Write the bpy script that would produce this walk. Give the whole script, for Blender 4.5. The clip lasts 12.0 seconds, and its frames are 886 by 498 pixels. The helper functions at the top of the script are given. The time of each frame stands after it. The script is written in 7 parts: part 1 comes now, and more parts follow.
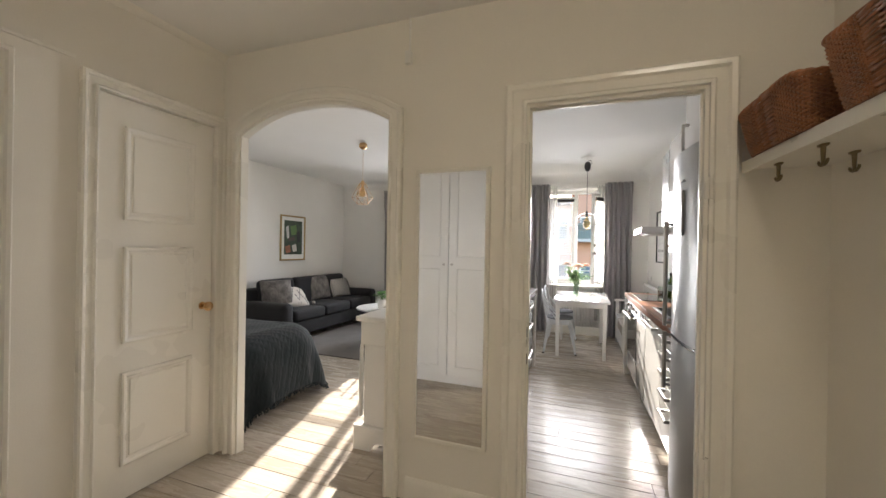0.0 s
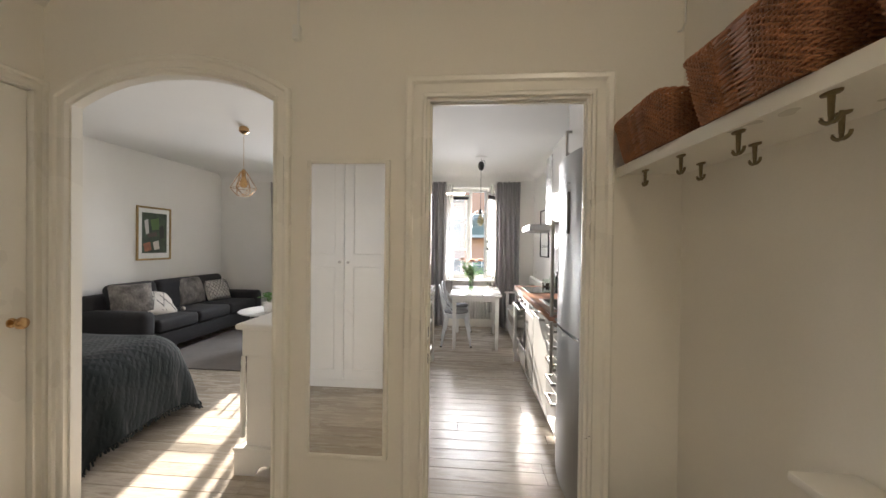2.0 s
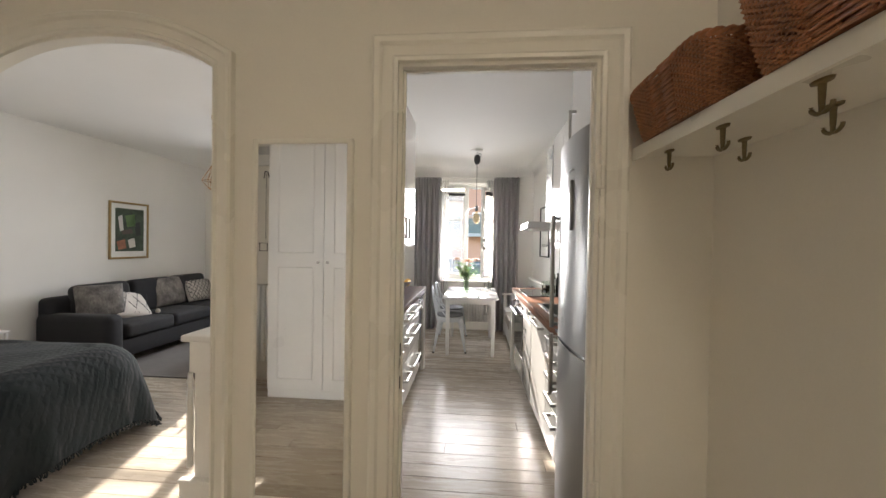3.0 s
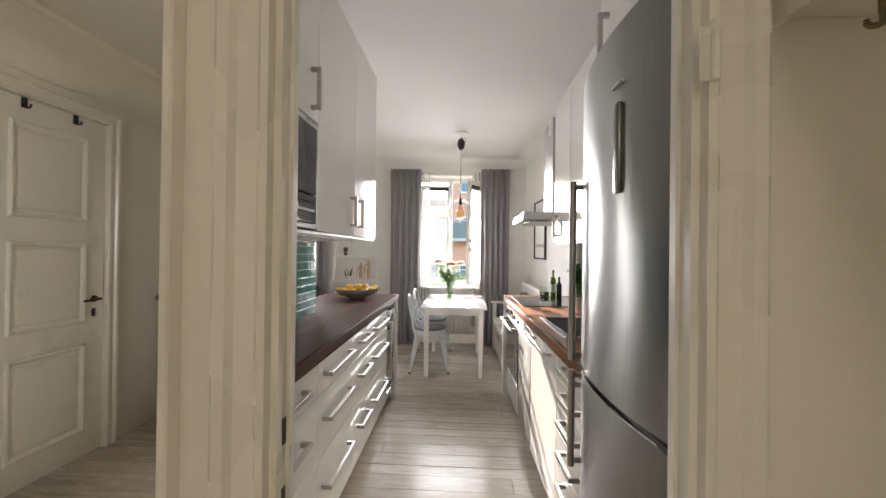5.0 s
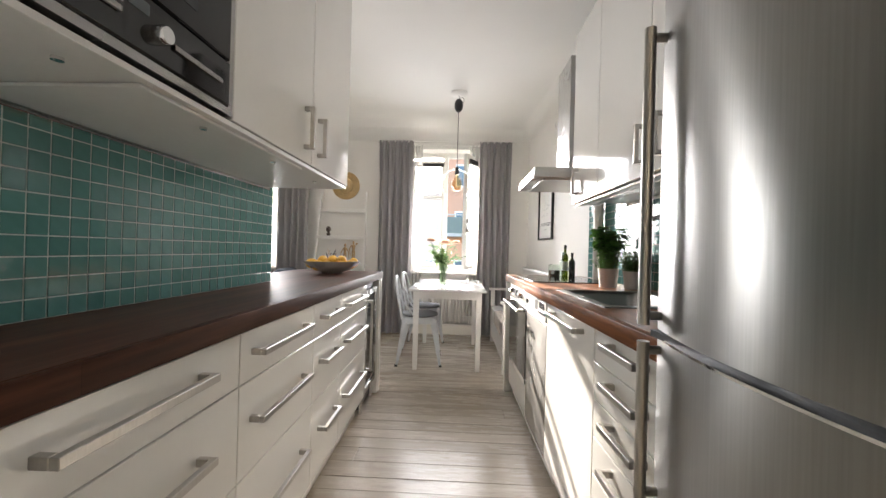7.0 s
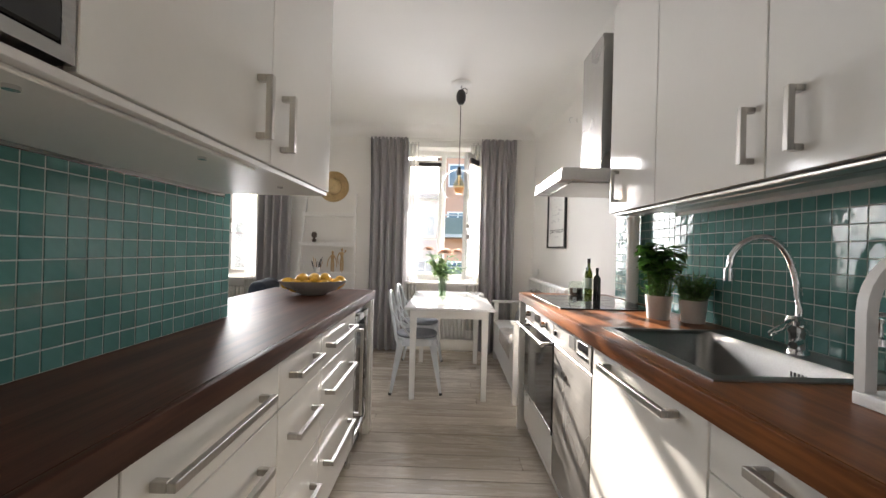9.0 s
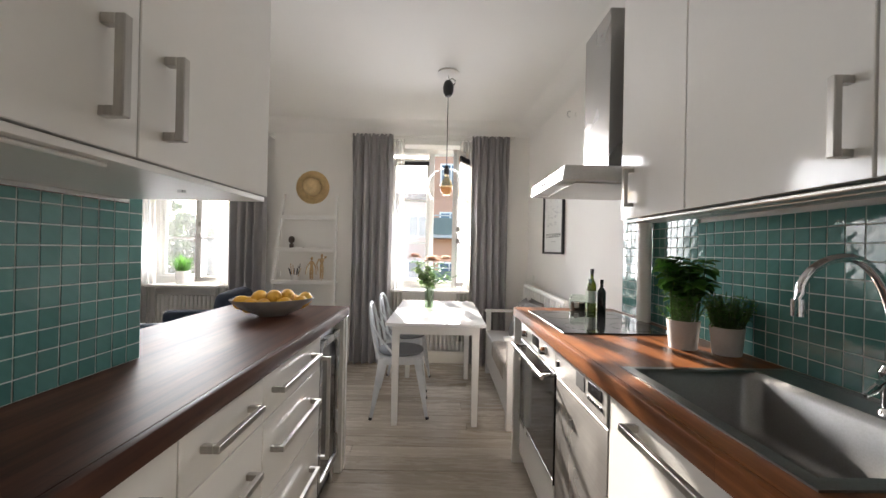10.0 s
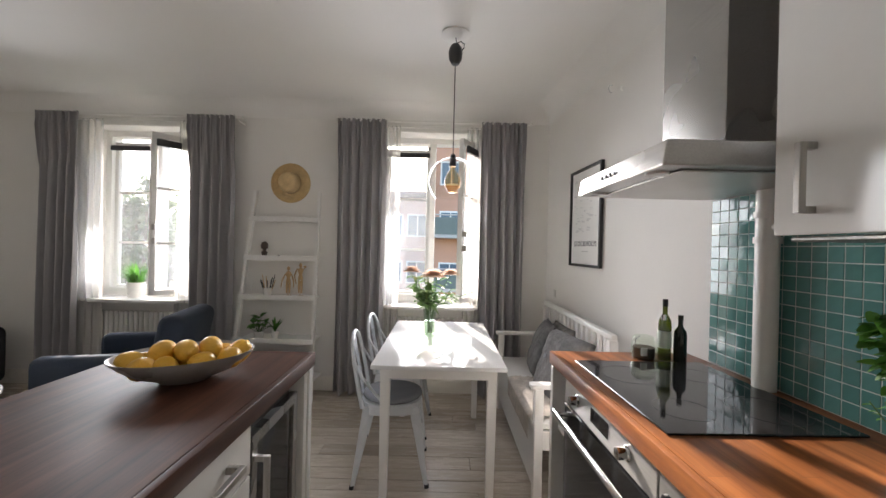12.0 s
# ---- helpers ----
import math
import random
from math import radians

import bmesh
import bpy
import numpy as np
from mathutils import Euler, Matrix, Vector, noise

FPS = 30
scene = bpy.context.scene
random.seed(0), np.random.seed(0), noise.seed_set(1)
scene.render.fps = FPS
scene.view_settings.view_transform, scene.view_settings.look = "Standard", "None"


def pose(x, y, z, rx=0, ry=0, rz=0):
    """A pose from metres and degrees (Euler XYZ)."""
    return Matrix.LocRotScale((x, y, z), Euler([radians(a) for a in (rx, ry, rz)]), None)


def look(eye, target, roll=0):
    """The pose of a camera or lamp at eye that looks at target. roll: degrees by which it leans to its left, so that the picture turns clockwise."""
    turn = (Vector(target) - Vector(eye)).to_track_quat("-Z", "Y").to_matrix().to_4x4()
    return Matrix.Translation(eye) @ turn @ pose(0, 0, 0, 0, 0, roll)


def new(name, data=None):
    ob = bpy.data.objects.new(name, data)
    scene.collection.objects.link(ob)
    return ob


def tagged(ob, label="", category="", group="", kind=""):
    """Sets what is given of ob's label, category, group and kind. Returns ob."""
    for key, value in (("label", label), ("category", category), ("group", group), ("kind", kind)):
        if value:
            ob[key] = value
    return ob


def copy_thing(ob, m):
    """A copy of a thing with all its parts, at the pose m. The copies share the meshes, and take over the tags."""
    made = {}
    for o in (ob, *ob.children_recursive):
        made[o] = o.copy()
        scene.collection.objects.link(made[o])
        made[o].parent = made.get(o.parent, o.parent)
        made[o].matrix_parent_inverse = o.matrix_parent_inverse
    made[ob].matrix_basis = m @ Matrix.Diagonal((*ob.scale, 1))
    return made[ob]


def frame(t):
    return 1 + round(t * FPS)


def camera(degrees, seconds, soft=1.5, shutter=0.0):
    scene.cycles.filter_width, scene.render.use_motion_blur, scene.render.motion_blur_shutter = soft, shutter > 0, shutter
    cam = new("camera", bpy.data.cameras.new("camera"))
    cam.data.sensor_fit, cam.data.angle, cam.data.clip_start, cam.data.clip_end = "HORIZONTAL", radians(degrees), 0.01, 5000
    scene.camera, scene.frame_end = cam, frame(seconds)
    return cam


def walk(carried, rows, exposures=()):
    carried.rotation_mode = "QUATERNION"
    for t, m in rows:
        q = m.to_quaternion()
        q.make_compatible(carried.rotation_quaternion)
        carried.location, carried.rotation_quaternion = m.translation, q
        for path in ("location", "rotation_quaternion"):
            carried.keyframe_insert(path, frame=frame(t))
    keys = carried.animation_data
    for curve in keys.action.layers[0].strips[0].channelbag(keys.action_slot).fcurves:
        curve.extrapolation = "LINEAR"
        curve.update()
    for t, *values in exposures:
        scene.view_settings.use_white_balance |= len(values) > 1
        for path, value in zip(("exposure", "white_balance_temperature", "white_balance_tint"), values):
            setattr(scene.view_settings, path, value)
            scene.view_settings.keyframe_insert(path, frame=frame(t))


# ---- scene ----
cam = camera(98.4, 12.0)
PATH = [
    (0, (0.25, 0.047, 1.357), (-0.438, 1.925, 1.355), 1.0),
    (0.5, (0.22, 0.056, 1.36), (-0.23, 2.005, 1.354), 0.9),
    (1, (0.2, 0.062, 1.362), (-0.066, 2.044, 1.353), 0.8),
    (1.5, (0.197, 0.066, 1.364), (0.01, 2.057, 1.355), 0.8),
    (2, (0.216, 0.133, 1.368), (0.05, 2.126, 1.351), 0.7),
    (2.5, (0.256, 0.298, 1.371), (0.089, 2.291, 1.348), 0.8),
    (3, (0.287, 0.472, 1.369), (0.117, 2.465, 1.346), 0.9),
    (3.2, (0.287, 0.557, 1.357), (0.115, 2.549, 1.335), 0.9),
    (5, (0.332, 1.245, 1.296), (0.223, 3.243, 1.308), 0.7),
    (5.5, (0.35, 1.407, 1.248), (0.245, 3.404, 1.259), 1.1),
    (6, (0.352, 1.549, 1.141), (0.254, 3.547, 1.149), 1.2),
    (6.5, (0.348, 1.669, 1.088), (0.256, 3.667, 1.093), 1.4),
    (7, (0.32, 1.766, 1.077), (0.24, 3.765, 1.083), 1.5),
    (9, (0.223, 2.201, 1.173), (0.189, 4.201, 1.177), 1.5),
    (9.5, (0.241, 2.331, 1.19), (0.24, 4.331, 1.191), 1.2),
    (10, (0.27, 2.509, 1.232), (0.272, 4.509, 1.236), 1.2),
    (10.5, (0.257, 2.635, 1.261), (0.263, 4.635, 1.266), 1.4),
    (11, (0.228, 2.813, 1.298), (0.234, 4.813, 1.299), 1.4),
    (11.5, (0.22, 2.975, 1.322), (0.227, 4.975, 1.314), 1.6),
    (12, (0.236, 3.181, 1.32), (0.241, 5.181, 1.317), 1.4),
]
EXPOSURES = [(0, 3.1, 6450, 13), (5, 3.2, 6550, 13), (6, 3.35, 6550, 13), (7, 3.35, 6550, 13), (9, 3.1, 6550, 14), (10.5, 2.85, 6500, 14), (12, 2.6, 6450, 15)]
walk(cam, [(t, look(eye, target, roll)) for t, eye, target, roll in PATH], EXPOSURES)
scene.cycles.max_bounces, scene.cycles.diffuse_bounces, scene.cycles.glossy_bounces, scene.cycles.transparent_max_bounces = 16, 10, 6, 24

# ---- world, sun, window light ----
SUN_AZ, SUN_EL = 14.0, 21.5
world = bpy.data.worlds.new("world")
scene.world = world
world.use_nodes = True
sky = world.node_tree.nodes.new("ShaderNodeTexSky")
sky.sky_type, sky.sun_disc = "NISHITA", False
sky.sun_elevation, sky.sun_rotation = radians(SUN_EL), radians(-SUN_AZ)
world.node_tree.links.new(sky.outputs[0], world.node_tree.nodes["Background"].inputs[0])
world.node_tree.nodes["Background"].inputs[1].default_value = 0.10


def lamp(name, kind, m, energy, colour=(1, 1, 1), size=None):
    data = bpy.data.lights.new(name, kind)
    data.energy, data.color = energy, colour
    if kind == "SUN":
        data.angle = radians(0.6)
    if size:
        data.shape, data.size, data.size_y, data.spread = "RECTANGLE", size[0], size[1], radians(105)
    ob = new(name, data)
    ob.matrix_world = m
    return ob


sun_way = Vector((-math.sin(radians(SUN_AZ)) * math.cos(radians(SUN_EL)), math.cos(radians(SUN_AZ)) * math.cos(radians(SUN_EL)), math.sin(radians(SUN_EL))))
lamp("sun", "SUN", look(sun_way * 30, (0, 0, 0)), 2.8, (1.0, 0.92, 0.80))
# skylight in the two window openings
lamp("window_light_kitchen", "AREA", look((0.13, 6.60, 1.60), (0.0, 3.4, 0.9)), 4.4, (0.95, 0.975, 1.0), (0.95, 1.3))
lamp("window_light_living", "AREA", look((-2.5, 6.60, 1.60), (-2.3, 3.4, 0.9)), 4.4, (0.95, 0.975, 1.0), (0.95, 1.3))


# ---- materials ----
def nodes_of(m):
    m.use_nodes = True
    return m.node_tree.nodes, m.node_tree.links, m.node_tree.nodes["Principled BSDF"]


def tex(ns, ls, scale, detail=4.0, stretch=(1, 1, 1), rough=0.55):
    co = ns.new("ShaderNodeTexCoord")
    mp = ns.new("ShaderNodeMapping")
    mp.inputs["Scale"].default_value = stretch
    ls.new(co.outputs["Object"], mp.inputs[0])
    n = ns.new("ShaderNodeTexNoise")
    n.inputs["Scale"].default_value, n.inputs["Detail"].default_value = scale, detail
    n.inputs["Roughness"].default_value = rough
    ls.new(mp.outputs[0], n.inputs["Vector"])
    return n, mp


def ramp(ns, ls, src, stops):
    r = ns.new("ShaderNodeValToRGB")
    el = r.color_ramp.elements
    while len(el) < len(stops):
        el.new(0.5)
    for e, (p, c) in zip(el, stops):
        e.position, e.color = p, (*c, 1)
    ls.new(src, r.inputs[0])
    return r


def mixc(ns, ls, kind, fac, a, b):
    m = ns.new("ShaderNodeMix")
    m.data_type, m.blend_type = "RGBA", kind
    for sock, v in ((m.inputs[0], fac), (m.inputs[6], a), (m.inputs[7], b)):
        if isinstance(v, (int, float)):
            sock.default_value = v
        elif isinstance(v, tuple):
            sock.default_value = (*v, 1)
        else:
            ls.new(v, sock)
    return m.outputs[2]


def bump(ns, ls, bs, height, strength, dist=0.01):
    b = ns.new("ShaderNodeBump")
    b.inputs["Strength"].default_value, b.inputs["Distance"].default_value = strength, dist
    ls.new(height, b.inputs["Height"])
    ls.new(b.outputs[0], bs.inputs["Normal"])


def surface(name, colour, rough=0.5, metal=0.0, vary=0.06, big=1.5, fine=60.0, relief=0.1, stretch=(1, 1, 1), coat=0.0, rvary=0.08, sheen=0.0, by_object=0.0):
    """A painted, cast or woven surface: colour drifts at a large and a fine scale, gloss drifts, fine relief."""
    m = bpy.data.materials.new(name)
    ns, ls, bs = nodes_of(m)
    n1, _ = tex(ns, ls, big, 3)
    n2, _ = tex(ns, ls, fine, 4, stretch)
    lo, hi = tuple(c * (1 - vary) for c in colour), tuple(min(1, c * (1 + vary)) for c in colour)
    a = ramp(ns, ls, n1.outputs[0], ((0.3, lo), (0.7, hi)))
    g = ramp(ns, ls, n2.outputs[0], ((0.25, (1 - vary,) * 3), (0.75, (1, 1, 1))))
    col = mixc(ns, ls, "MULTIPLY", 1.0, a.outputs[0], g.outputs[0])
    if by_object:
        oi = ns.new("ShaderNodeObjectInfo")
        r = ramp(ns, ls, oi.outputs["Random"], ((0, (1 - by_object,) * 3), (1, (1, 1, 1))))
        col = mixc(ns, ls, "MULTIPLY", 1.0, col, r.outputs[0])
    ls.new(col, bs.inputs["Base Color"])
    rr = ramp(ns, ls, n1.outputs[0], ((0.3, (max(0.02, rough - rvary),) * 3), (0.7, (min(1, rough + rvary),) * 3)))
    ls.new(rr.outputs[0], bs.inputs["Roughness"])
    bs.inputs["Metallic"].default_value = metal
    bs.inputs["Coat Weight"].default_value = coat
    bs.inputs["Coat Roughness"].default_value = 0.08
    bs.inputs["Sheen Weight"].default_value = sheen
    if relief:
        bump(ns, ls, bs, n2.outputs[0], relief, 0.004)
    return m


def wood(name, dark, light, rough=0.35, scale=5.0, along="y", coat=0.0, staves=0.0):
    m = bpy.data.materials.new(name)
    ns, ls, bs = nodes_of(m)
    st = {"x": (0.08, 1, 1), "y": (1, 0.06, 1), "z": (1, 1, 0.08)}[along]
    n1, mp = tex(ns, ls, scale * 6, 6, st, 0.65)
    n2, _ = tex(ns, ls, 2.2, 3, st)
    mid = tuple((a + b) / 2 for a, b in zip(dark, light))
    a = ramp(ns, ls, n1.outputs[0], ((0.3, dark), (0.55, mid), (0.75, light)))
    g = ramp(ns, ls, n2.outputs[0], ((0.3, (0.72,) * 3), (0.7, (1, 1, 1))))
    col = mixc(ns, ls, "MULTIPLY", 0.8, a.outputs[0], g.outputs[0])
    if staves:
        co = ns.new("ShaderNodeTexCoord")
        mp2 = ns.new("ShaderNodeMapping")
        mp2.inputs["Rotation"].default_value = (0, 0, radians(90))
        ls.new(co.outputs["Object"], mp2.inputs[0])
        br = ns.new("ShaderNodeTexBrick")
        br.offset = 0.37
        for k, v in (("Scale", 1.0), ("Brick Width", 0.55), ("Row Height", staves), ("Mortar Size", 0.0006), ("Bias", 0.0)):
            br.inputs[k].default_value = v
        br.inputs["Color1"].default_value, br.inputs["Color2"].default_value, br.inputs["Mortar"].default_value = (0.7, 0.7, 0.7, 1), (1, 1, 1, 1), (0.45, 0.45, 0.45, 1)
        ls.new(mp2.outputs[0], br.inputs["Vector"])
        col = mixc(ns, ls, "MULTIPLY", 0.8, col, br.outputs["Color"])
    ls.new(col, bs.inputs["Base Color"])
    rr = ramp(ns, ls, n2.outputs[0], ((0.3, (rough - 0.07,) * 3), (0.7, (rough + 0.1,) * 3)))
    ls.new(rr.outputs[0], bs.inputs["Roughness"])
    bs.inputs["Coat Weight"].default_value = coat
    bs.inputs["Coat Roughness"].default_value = 0.15
    bs.inputs["Specular IOR Level"].default_value = 0.17
    bump(ns, ls, bs, n1.outputs[0], 0.08, 0.003)
    return m


def floor_paint():
    """White-washed old boards: each board its own tone, worn streaks and knots, scuffed gloss."""
    m = bpy.data.materials.new("whitewashed_board")
    ns, ls, bs = nodes_of(m)
    oi = ns.new("ShaderNodeObjectInfo")
    co = ns.new("ShaderNodeTexCoord")
    shift = ns.new("ShaderNodeVectorMath")
    shift.operation = "MULTIPLY_ADD"
    ls.new(oi.outputs["Random"], shift.inputs[0])
    shift.inputs[1].default_value = (17, 31, 0)
    ls.new(co.outputs["Object"], shift.inputs[2])

    def noise_at(scale, stretch, detail=5):
        mp = ns.new("ShaderNodeMapping")
        mp.inputs["Scale"].default_value = stretch
        ls.new(shift.outputs[0], mp.inputs[0])
        n = ns.new("ShaderNodeTexNoise")
        n.inputs["Scale"].default_value, n.inputs["Detail"].default_value, n.inputs["Roughness"].default_value = scale, detail, 0.62
        ls.new(mp.outputs[0], n.inputs["Vector"])
        return n
    grain, wear, patch = noise_at(34, (0.1, 1, 1), 6), noise_at(9, (0.3, 1.6, 1), 6), noise_at(2.2, (0.6, 1, 1), 3)
    tone = ramp(ns, ls, oi.outputs["Random"], ((0, (0.49, 0.435, 0.37)), (0.5, (0.54, 0.485, 0.42)), (1, (0.585, 0.53, 0.465))))
    g = ramp(ns, ls, grain.outputs[0], ((0.3, (0.86, 0.84, 0.80)), (0.62, (1, 1, 1))))
    col = mixc(ns, ls, "MULTIPLY", 0.9, tone.outputs[0], g.outputs[0])
    w = ramp(ns, ls, wear.outputs[0], ((0.56, (0, 0, 0)), (0.64, (0.28, 0.28, 0.28)), (0.74, (0.85, 0.85, 0.85))))
    col = mixc(ns, ls, "MIX", w.outputs[0], col, (0.20, 0.135, 0.09))
    p = ramp(ns, ls, patch.outputs[0], ((0.3, (0.86, 0.85, 0.83)), (0.7, (1, 1, 1))))
    col = mixc(ns, ls, "MULTIPLY", 1.0, col, p.outputs[0])
    ls.new(col, bs.inputs["Base Color"])
    rr = ramp(ns, ls, wear.outputs[0], ((0.3, (0.17,) * 3), (0.7, (0.36,) * 3)))
    ls.new(rr.outputs[0], bs.inputs["Roughness"])
    bs.inputs["Specular IOR Level"].default_value = 0.22
    bump(ns, ls, bs, wear.outputs[0], 0.3, 0.006)
    return m


def brushed(name, colour=(0.56, 0.55, 0.53), rough=0.3, stretch=(1, 1, 0.02), aniso=0.6, uneven=1.0):
    m = bpy.data.materials.new(name)
    ns, ls, bs = nodes_of(m)
    n, _ = tex(ns, ls, 220, 3, stretch)
    big, _ = tex(ns, ls, 2.5, 3)
    c = ramp(ns, ls, n.outputs[0], ((0.3, tuple(x * 0.88 for x in colour)), (0.7, colour)))
    ls.new(c.outputs[0], bs.inputs["Base Color"])
    r = ramp(ns, ls, big.outputs[0], ((0.3, (rough - 0.05 * uneven,) * 3), (0.7, (rough + 0.07 * uneven,) * 3)))
    ls.new(r.outputs[0], bs.inputs["Roughness"])
    bs.inputs["Metallic"].default_value = 1.0
    if aniso:
        tg = ns.new("ShaderNodeTangent")
        tg.direction_type, tg.axis = "RADIAL", "Z"
        ls.new(tg.outputs[0], bs.inputs["Tangent"])
        bs.inputs["Anisotropic"].default_value, bs.inputs["Anisotropic Rotation"].default_value = aniso, 0.25
    bump(ns, ls, bs, n.outputs[0], 0.05, 0.002)
    return m


def glass(name, tint=(1, 1, 1), rough=0.0, gloss=1.0):
    """Thin clear glass: straight through, with a Fresnel sheen."""
    m = bpy.data.materials.new(name)
    ns, ls, bs = nodes_of(m)
    ns.remove(bs)
    out = next(n for n in ns if n.type == "OUTPUT_MATERIAL")
    tr, gl, mx, fr = (ns.new("ShaderNode" + k) for k in ("BsdfTransparent", "BsdfGlossy", "MixShader", "LayerWeight"))
    pw, sc = ns.new("ShaderNodeMath"), ns.new("ShaderNodeMath")
    pw.operation, pw.inputs[1].default_value = "POWER", 4.0
    sc.operation, sc.inputs[1].default_value, sc.inputs[2].default_value = "MULTIPLY_ADD", 0.55, 0.05
    tr.inputs[0].default_value = (*tint, 1)
    gl.inputs["Roughness"].default_value = rough + 0.02
    gl.inputs[0].default_value = (gloss, gloss, gloss, 1)
    fr.inputs[0].default_value = 0.5
    for a, b in ((fr.outputs[1], pw.inputs[0]), (pw.outputs[0], sc.inputs[0]), (sc.outputs[0], mx.inputs[0]), (tr.outputs[0], mx.inputs[1]), (gl.outputs[0], mx.inputs[2]), (mx.outputs[0], out.inputs[0])):
        ls.new(a, b)
    return m


def hazed(m, share=0.04):
    """Mixes a pale haze film into a clear pane, which glows softly in the sun."""
    ns, ls = m.node_tree.nodes, m.node_tree.links
    out = next(n for n in ns if n.type == "OUTPUT_MATERIAL")
    clear = out.inputs[0].links[0].from_socket
    n, _ = tex(ns, ls, 3.0, 4)
    amount = ramp(ns, ls, n.outputs[0], ((0.3, (share * 0.6,) * 3), (0.7, (share * 1.4,) * 3)))
    film, mx = ns.new("ShaderNodeBsdfTranslucent"), ns.new("ShaderNodeMixShader")
    film.inputs[0].default_value = (0.80, 0.82, 0.86, 1)
    for a, b in ((amount.outputs[0], mx.inputs[0]), (clear, mx.inputs[1]), (film.outputs[0], mx.inputs[2]), (mx.outputs[0], out.inputs[0])):
        ls.new(a, b)
    return m


def sheer_cloth(name):
    m = bpy.data.materials.new(name)
    ns, ls, bs = nodes_of(m)
    ns.remove(bs)
    out = next(n for n in ns if n.type == "OUTPUT_MATERIAL")
    df, tl, tr, m1, m2 = (ns.new("ShaderNode" + k) for k in ("BsdfDiffuse", "BsdfTranslucent", "BsdfTransparent", "MixShader", "MixShader"))
    n, _ = tex(ns, ls, 300, 2)
    c = ramp(ns, ls, n.outputs[0], ((0.3, (0.74, 0.73, 0.70)), (0.7, (0.82, 0.81, 0.79))))
    ls.new(c.outputs[0], df.inputs[0])
    ls.new(c.outputs[0], tl.inputs[0])
    m1.inputs[0].default_value, m2.inputs[0].default_value = 0.42, 0.42
    for a, b in ((df.outputs[0], m1.inputs[1]), (tl.outputs[0], m1.inputs[2]), (m1.outputs[0], m2.inputs[1]), (tr.outputs[0], m2.inputs[2]), (m2.outputs[0], out.inputs[0])):
        ls.new(a, b)
    return m


def leaf_mat(name, dark, light):
    m = surface(name, light, 0.45, 0, 0.25, 12, 60, 0.1, by_object=0.2)
    m.node_tree.nodes["Principled BSDF"].inputs["Subsurface Weight"].default_value = 0.0
    ns, ls, bs = nodes_of(m)
    g = ns.new("ShaderNodeNewGeometry")
    r = ramp(ns, ls, g.outputs["Random Per Island"], ((0, dark), (1, light)))
    ls.new(r.outputs[0], bs.inputs["Base Color"])
    out = next(n for n in ns if n.type == "OUTPUT_MATERIAL")
    tl, mx = ns.new("ShaderNodeBsdfTranslucent"), ns.new("ShaderNodeMixShader")
    mx.inputs[0].default_value = 0.42
    ls.new(r.outputs[0], tl.inputs[0])
    ls.new(bs.outputs[0], mx.inputs[1])
    ls.new(tl.outputs[0], mx.inputs[2])
    ls.new(mx.outputs[0], out.inputs[0])
    return m


def tile_mat():
    m = bpy.data.materials.new("glazed_tile")
    ns, ls, bs = nodes_of(m)
    oi = ns.new("ShaderNodeObjectInfo")
    g = ns.new("ShaderNodeNewGeometry")
    ad = ns.new("ShaderNodeMath")
    ad.operation = "ADD"
    ls.new(oi.outputs["Random"], ad.inputs[0])
    ls.new(g.outputs["Random Per Island"], ad.inputs[1])
    fr = ns.new("ShaderNodeMath")
    fr.operation = "FRACT"
    ls.new(ad.outputs[0], fr.inputs[0])
    c = ramp(ns, ls, fr.outputs[0], ((0, (0.078, 0.205, 0.19)), (0.5, (0.092, 0.235, 0.218)), (1, (0.108, 0.265, 0.247))))
    n, _ = tex(ns, ls, 25, 3)
    k = ramp(ns, ls, n.outputs[0], ((0.3, (0.88,) * 3), (0.7, (1, 1, 1))))
    ls.new(mixc(ns, ls, "MULTIPLY", 1.0, c.outputs[0], k.outputs[0]), bs.inputs["Base Color"])
    bs.inputs["Roughness"].default_value = 0.06
    bs.inputs["IOR"].default_value = 1.52
    n2, _ = tex(ns, ls, 18, 2)
    bump(ns, ls, bs, n2.outputs[0], 0.12, 0.006)
    return m


WALL = surface("matt_white_wall", (0.80, 0.785, 0.755), 0.75, 0, 0.03, 1.2, 140, 0.12)
# hall white with its warm light cast mixed into the colour
HALLW = surface("warm_cast_white_wall", (0.78, 0.75, 0.685), 0.6, 0, 0.03, 1.0, 140, 0.12)
CEIL = surface("matt_white_ceiling", (0.80, 0.79, 0.765), 0.85, 0, 0.02, 1.0, 120, 0.08)
TRIM = surface("cream_gloss_paint", (0.80, 0.775, 0.71), 0.30, 0, 0.02, 2.0, 60, 0.02, coat=0.2, rvary=0.05)
WINPAINT = surface("white_window_paint", (0.80, 0.79, 0.76), 0.4, 0, 0.04, 3.0, 80, 0.08)
LAQ = surface("glossy_white_front", (0.82, 0.81, 0.78), 0.09, 0, 0.015, 1.5, 60, 0.0, coat=0.3, rvary=0.02)
MATWHITE = surface("satin_white_paint", (0.80, 0.79, 0.77), 0.35, 0, 0.03, 2.0, 70, 0.05)
TABLE = surface("glossy_white_lacquer", (0.82, 0.82, 0.82), 0.12, 0, 0.02, 2.0, 60, 0.0, coat=0.3, rvary=0.03)
CHAIRM = surface("pale_grey_metal_paint", (0.66, 0.69, 0.72), 0.3, 0.0, 0.05, 4.0, 80, 0.05, coat=0.3)
BOARD = floor_paint()
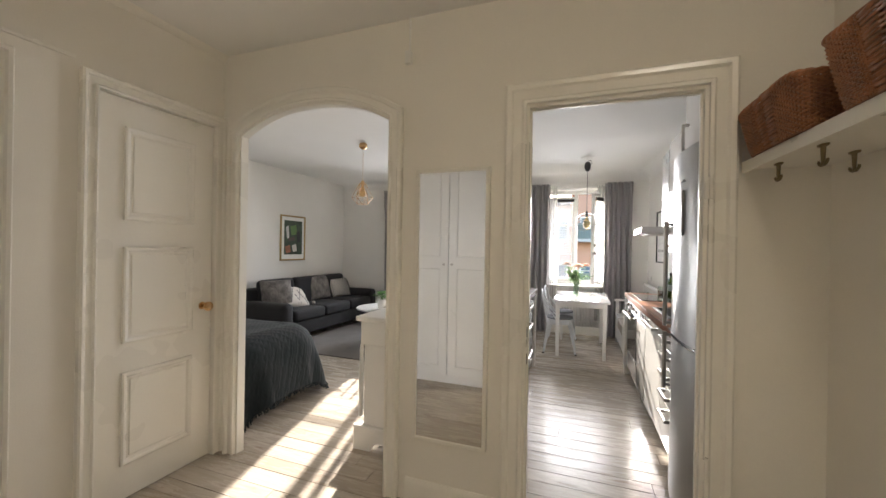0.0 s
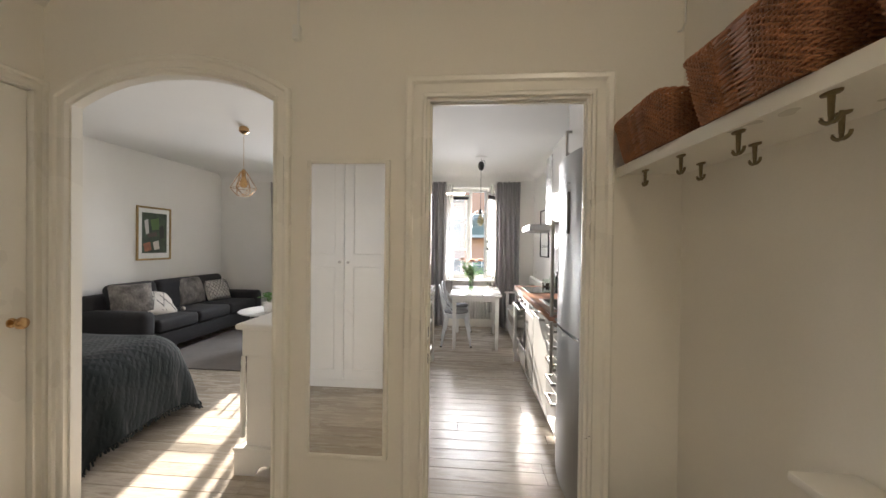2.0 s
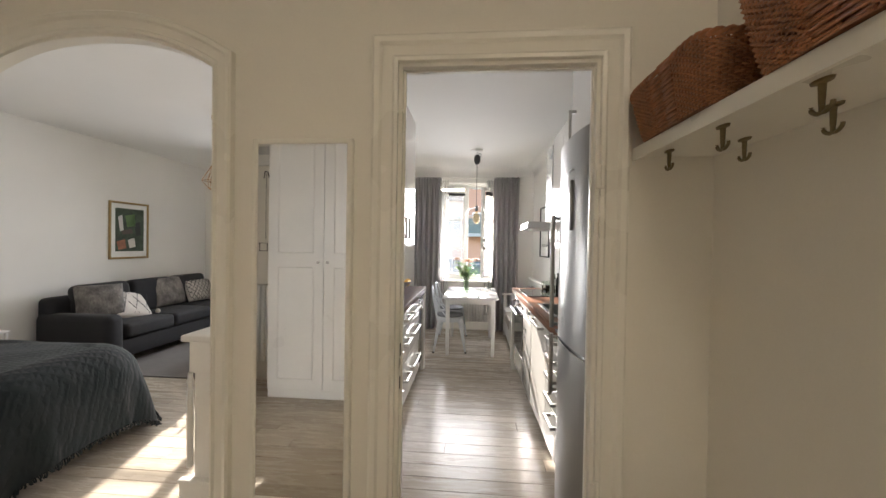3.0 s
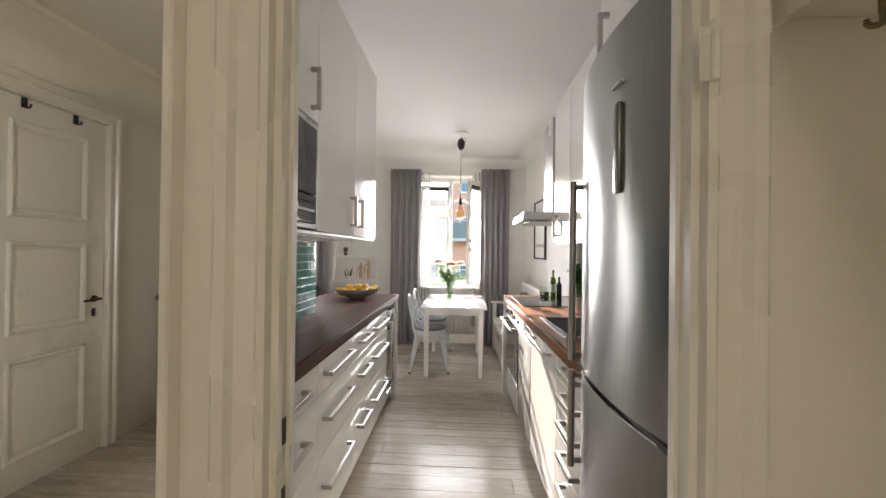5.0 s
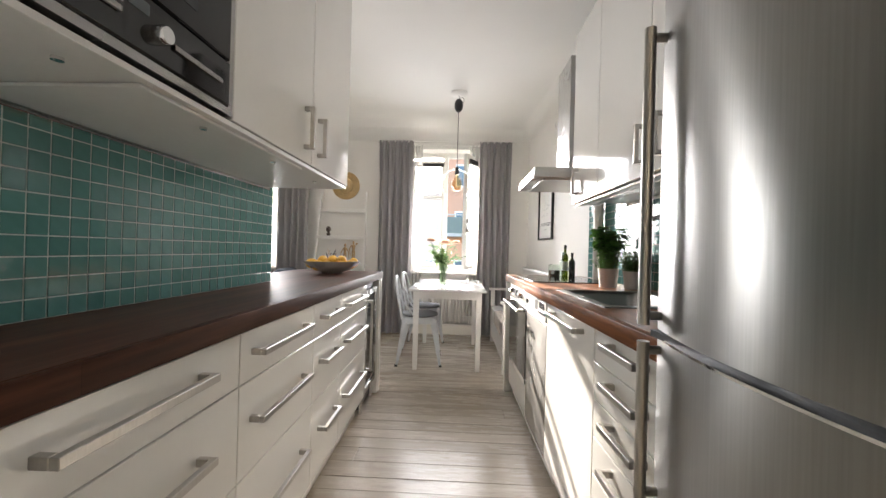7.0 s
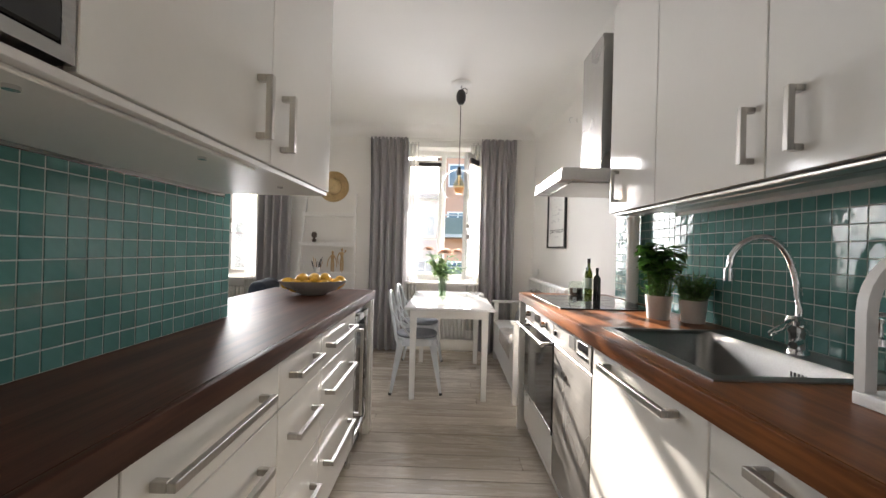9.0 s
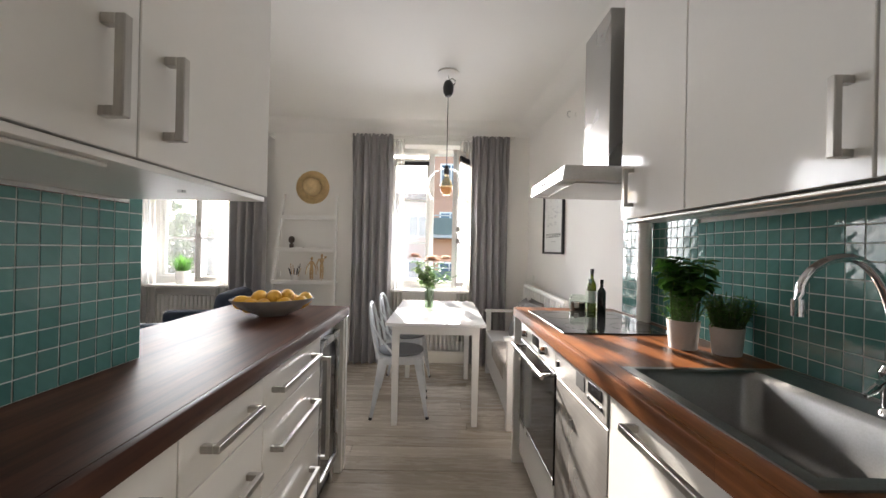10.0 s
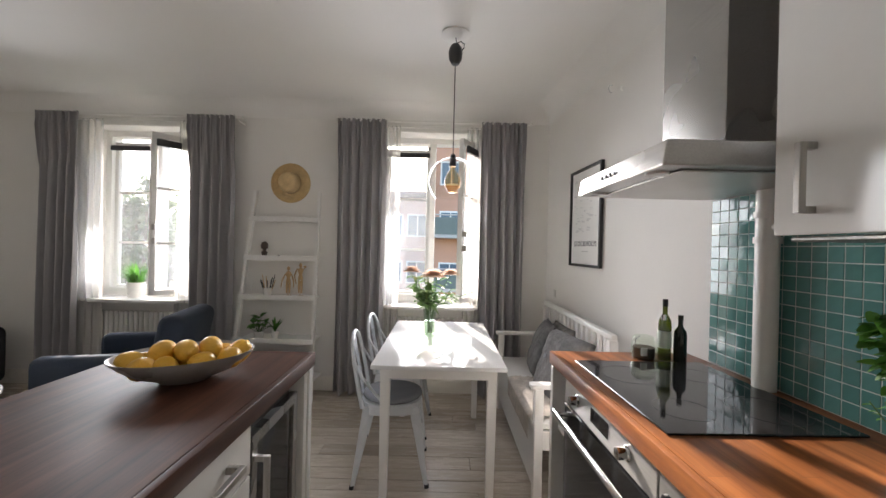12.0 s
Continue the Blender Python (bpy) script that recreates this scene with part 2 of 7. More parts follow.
# one worktop recipe in two tones, darker for the peninsula
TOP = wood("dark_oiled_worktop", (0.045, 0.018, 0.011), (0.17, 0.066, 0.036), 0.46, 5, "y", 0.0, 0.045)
TOPR = wood("oiled_reddish_worktop", (0.13, 0.04, 0.014), (0.42, 0.155, 0.05), 0.36, 5, "y", 0.06, 0.045)
STEEL = brushed("brushed_steel", (0.40, 0.39, 0.375), rough=0.26, stretch=(1, 0.02, 1), aniso=0.75)
STEELH = brushed("brushed_steel_horizontal", (0.52, 0.51, 0.49), 0.3, (1, 0.02, 1))
HANDLE = brushed("satin_nickel", (0.50, 0.48, 0.45), 0.33, (1, 1, 0.1), 0.2)
CHROME = surface("polished_chrome", (0.72, 0.72, 0.72), 0.07, 1.0, 0.02, 4, 60, 0.0, rvary=0.02)
SINKM = brushed("satin_sink_steel", (0.30, 0.295, 0.285), 0.34, (1, 1, 1), 0.0)
BLACKG = surface("black_appliance_glass", (0.012, 0.012, 0.013), 0.06, 0, 0.05, 3, 60, 0.0, rvary=0.02)
BLACK = surface("black_plastic", (0.02, 0.02, 0.021), 0.4, 0, 0.08, 5, 80, 0.08)
DARKM = surface("dark_gap", (0.05, 0.05, 0.05), 0.7, 0, 0.05, 5, 80, 0.05)
TILE = tile_mat()
GROUT = surface("pale_grout", (0.58, 0.64, 0.61), 0.85, 0, 0.08, 5, 200, 0.2)
CURT = surface("grey_woven_curtain", (0.34, 0.33, 0.335), 0.9, 0, 0.06, 3, 400, 0.25, (1, 1, 0.3), sheen=0.15)
SHEER = sheer_cloth("white_sheer")
WPANE = hazed(glass("window_glass"))
GLOBE = glass("clear_lamp_glass", (0.95, 0.94, 0.92))
VGLASS = glass("vase_glass", (0.88, 0.93, 0.88))
AMBER = glass("amber_bulb_glass", (0.93, 0.74, 0.50), 0.03)
CANE = surface("brown_wicker", (0.40, 0.165, 0.07), 0.38, 0, 0.3, 14, 90, 0.2)
CANED = surface("dark_wicker", (0.27, 0.108, 0.045), 0.5, 0, 0.3, 14, 90, 0.2)
HOOKM = surface("aged_brass_hook", (0.24, 0.19, 0.11), 0.38, 1.0, 0.15, 20, 90, 0.1)
BRASS = surface("polished_brass", (0.62, 0.40, 0.20), 0.22, 1.0, 0.08, 10, 80, 0.05)
SOFA = surface("charcoal_velvet", (0.016, 0.0155, 0.018), 0.85, 0, 0.15, 3, 250, 0.3, sheen=0.04)
NAVY = surface("navy_upholstery", (0.022, 0.034, 0.058), 0.85, 0, 0.12, 3, 250, 0.3, sheen=0.05)
def knit_mat(name, colour, scale=26.0, depth=0.02):
    """Chunky cable knit: ribs of plaited loops with a woolly surface."""
    m = surface(name, colour, 0.94, 0, 0.25, 8, 160, 0.3, sheen=0.04)
    ns, ls, bs = nodes_of(m)
    co = ns.new("ShaderNodeTexCoord")
    hs_ = []
    for turn, dist in ((0.6, 3.0), (-0.6, 3.0)):
        mp = ns.new("ShaderNodeMapping")
        mp.inputs["Rotation"].default_value = (0.5, 0.3, turn)
        ls.new(co.outputs["Object"], mp.inputs[0])
        wv = ns.new("ShaderNodeTexWave")
        for k, v in (("Scale", scale / 6), ("Distortion", dist), ("Detail", 2.0), ("Detail Scale", 2.0)):
            wv.inputs[k].default_value = v
        ls.new(mp.outputs[0], wv.inputs["Vector"])
        hs_.append(wv.outputs["Fac"])
    mx = ns.new("ShaderNodeMath")
    mx.operation = "MAXIMUM"
    ls.new(hs_[0], mx.inputs[0])
    ls.new(hs_[1], mx.inputs[1])
    bump(ns, ls, bs, mx.outputs[0], 0.38, depth)
    return m


GREYC = knit_mat("grey_chunky_knit", (0.21, 0.205, 0.205), 60.0, 0.012)
THROW = knit_mat("dark_teal_knit", (0.006, 0.0105, 0.0125), 55.0, 0.008)
PADC = surface("grey_felt_pad", (0.24, 0.25, 0.27), 0.95, 0, 0.08, 5, 220, 0.4)
FUR = surface("grey_fur", (0.23, 0.21, 0.195), 0.95, 0, 0.5, 9, 60, 0.7, (1, 1, 0.35))
FLEECE = surface("beige_fleece", (0.50, 0.45, 0.40), 0.95, 0, 0.25, 18, 120, 0.8)
PALEC = surface("off_white_cotton", (0.66, 0.62, 0.57), 0.9, 0, 0.08, 5, 200, 0.4)
INK = surface("black_print", (0.03, 0.03, 0.035), 0.8, 0, 0.1, 5, 100, 0.0)
RUG = surface("grey_brown_rug", (0.19, 0.175, 0.165), 0.97, 0, 0.15, 2.5, 160, 0.8)
PORC = surface("white_glazed_pot", (0.78, 0.77, 0.75), 0.25, 0, 0.03, 5, 60, 0.03)
STONEP = surface("pale_concrete_pot", (0.60, 0.58, 0.56), 0.7, 0, 0.08, 8, 120, 0.3)
BOWLM = surface("grey_glazed_stoneware", (0.36, 0.345, 0.33), 0.28, 0, 0.08, 6, 90, 0.1)
LEMON = surface("lemon_skin", (0.78, 0.44, 0.05), 0.38, 0, 0.08, 10, 160, 0.5)
LEAF = leaf_mat("basil_leaf", (0.035, 0.12, 0.016), (0.13, 0.33, 0.055))
LEAFB = leaf_mat("bouquet_leaf", (0.09, 0.18, 0.06), (0.24, 0.36, 0.14))
STEM = surface("green_stem", (0.09, 0.17, 0.05), 0.55, 0, 0.15, 10, 60, 0.1)
PETAL = leaf_mat("peach_petal", (0.80, 0.54, 0.40), (0.88, 0.74, 0.62))
SOIL = surface("dark_soil", (0.035, 0.025, 0.018), 0.95, 0, 0.3, 20, 90, 0.8)
STRAW = surface("plaited_straw", (0.62, 0.46, 0.24), 0.75, 0, 0.12, 20, 150, 0.5)
PALEWOOD = wood("pale_beech", (0.50, 0.33, 0.17), (0.68, 0.48, 0.28), 0.5, 8, "z")
BROWNP = surface("brown_clay", (0.10, 0.075, 0.06), 0.6, 0, 0.1, 8, 90, 0.2)
OILG = glass("olive_green_glass", (0.28, 0.33, 0.06), 0.02)
DARKB = surface("dark_bottle_glass", (0.012, 0.016, 0.012), 0.07, 0, 0.1, 5, 60, 0.0)
PAPER = surface("white_paper", (0.80, 0.80, 0.78), 0.6, 0, 0.02, 3, 120, 0.03)
GREYP = surface("grey_print", (0.55, 0.55, 0.55), 0.7, 0, 0.1, 8, 120, 0.0)
GOLDF = surface("gilded_frame", (0.42, 0.29, 0.13), 0.4, 0.6, 0.12, 15, 80, 0.1)
DGREEN = surface("dark_green_paint", (0.06, 0.09, 0.055), 0.6, 0, 0.45, 9, 40, 0.1)
ORANGEP = surface("rust_paint", (0.40, 0.15, 0.08), 0.6, 0, 0.3, 12, 40, 0.1)
RADW = surface("enamel_radiator", (0.74, 0.73, 0.70), 0.4, 0, 0.04, 4, 60, 0.05)
WBOX = surface("white_plastic", (0.76, 0.75, 0.72), 0.4, 0, 0.03, 6, 60, 0.03)
PINKF = surface("pink_render", (0.62, 0.46, 0.40), 0.85, 0, 0.08, 0.4, 12, 0.2)
ORANGEF = surface("orange_render", (0.60, 0.33, 0.22), 0.85, 0, 0.08, 0.4, 12, 0.2)
PALEF = surface("pale_render", (0.52, 0.49, 0.46), 0.85, 0, 0.08, 0.4, 12, 0.2)
ROOFM = surface("grey_roof", (0.16, 0.15, 0.15), 0.7, 0, 0.15, 0.6, 10, 0.2)
GREENB = surface("grey_green_balcony", (0.16, 0.19, 0.17), 0.6, 0, 0.1, 1, 20, 0.2)
HOUSEG = surface("dark_house_window", (0.10, 0.15, 0.20), 0.08, 0, 0.1, 1, 10, 0.0)
GROUND = surface("grass_ground", (0.08, 0.11, 0.05), 0.95, 0, 0.3, 0.05, 2, 0.3)
TREEL = leaf_mat("tree_leaf", (0.06, 0.10, 0.05), (0.13, 0.19, 0.09))
BARK = surface("grey_bark", (0.12, 0.10, 0.08), 0.9, 0, 0.2, 2, 20, 0.5)


def mirror_mat():
    m = bpy.data.materials.new("silvered_mirror")
    ns, ls, bs = nodes_of(m)
    bs.inputs["Base Color"].default_value = (0.90, 0.90, 0.88, 1)
    bs.inputs["Metallic"].default_value, bs.inputs["Roughness"].default_value = 1.0, 0.012
    return m


MIRROR = mirror_mat()


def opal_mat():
    """Glowing glass of an unseen ceiling lamp, added to brighten the hall."""
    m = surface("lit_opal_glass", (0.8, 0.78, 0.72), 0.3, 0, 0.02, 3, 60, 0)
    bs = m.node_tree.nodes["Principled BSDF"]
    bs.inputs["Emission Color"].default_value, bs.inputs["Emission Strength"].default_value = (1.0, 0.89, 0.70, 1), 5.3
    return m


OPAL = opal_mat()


# ---- builders ----
ORIGIN = {}


def thing(name, at, label, category, group="", kind=""):
    """An Empty at its base; its parts are given in world coordinates."""
    ob = new(name)
    ob.empty_display_size = 0.05
    ob.location = at
    ORIGIN[ob.name] = Vector(at)
    return tagged(ob, label, category, group, kind)


def mesh_of(bm, name, material, smooth=None, origin=None):
    if origin is not None:
        bmesh.ops.translate(bm, verts=bm.verts, vec=-origin)
    bmesh.ops.recalc_face_normals(bm, faces=bm.faces)
    me = bpy.data.meshes.new(name)
    bm.to_mesh(me)
    bm.free()
    me.materials.append(material)
    if smooth:
        me.polygons.foreach_set("use_smooth", [True] * len(me.polygons))
        me.set_sharp_from_angle(angle=radians(smooth))
    return me


def part(name, bm, material, parent, label="", smooth=35, category=""):
    origin = ORIGIN[parent.name]
    ob = new(name, mesh_of(bm, name, material, smooth, origin))
    ob.parent = parent
    ORIGIN[ob.name] = origin
    return tagged(ob, label)


def solid(name, bm, material, label="", category="", group="", kind="", smooth=35, at=None):
    """A thing of one mesh."""
    at = Vector(at) if at is not None else Vector((0, 0, 0))
    ob = new(name, mesh_of(bm, name, material, smooth, at))
    ob.location = at
    ORIGIN[ob.name] = at
    return tagged(ob, label, category, group, kind)


def bx(x0, x1, y0, y1, z0, z1, bev=0.0, seg=1, bm=None):
    own = bm is None
    bm = bm or bmesh.new()
    t = bmesh.new()
    bmesh.ops.create_cube(t, size=1)
    for v in t.verts:
        v.co = Vector(((x0 + x1) / 2 + v.co.x * (x1 - x0), (y0 + y1) / 2 + v.co.y * (y1 - y0), (z0 + z1) / 2 + v.co.z * (z1 - z0)))
    if bev:
        bmesh.ops.bevel(t, geom=t.edges[:], offset=bev, segments=seg, profile=0.5, affect="EDGES")
    merge(bm, t)
    return bm


def merge(bm, t, m=None):
    me = bpy.data.meshes.new("tmp")
    if m is not None:
        bmesh.ops.transform(t, matrix=m, verts=t.verts)
    t.to_mesh(me)
    t.free()
    bm.from_mesh(me)
    bpy.data.meshes.remove(me)
    return bm


def cyl(p0, p1, r0, r1=None, seg=16, bm=None, caps=True):
    bm = bm or bmesh.new()
    p0, p1 = Vector(p0), Vector(p1)
    t = bmesh.new()
    d = p1 - p0
    bmesh.ops.create_cone(t, cap_ends=caps, segments=seg, radius1=r0, radius2=r0 if r1 is None else r1, depth=d.length)
    return merge(bm, t, Matrix.Translation((p0 + p1) / 2) @ d.to_track_quat("Z", "Y").to_matrix().to_4x4())


def lathe(profile, at=(0, 0, 0), seg=24, bm=None, m=None):
    """Turns (radius, height) points about z at a place."""
    bm = bm or bmesh.new()
    t = bmesh.new()
    rings = []
    for r, z in profile:
        if r < 1e-5:
            rings.append([t.verts.new((0, 0, z))])
        else:
            rings.append([t.verts.new((r * math.cos(2 * math.pi * k / seg), r * math.sin(2 * math.pi * k / seg), z)) for k in range(seg)])
    for a, b in zip(rings, rings[1:]):
        for k in range(seg):
            f = [a[k % len(a)], a[(k + 1) % len(a)], b[(k + 1) % len(b)], b[k % len(b)]]
            f = list(dict.fromkeys(f))
            if len(f) > 2:
                t.faces.new(f)
    return merge(bm, t, Matrix.Translation(at) @ (m or Matrix()))


def tube(pts, r, seg=8, bm=None, closed=False, taper=1.0):
    bm = bm or bmesh.new()
    pts = [Vector(p) for p in pts]
    n = len(pts)
    rings, up = [], Vector((0, 0, 1))
    for i, p in enumerate(pts):
        a = pts[(i - 1) % n] if closed or i else p
        b = pts[(i + 1) % n] if closed or i < n - 1 else p
        d = (b - a).normalized()
        side = d.cross(up)
        if side.length < 0.05:
            side = d.cross(Vector((0, 1, 0)))
        side.normalize()
        other = side.cross(d)
        rr = r * (1 + (taper - 1) * i / max(1, n - 1))
        rings.append([bm.verts.new(p + rr * (math.cos(2 * math.pi * k / seg) * side + math.sin(2 * math.pi * k / seg) * other)) for k in range(seg)])
    for i in range(n if closed else n - 1):
        a, b = rings[i], rings[(i + 1) % n]
        for k in range(seg):
            bm.faces.new((a[k], a[(k + 1) % seg], b[(k + 1) % seg], b[k]))
    if not closed:
        bm.faces.new(rings[0])
        bm.faces.new(rings[-1])
    return bm


def sweep(path, prof, place, closed=False, bm=None):
    """Runs a moulding profile of (offset, height) along a flat path with mitred corners. place maps (u, v, h) into the world."""
    bm = bm or bmesh.new()
    pts = [Vector(p) for p in path]
    n = len(pts)
    rows = []
    for i, p in enumerate(pts):
        ds = []
        if closed or i > 0:
            ds.append((p - pts[i - 1]).normalized())
        if closed or i < n - 1:
            ds.append((pts[(i + 1) % n] - p).normalized())
        ns = [Vector((-d.y, d.x)) for d in ds]
        mi = ns[0] if len(ns) == 1 else (ns[0] + ns[1]) / max(0.2, 1 + ns[0].dot(ns[1]))
        rows.append([bm.verts.new(place(p.x + mi.x * d, p.y + mi.y * d, h)) for d, h in prof])
    m = len(prof)
    for i in range(n if closed else n - 1):
        a, b = rows[i], rows[(i + 1) % n]
        for k in range(m):
            bm.faces.new((a[k], a[(k + 1) % m], b[(k + 1) % m], b[k]))
    if not closed:
        bm.faces.new(rows[0])
        bm.faces.new(rows[-1])
    return bm


def prism(pts, place, h0, h1, bm=None):
    """A flat outline given thickness."""
    bm = bm or bmesh.new()
    a = [bm.verts.new(place(u, v, h0)) for u, v in pts]
    b = [bm.verts.new(place(u, v, h1)) for u, v in pts]
    bm.faces.new(a)
    bm.faces.new(b[::-1])
    for k in range(len(pts)):
        j = (k + 1) % len(pts)
        bm.faces.new((a[k], a[j], b[j], b[k]))
    return bm


def grid(nu, nv, fn, bm=None, both=0.0):
    bm = bm or bmesh.new()
    vs = [[bm.verts.new(fn(i / nu, j / nv)) for j in range(nv + 1)] for i in range(nu + 1)]
    for i in range(nu):
        for j in range(nv):
            bm.faces.new((vs[i][j], vs[i + 1][j], vs[i + 1][j + 1], vs[i][j + 1]))
    return bm


def cushion(w, h, t, m, bm=None, seed=0.0, n=14):
    """A filled cushion, w by h, thickest in the middle, with pinched corners."""
    bm = bm or bmesh.new()
    q = bmesh.new()
    for s in (1, -1):
        def fn(a, b):
            u, v = 2 * a - 1, 2 * b - 1
            k = (max(0, 1 - abs(u) ** 3.2) * max(0, 1 - abs(v) ** 3.2)) ** 0.5
            pull = 1 - 0.07 * (1 - abs(u * v)) * (abs(u) ** 4 + abs(v) ** 4) / 2
            wr = 0.12 * t * noise.noise(Vector((u * 2.1 + seed, v * 2.1, seed)))
            return Vector((u * w / 2 * pull, v * h / 2 * pull, s * (t / 2 * k) + wr * k))
        grid(n, n, fn, q)
    bmesh.ops.remove_doubles(q, verts=q.verts, dist=0.0005)
    return merge(bm, q, m)


def on_y(y):
    return lambda u, v, h: Vector((u, y - h, v))


def on_x(x, s=1):
    return lambda u, v, h: Vector((x + s * h, u, v))


CASING = ((0, 0), (0, 0.026), (0.012, 0.030), (0.022, 0.020), (0.060, 0.020), (0.070, 0.032), (0.088, 0.036), (0.098, 0.028), (0.098, 0))


# ---- the large structure ----
HY0, HY1, WY = 1.925, 1.975, 6.68
CZ = 2.60
ARC = [(-1.855 + 1.10 * k / 24, 2.07 + 0.145 * (1 - abs(2 * k / 24 - 1) ** 2.3)) for k in range(25)]
outline = [(-4.5, 0), (-1.855, 0)] + ARC + [(-0.755, 0), (-0.016, 0), (-0.016, 2.06), (0.734, 2.06), (0.734, 0), (1.45, 0), (1.45, CZ), (-4.5, CZ)]
solid("wall_south", prism(outline, lambda u, v, h: Vector((u, h, v)), HY0, HY1), HALLW, "warm-tinted white wall with an arch and a doorway", "wall", kind="structure")

bm = prism([(-1.2, 0), (0.18, 0), (0.18, 2.09), (0.85, 2.09), (0.85, 0), (1.22, 0), (1.22, 2.115), (1.86, 2.115), (1.86, 0), (HY0, 0), (HY0, CZ), (-1.2, CZ)], lambda u, v, h: Vector((h, u, v)), -2.15, -2.0)
solid("wall_hall_west", bm, HALLW, "warm-tinted white hall wall with two doors", "wall", kind="structure")
EW = 0.045
solid("wall_hall_east", prism([(1.135, HY0), (1.135 + EW * (HY0 + 1.2), -1.2), (1.45, -1.2), (1.45, HY0)], lambda u, v, h: Vector((u, v, h)), 0, CZ), HALLW, "warm-tinted white hall wall", "wall", kind="structure")
solid("wall_hall_north", bx(-2.15, 1.45, -1.35, -1.2, 0, CZ), HALLW, "warm-tinted white hall wall", "wall", kind="structure")
solid("wall_hall_niche", bx(-2.0, -1.53, -0.45, -0.32, 0, CZ), HALLW, "warm-tinted white niche wall behind the radiator", "wall", kind="structure")
solid("wall_partition", bx(-0.725, -0.615, HY1, 3.615, 0, CZ), WALL, "white wall between kitchen and living room", "wall", kind="structure")
solid("wall_living_west", bx(-4.5, -4.35, HY1, WY, 0, CZ), WALL, "white living room wall", "wall", kind="structure")
solid("wall_kitchen_east", prism([(1.31, HY1), (1.31, 4.9), (1.198, WY), (1.45, WY), (1.45, HY1)], lambda u, v, h: Vector((u, v, h)), 0, CZ), WALL, "white kitchen wall", "wall", kind="structure")

W1, W2 = (-3.0, -2.0), (-0.37, 0.63)
ZS, ZH, WYO = 0.80, 2.37, 7.02
bm = bmesh.new()
for a, b in ((-4.5, W1[0]), (W1[1], W2[0]), (W2[1], 1.45)):
    bx(a, b, WY, WYO, 0, CZ, bm=bm)
for a, b in (W1, W2):
    bx(a, b, WY + 0.10, WYO, 0, ZS - 0.02, bm=bm)
    bx(a, b, WY, WYO, ZH, CZ, bm=bm)
solid("wall_window", bm, WALL, "white outer wall with two deep window openings", "wall", kind="structure")

floor = solid("floor", bx(-4.5, 1.45, -1.35, WYO, -0.16, -0.022), DARKM, "whitewashed old floorboards", "floor", kind="structure")
solid("ceiling", bx(-4.5, 1.45, -1.35, WYO, CZ, CZ + 0.15), CEIL, "plain white ceiling", "ceiling", kind="structure")
cove = [(0.0, -0.13), (0.012, -0.085), (0.04, -0.045), (0.085, -0.014), (0.15, 0.0), (0.0, 0.0)]
solid("trim_cove_window", prism(cove, lambda u, v, h: Vector((h, WY - u, CZ + v)), -4.35, 1.20), CEIL, "rounded plaster cove", "cove", kind="structure", smooth=60)
solid("trim_cove_east", prism(cove, lambda u, v, h: Vector((1.31 - 0.112 * max(0, h - 4.9) / 1.78 - u, h, CZ + v)), 2.09, 4.9), CEIL, "rounded plaster cove", "cove", kind="structure", smooth=60)
solid("trim_cove_east_end", prism(cove, lambda u, v, h: Vector((1.31 - 0.112 * max(0, h - 4.9) / 1.78 - u, h, CZ + v)), 4.9, WY - 0.002), CEIL, "rounded plaster cove", "cove", kind="structure", smooth=60)
solid("trim_hall_west", prism([(0, -0.035), (0.012, -0.03), (0.03, -0.01), (0.035, 0), (0, 0)], lambda u, v, h: Vector((-2.0 + u, h, CZ + v)), -1.2, HY0), HALLW, "thin plaster moulding", "moulding", kind="structure")
# picture rail joining the door heads
solid("trim_rail_west", bx(-2.0, -1.988, -0.3, 1.13, 2.215, 2.232, 0.003), TRIM, "thin painted rail on the hall wall", "rail", kind="structure")

# skirting
BASE = [(0, 0), (0.016, 0), (0.016, 0.10), (0.010, 0.115), (0.004, 0.125), (0, 0.125)]


def skirting(name, place, a, b):
    solid(name, prism(BASE, place, a, b), TRIM, "white painted skirting board", "skirting", kind="structure")


skirting("baseboard_living_west", lambda u, v, h: Vector((-4.35 + u, h, v)), HY1, WY)
skirting("baseboard_window", lambda u, v, h: Vector((h, WY - u, v)), -4.33, 1.18)
skirting("baseboard_hall_south", lambda u, v, h: Vector((h, HY0 - u, v)), -0.63, -0.115)
skirting("baseboard_hall_south_east", lambda u, v, h: Vector((h, HY0 - u, v)), 0.835, 1.11)
skirting("baseboard_hall_east", lambda u, v, h: Vector((1.135 + EW * (HY0 - h) - u, h, v)), -1.2, HY0)
skirting("baseboard_hall_west", lambda u, v, h: Vector((-2.0 + u, h, v)), 0.94, 1.12)


# ---- doorway and arch casings ----
def lining(name, pts, label):
    """Jamb lining of an opening: (inside face path), as deep as the wall."""
    prof = ((0, -0.054), (0, 0.002), (0.014, 0.002), (0.014, -0.054))
    solid(name, sweep(pts, prof, on_y(HY0)), TRIM, label, "lining", kind="structure")


kd = [(0.734, 0.0), (0.734, 2.06), (-0.016, 2.06), (-0.016, 0.0)]
solid("trim_kitchen_doorway", sweep(kd[::-1], CASING, on_y(HY0)), TRIM, "cream painted moulded door casing", "casing", kind="structure")
lining("trim_kitchen_lining", kd, "cream painted door lining")
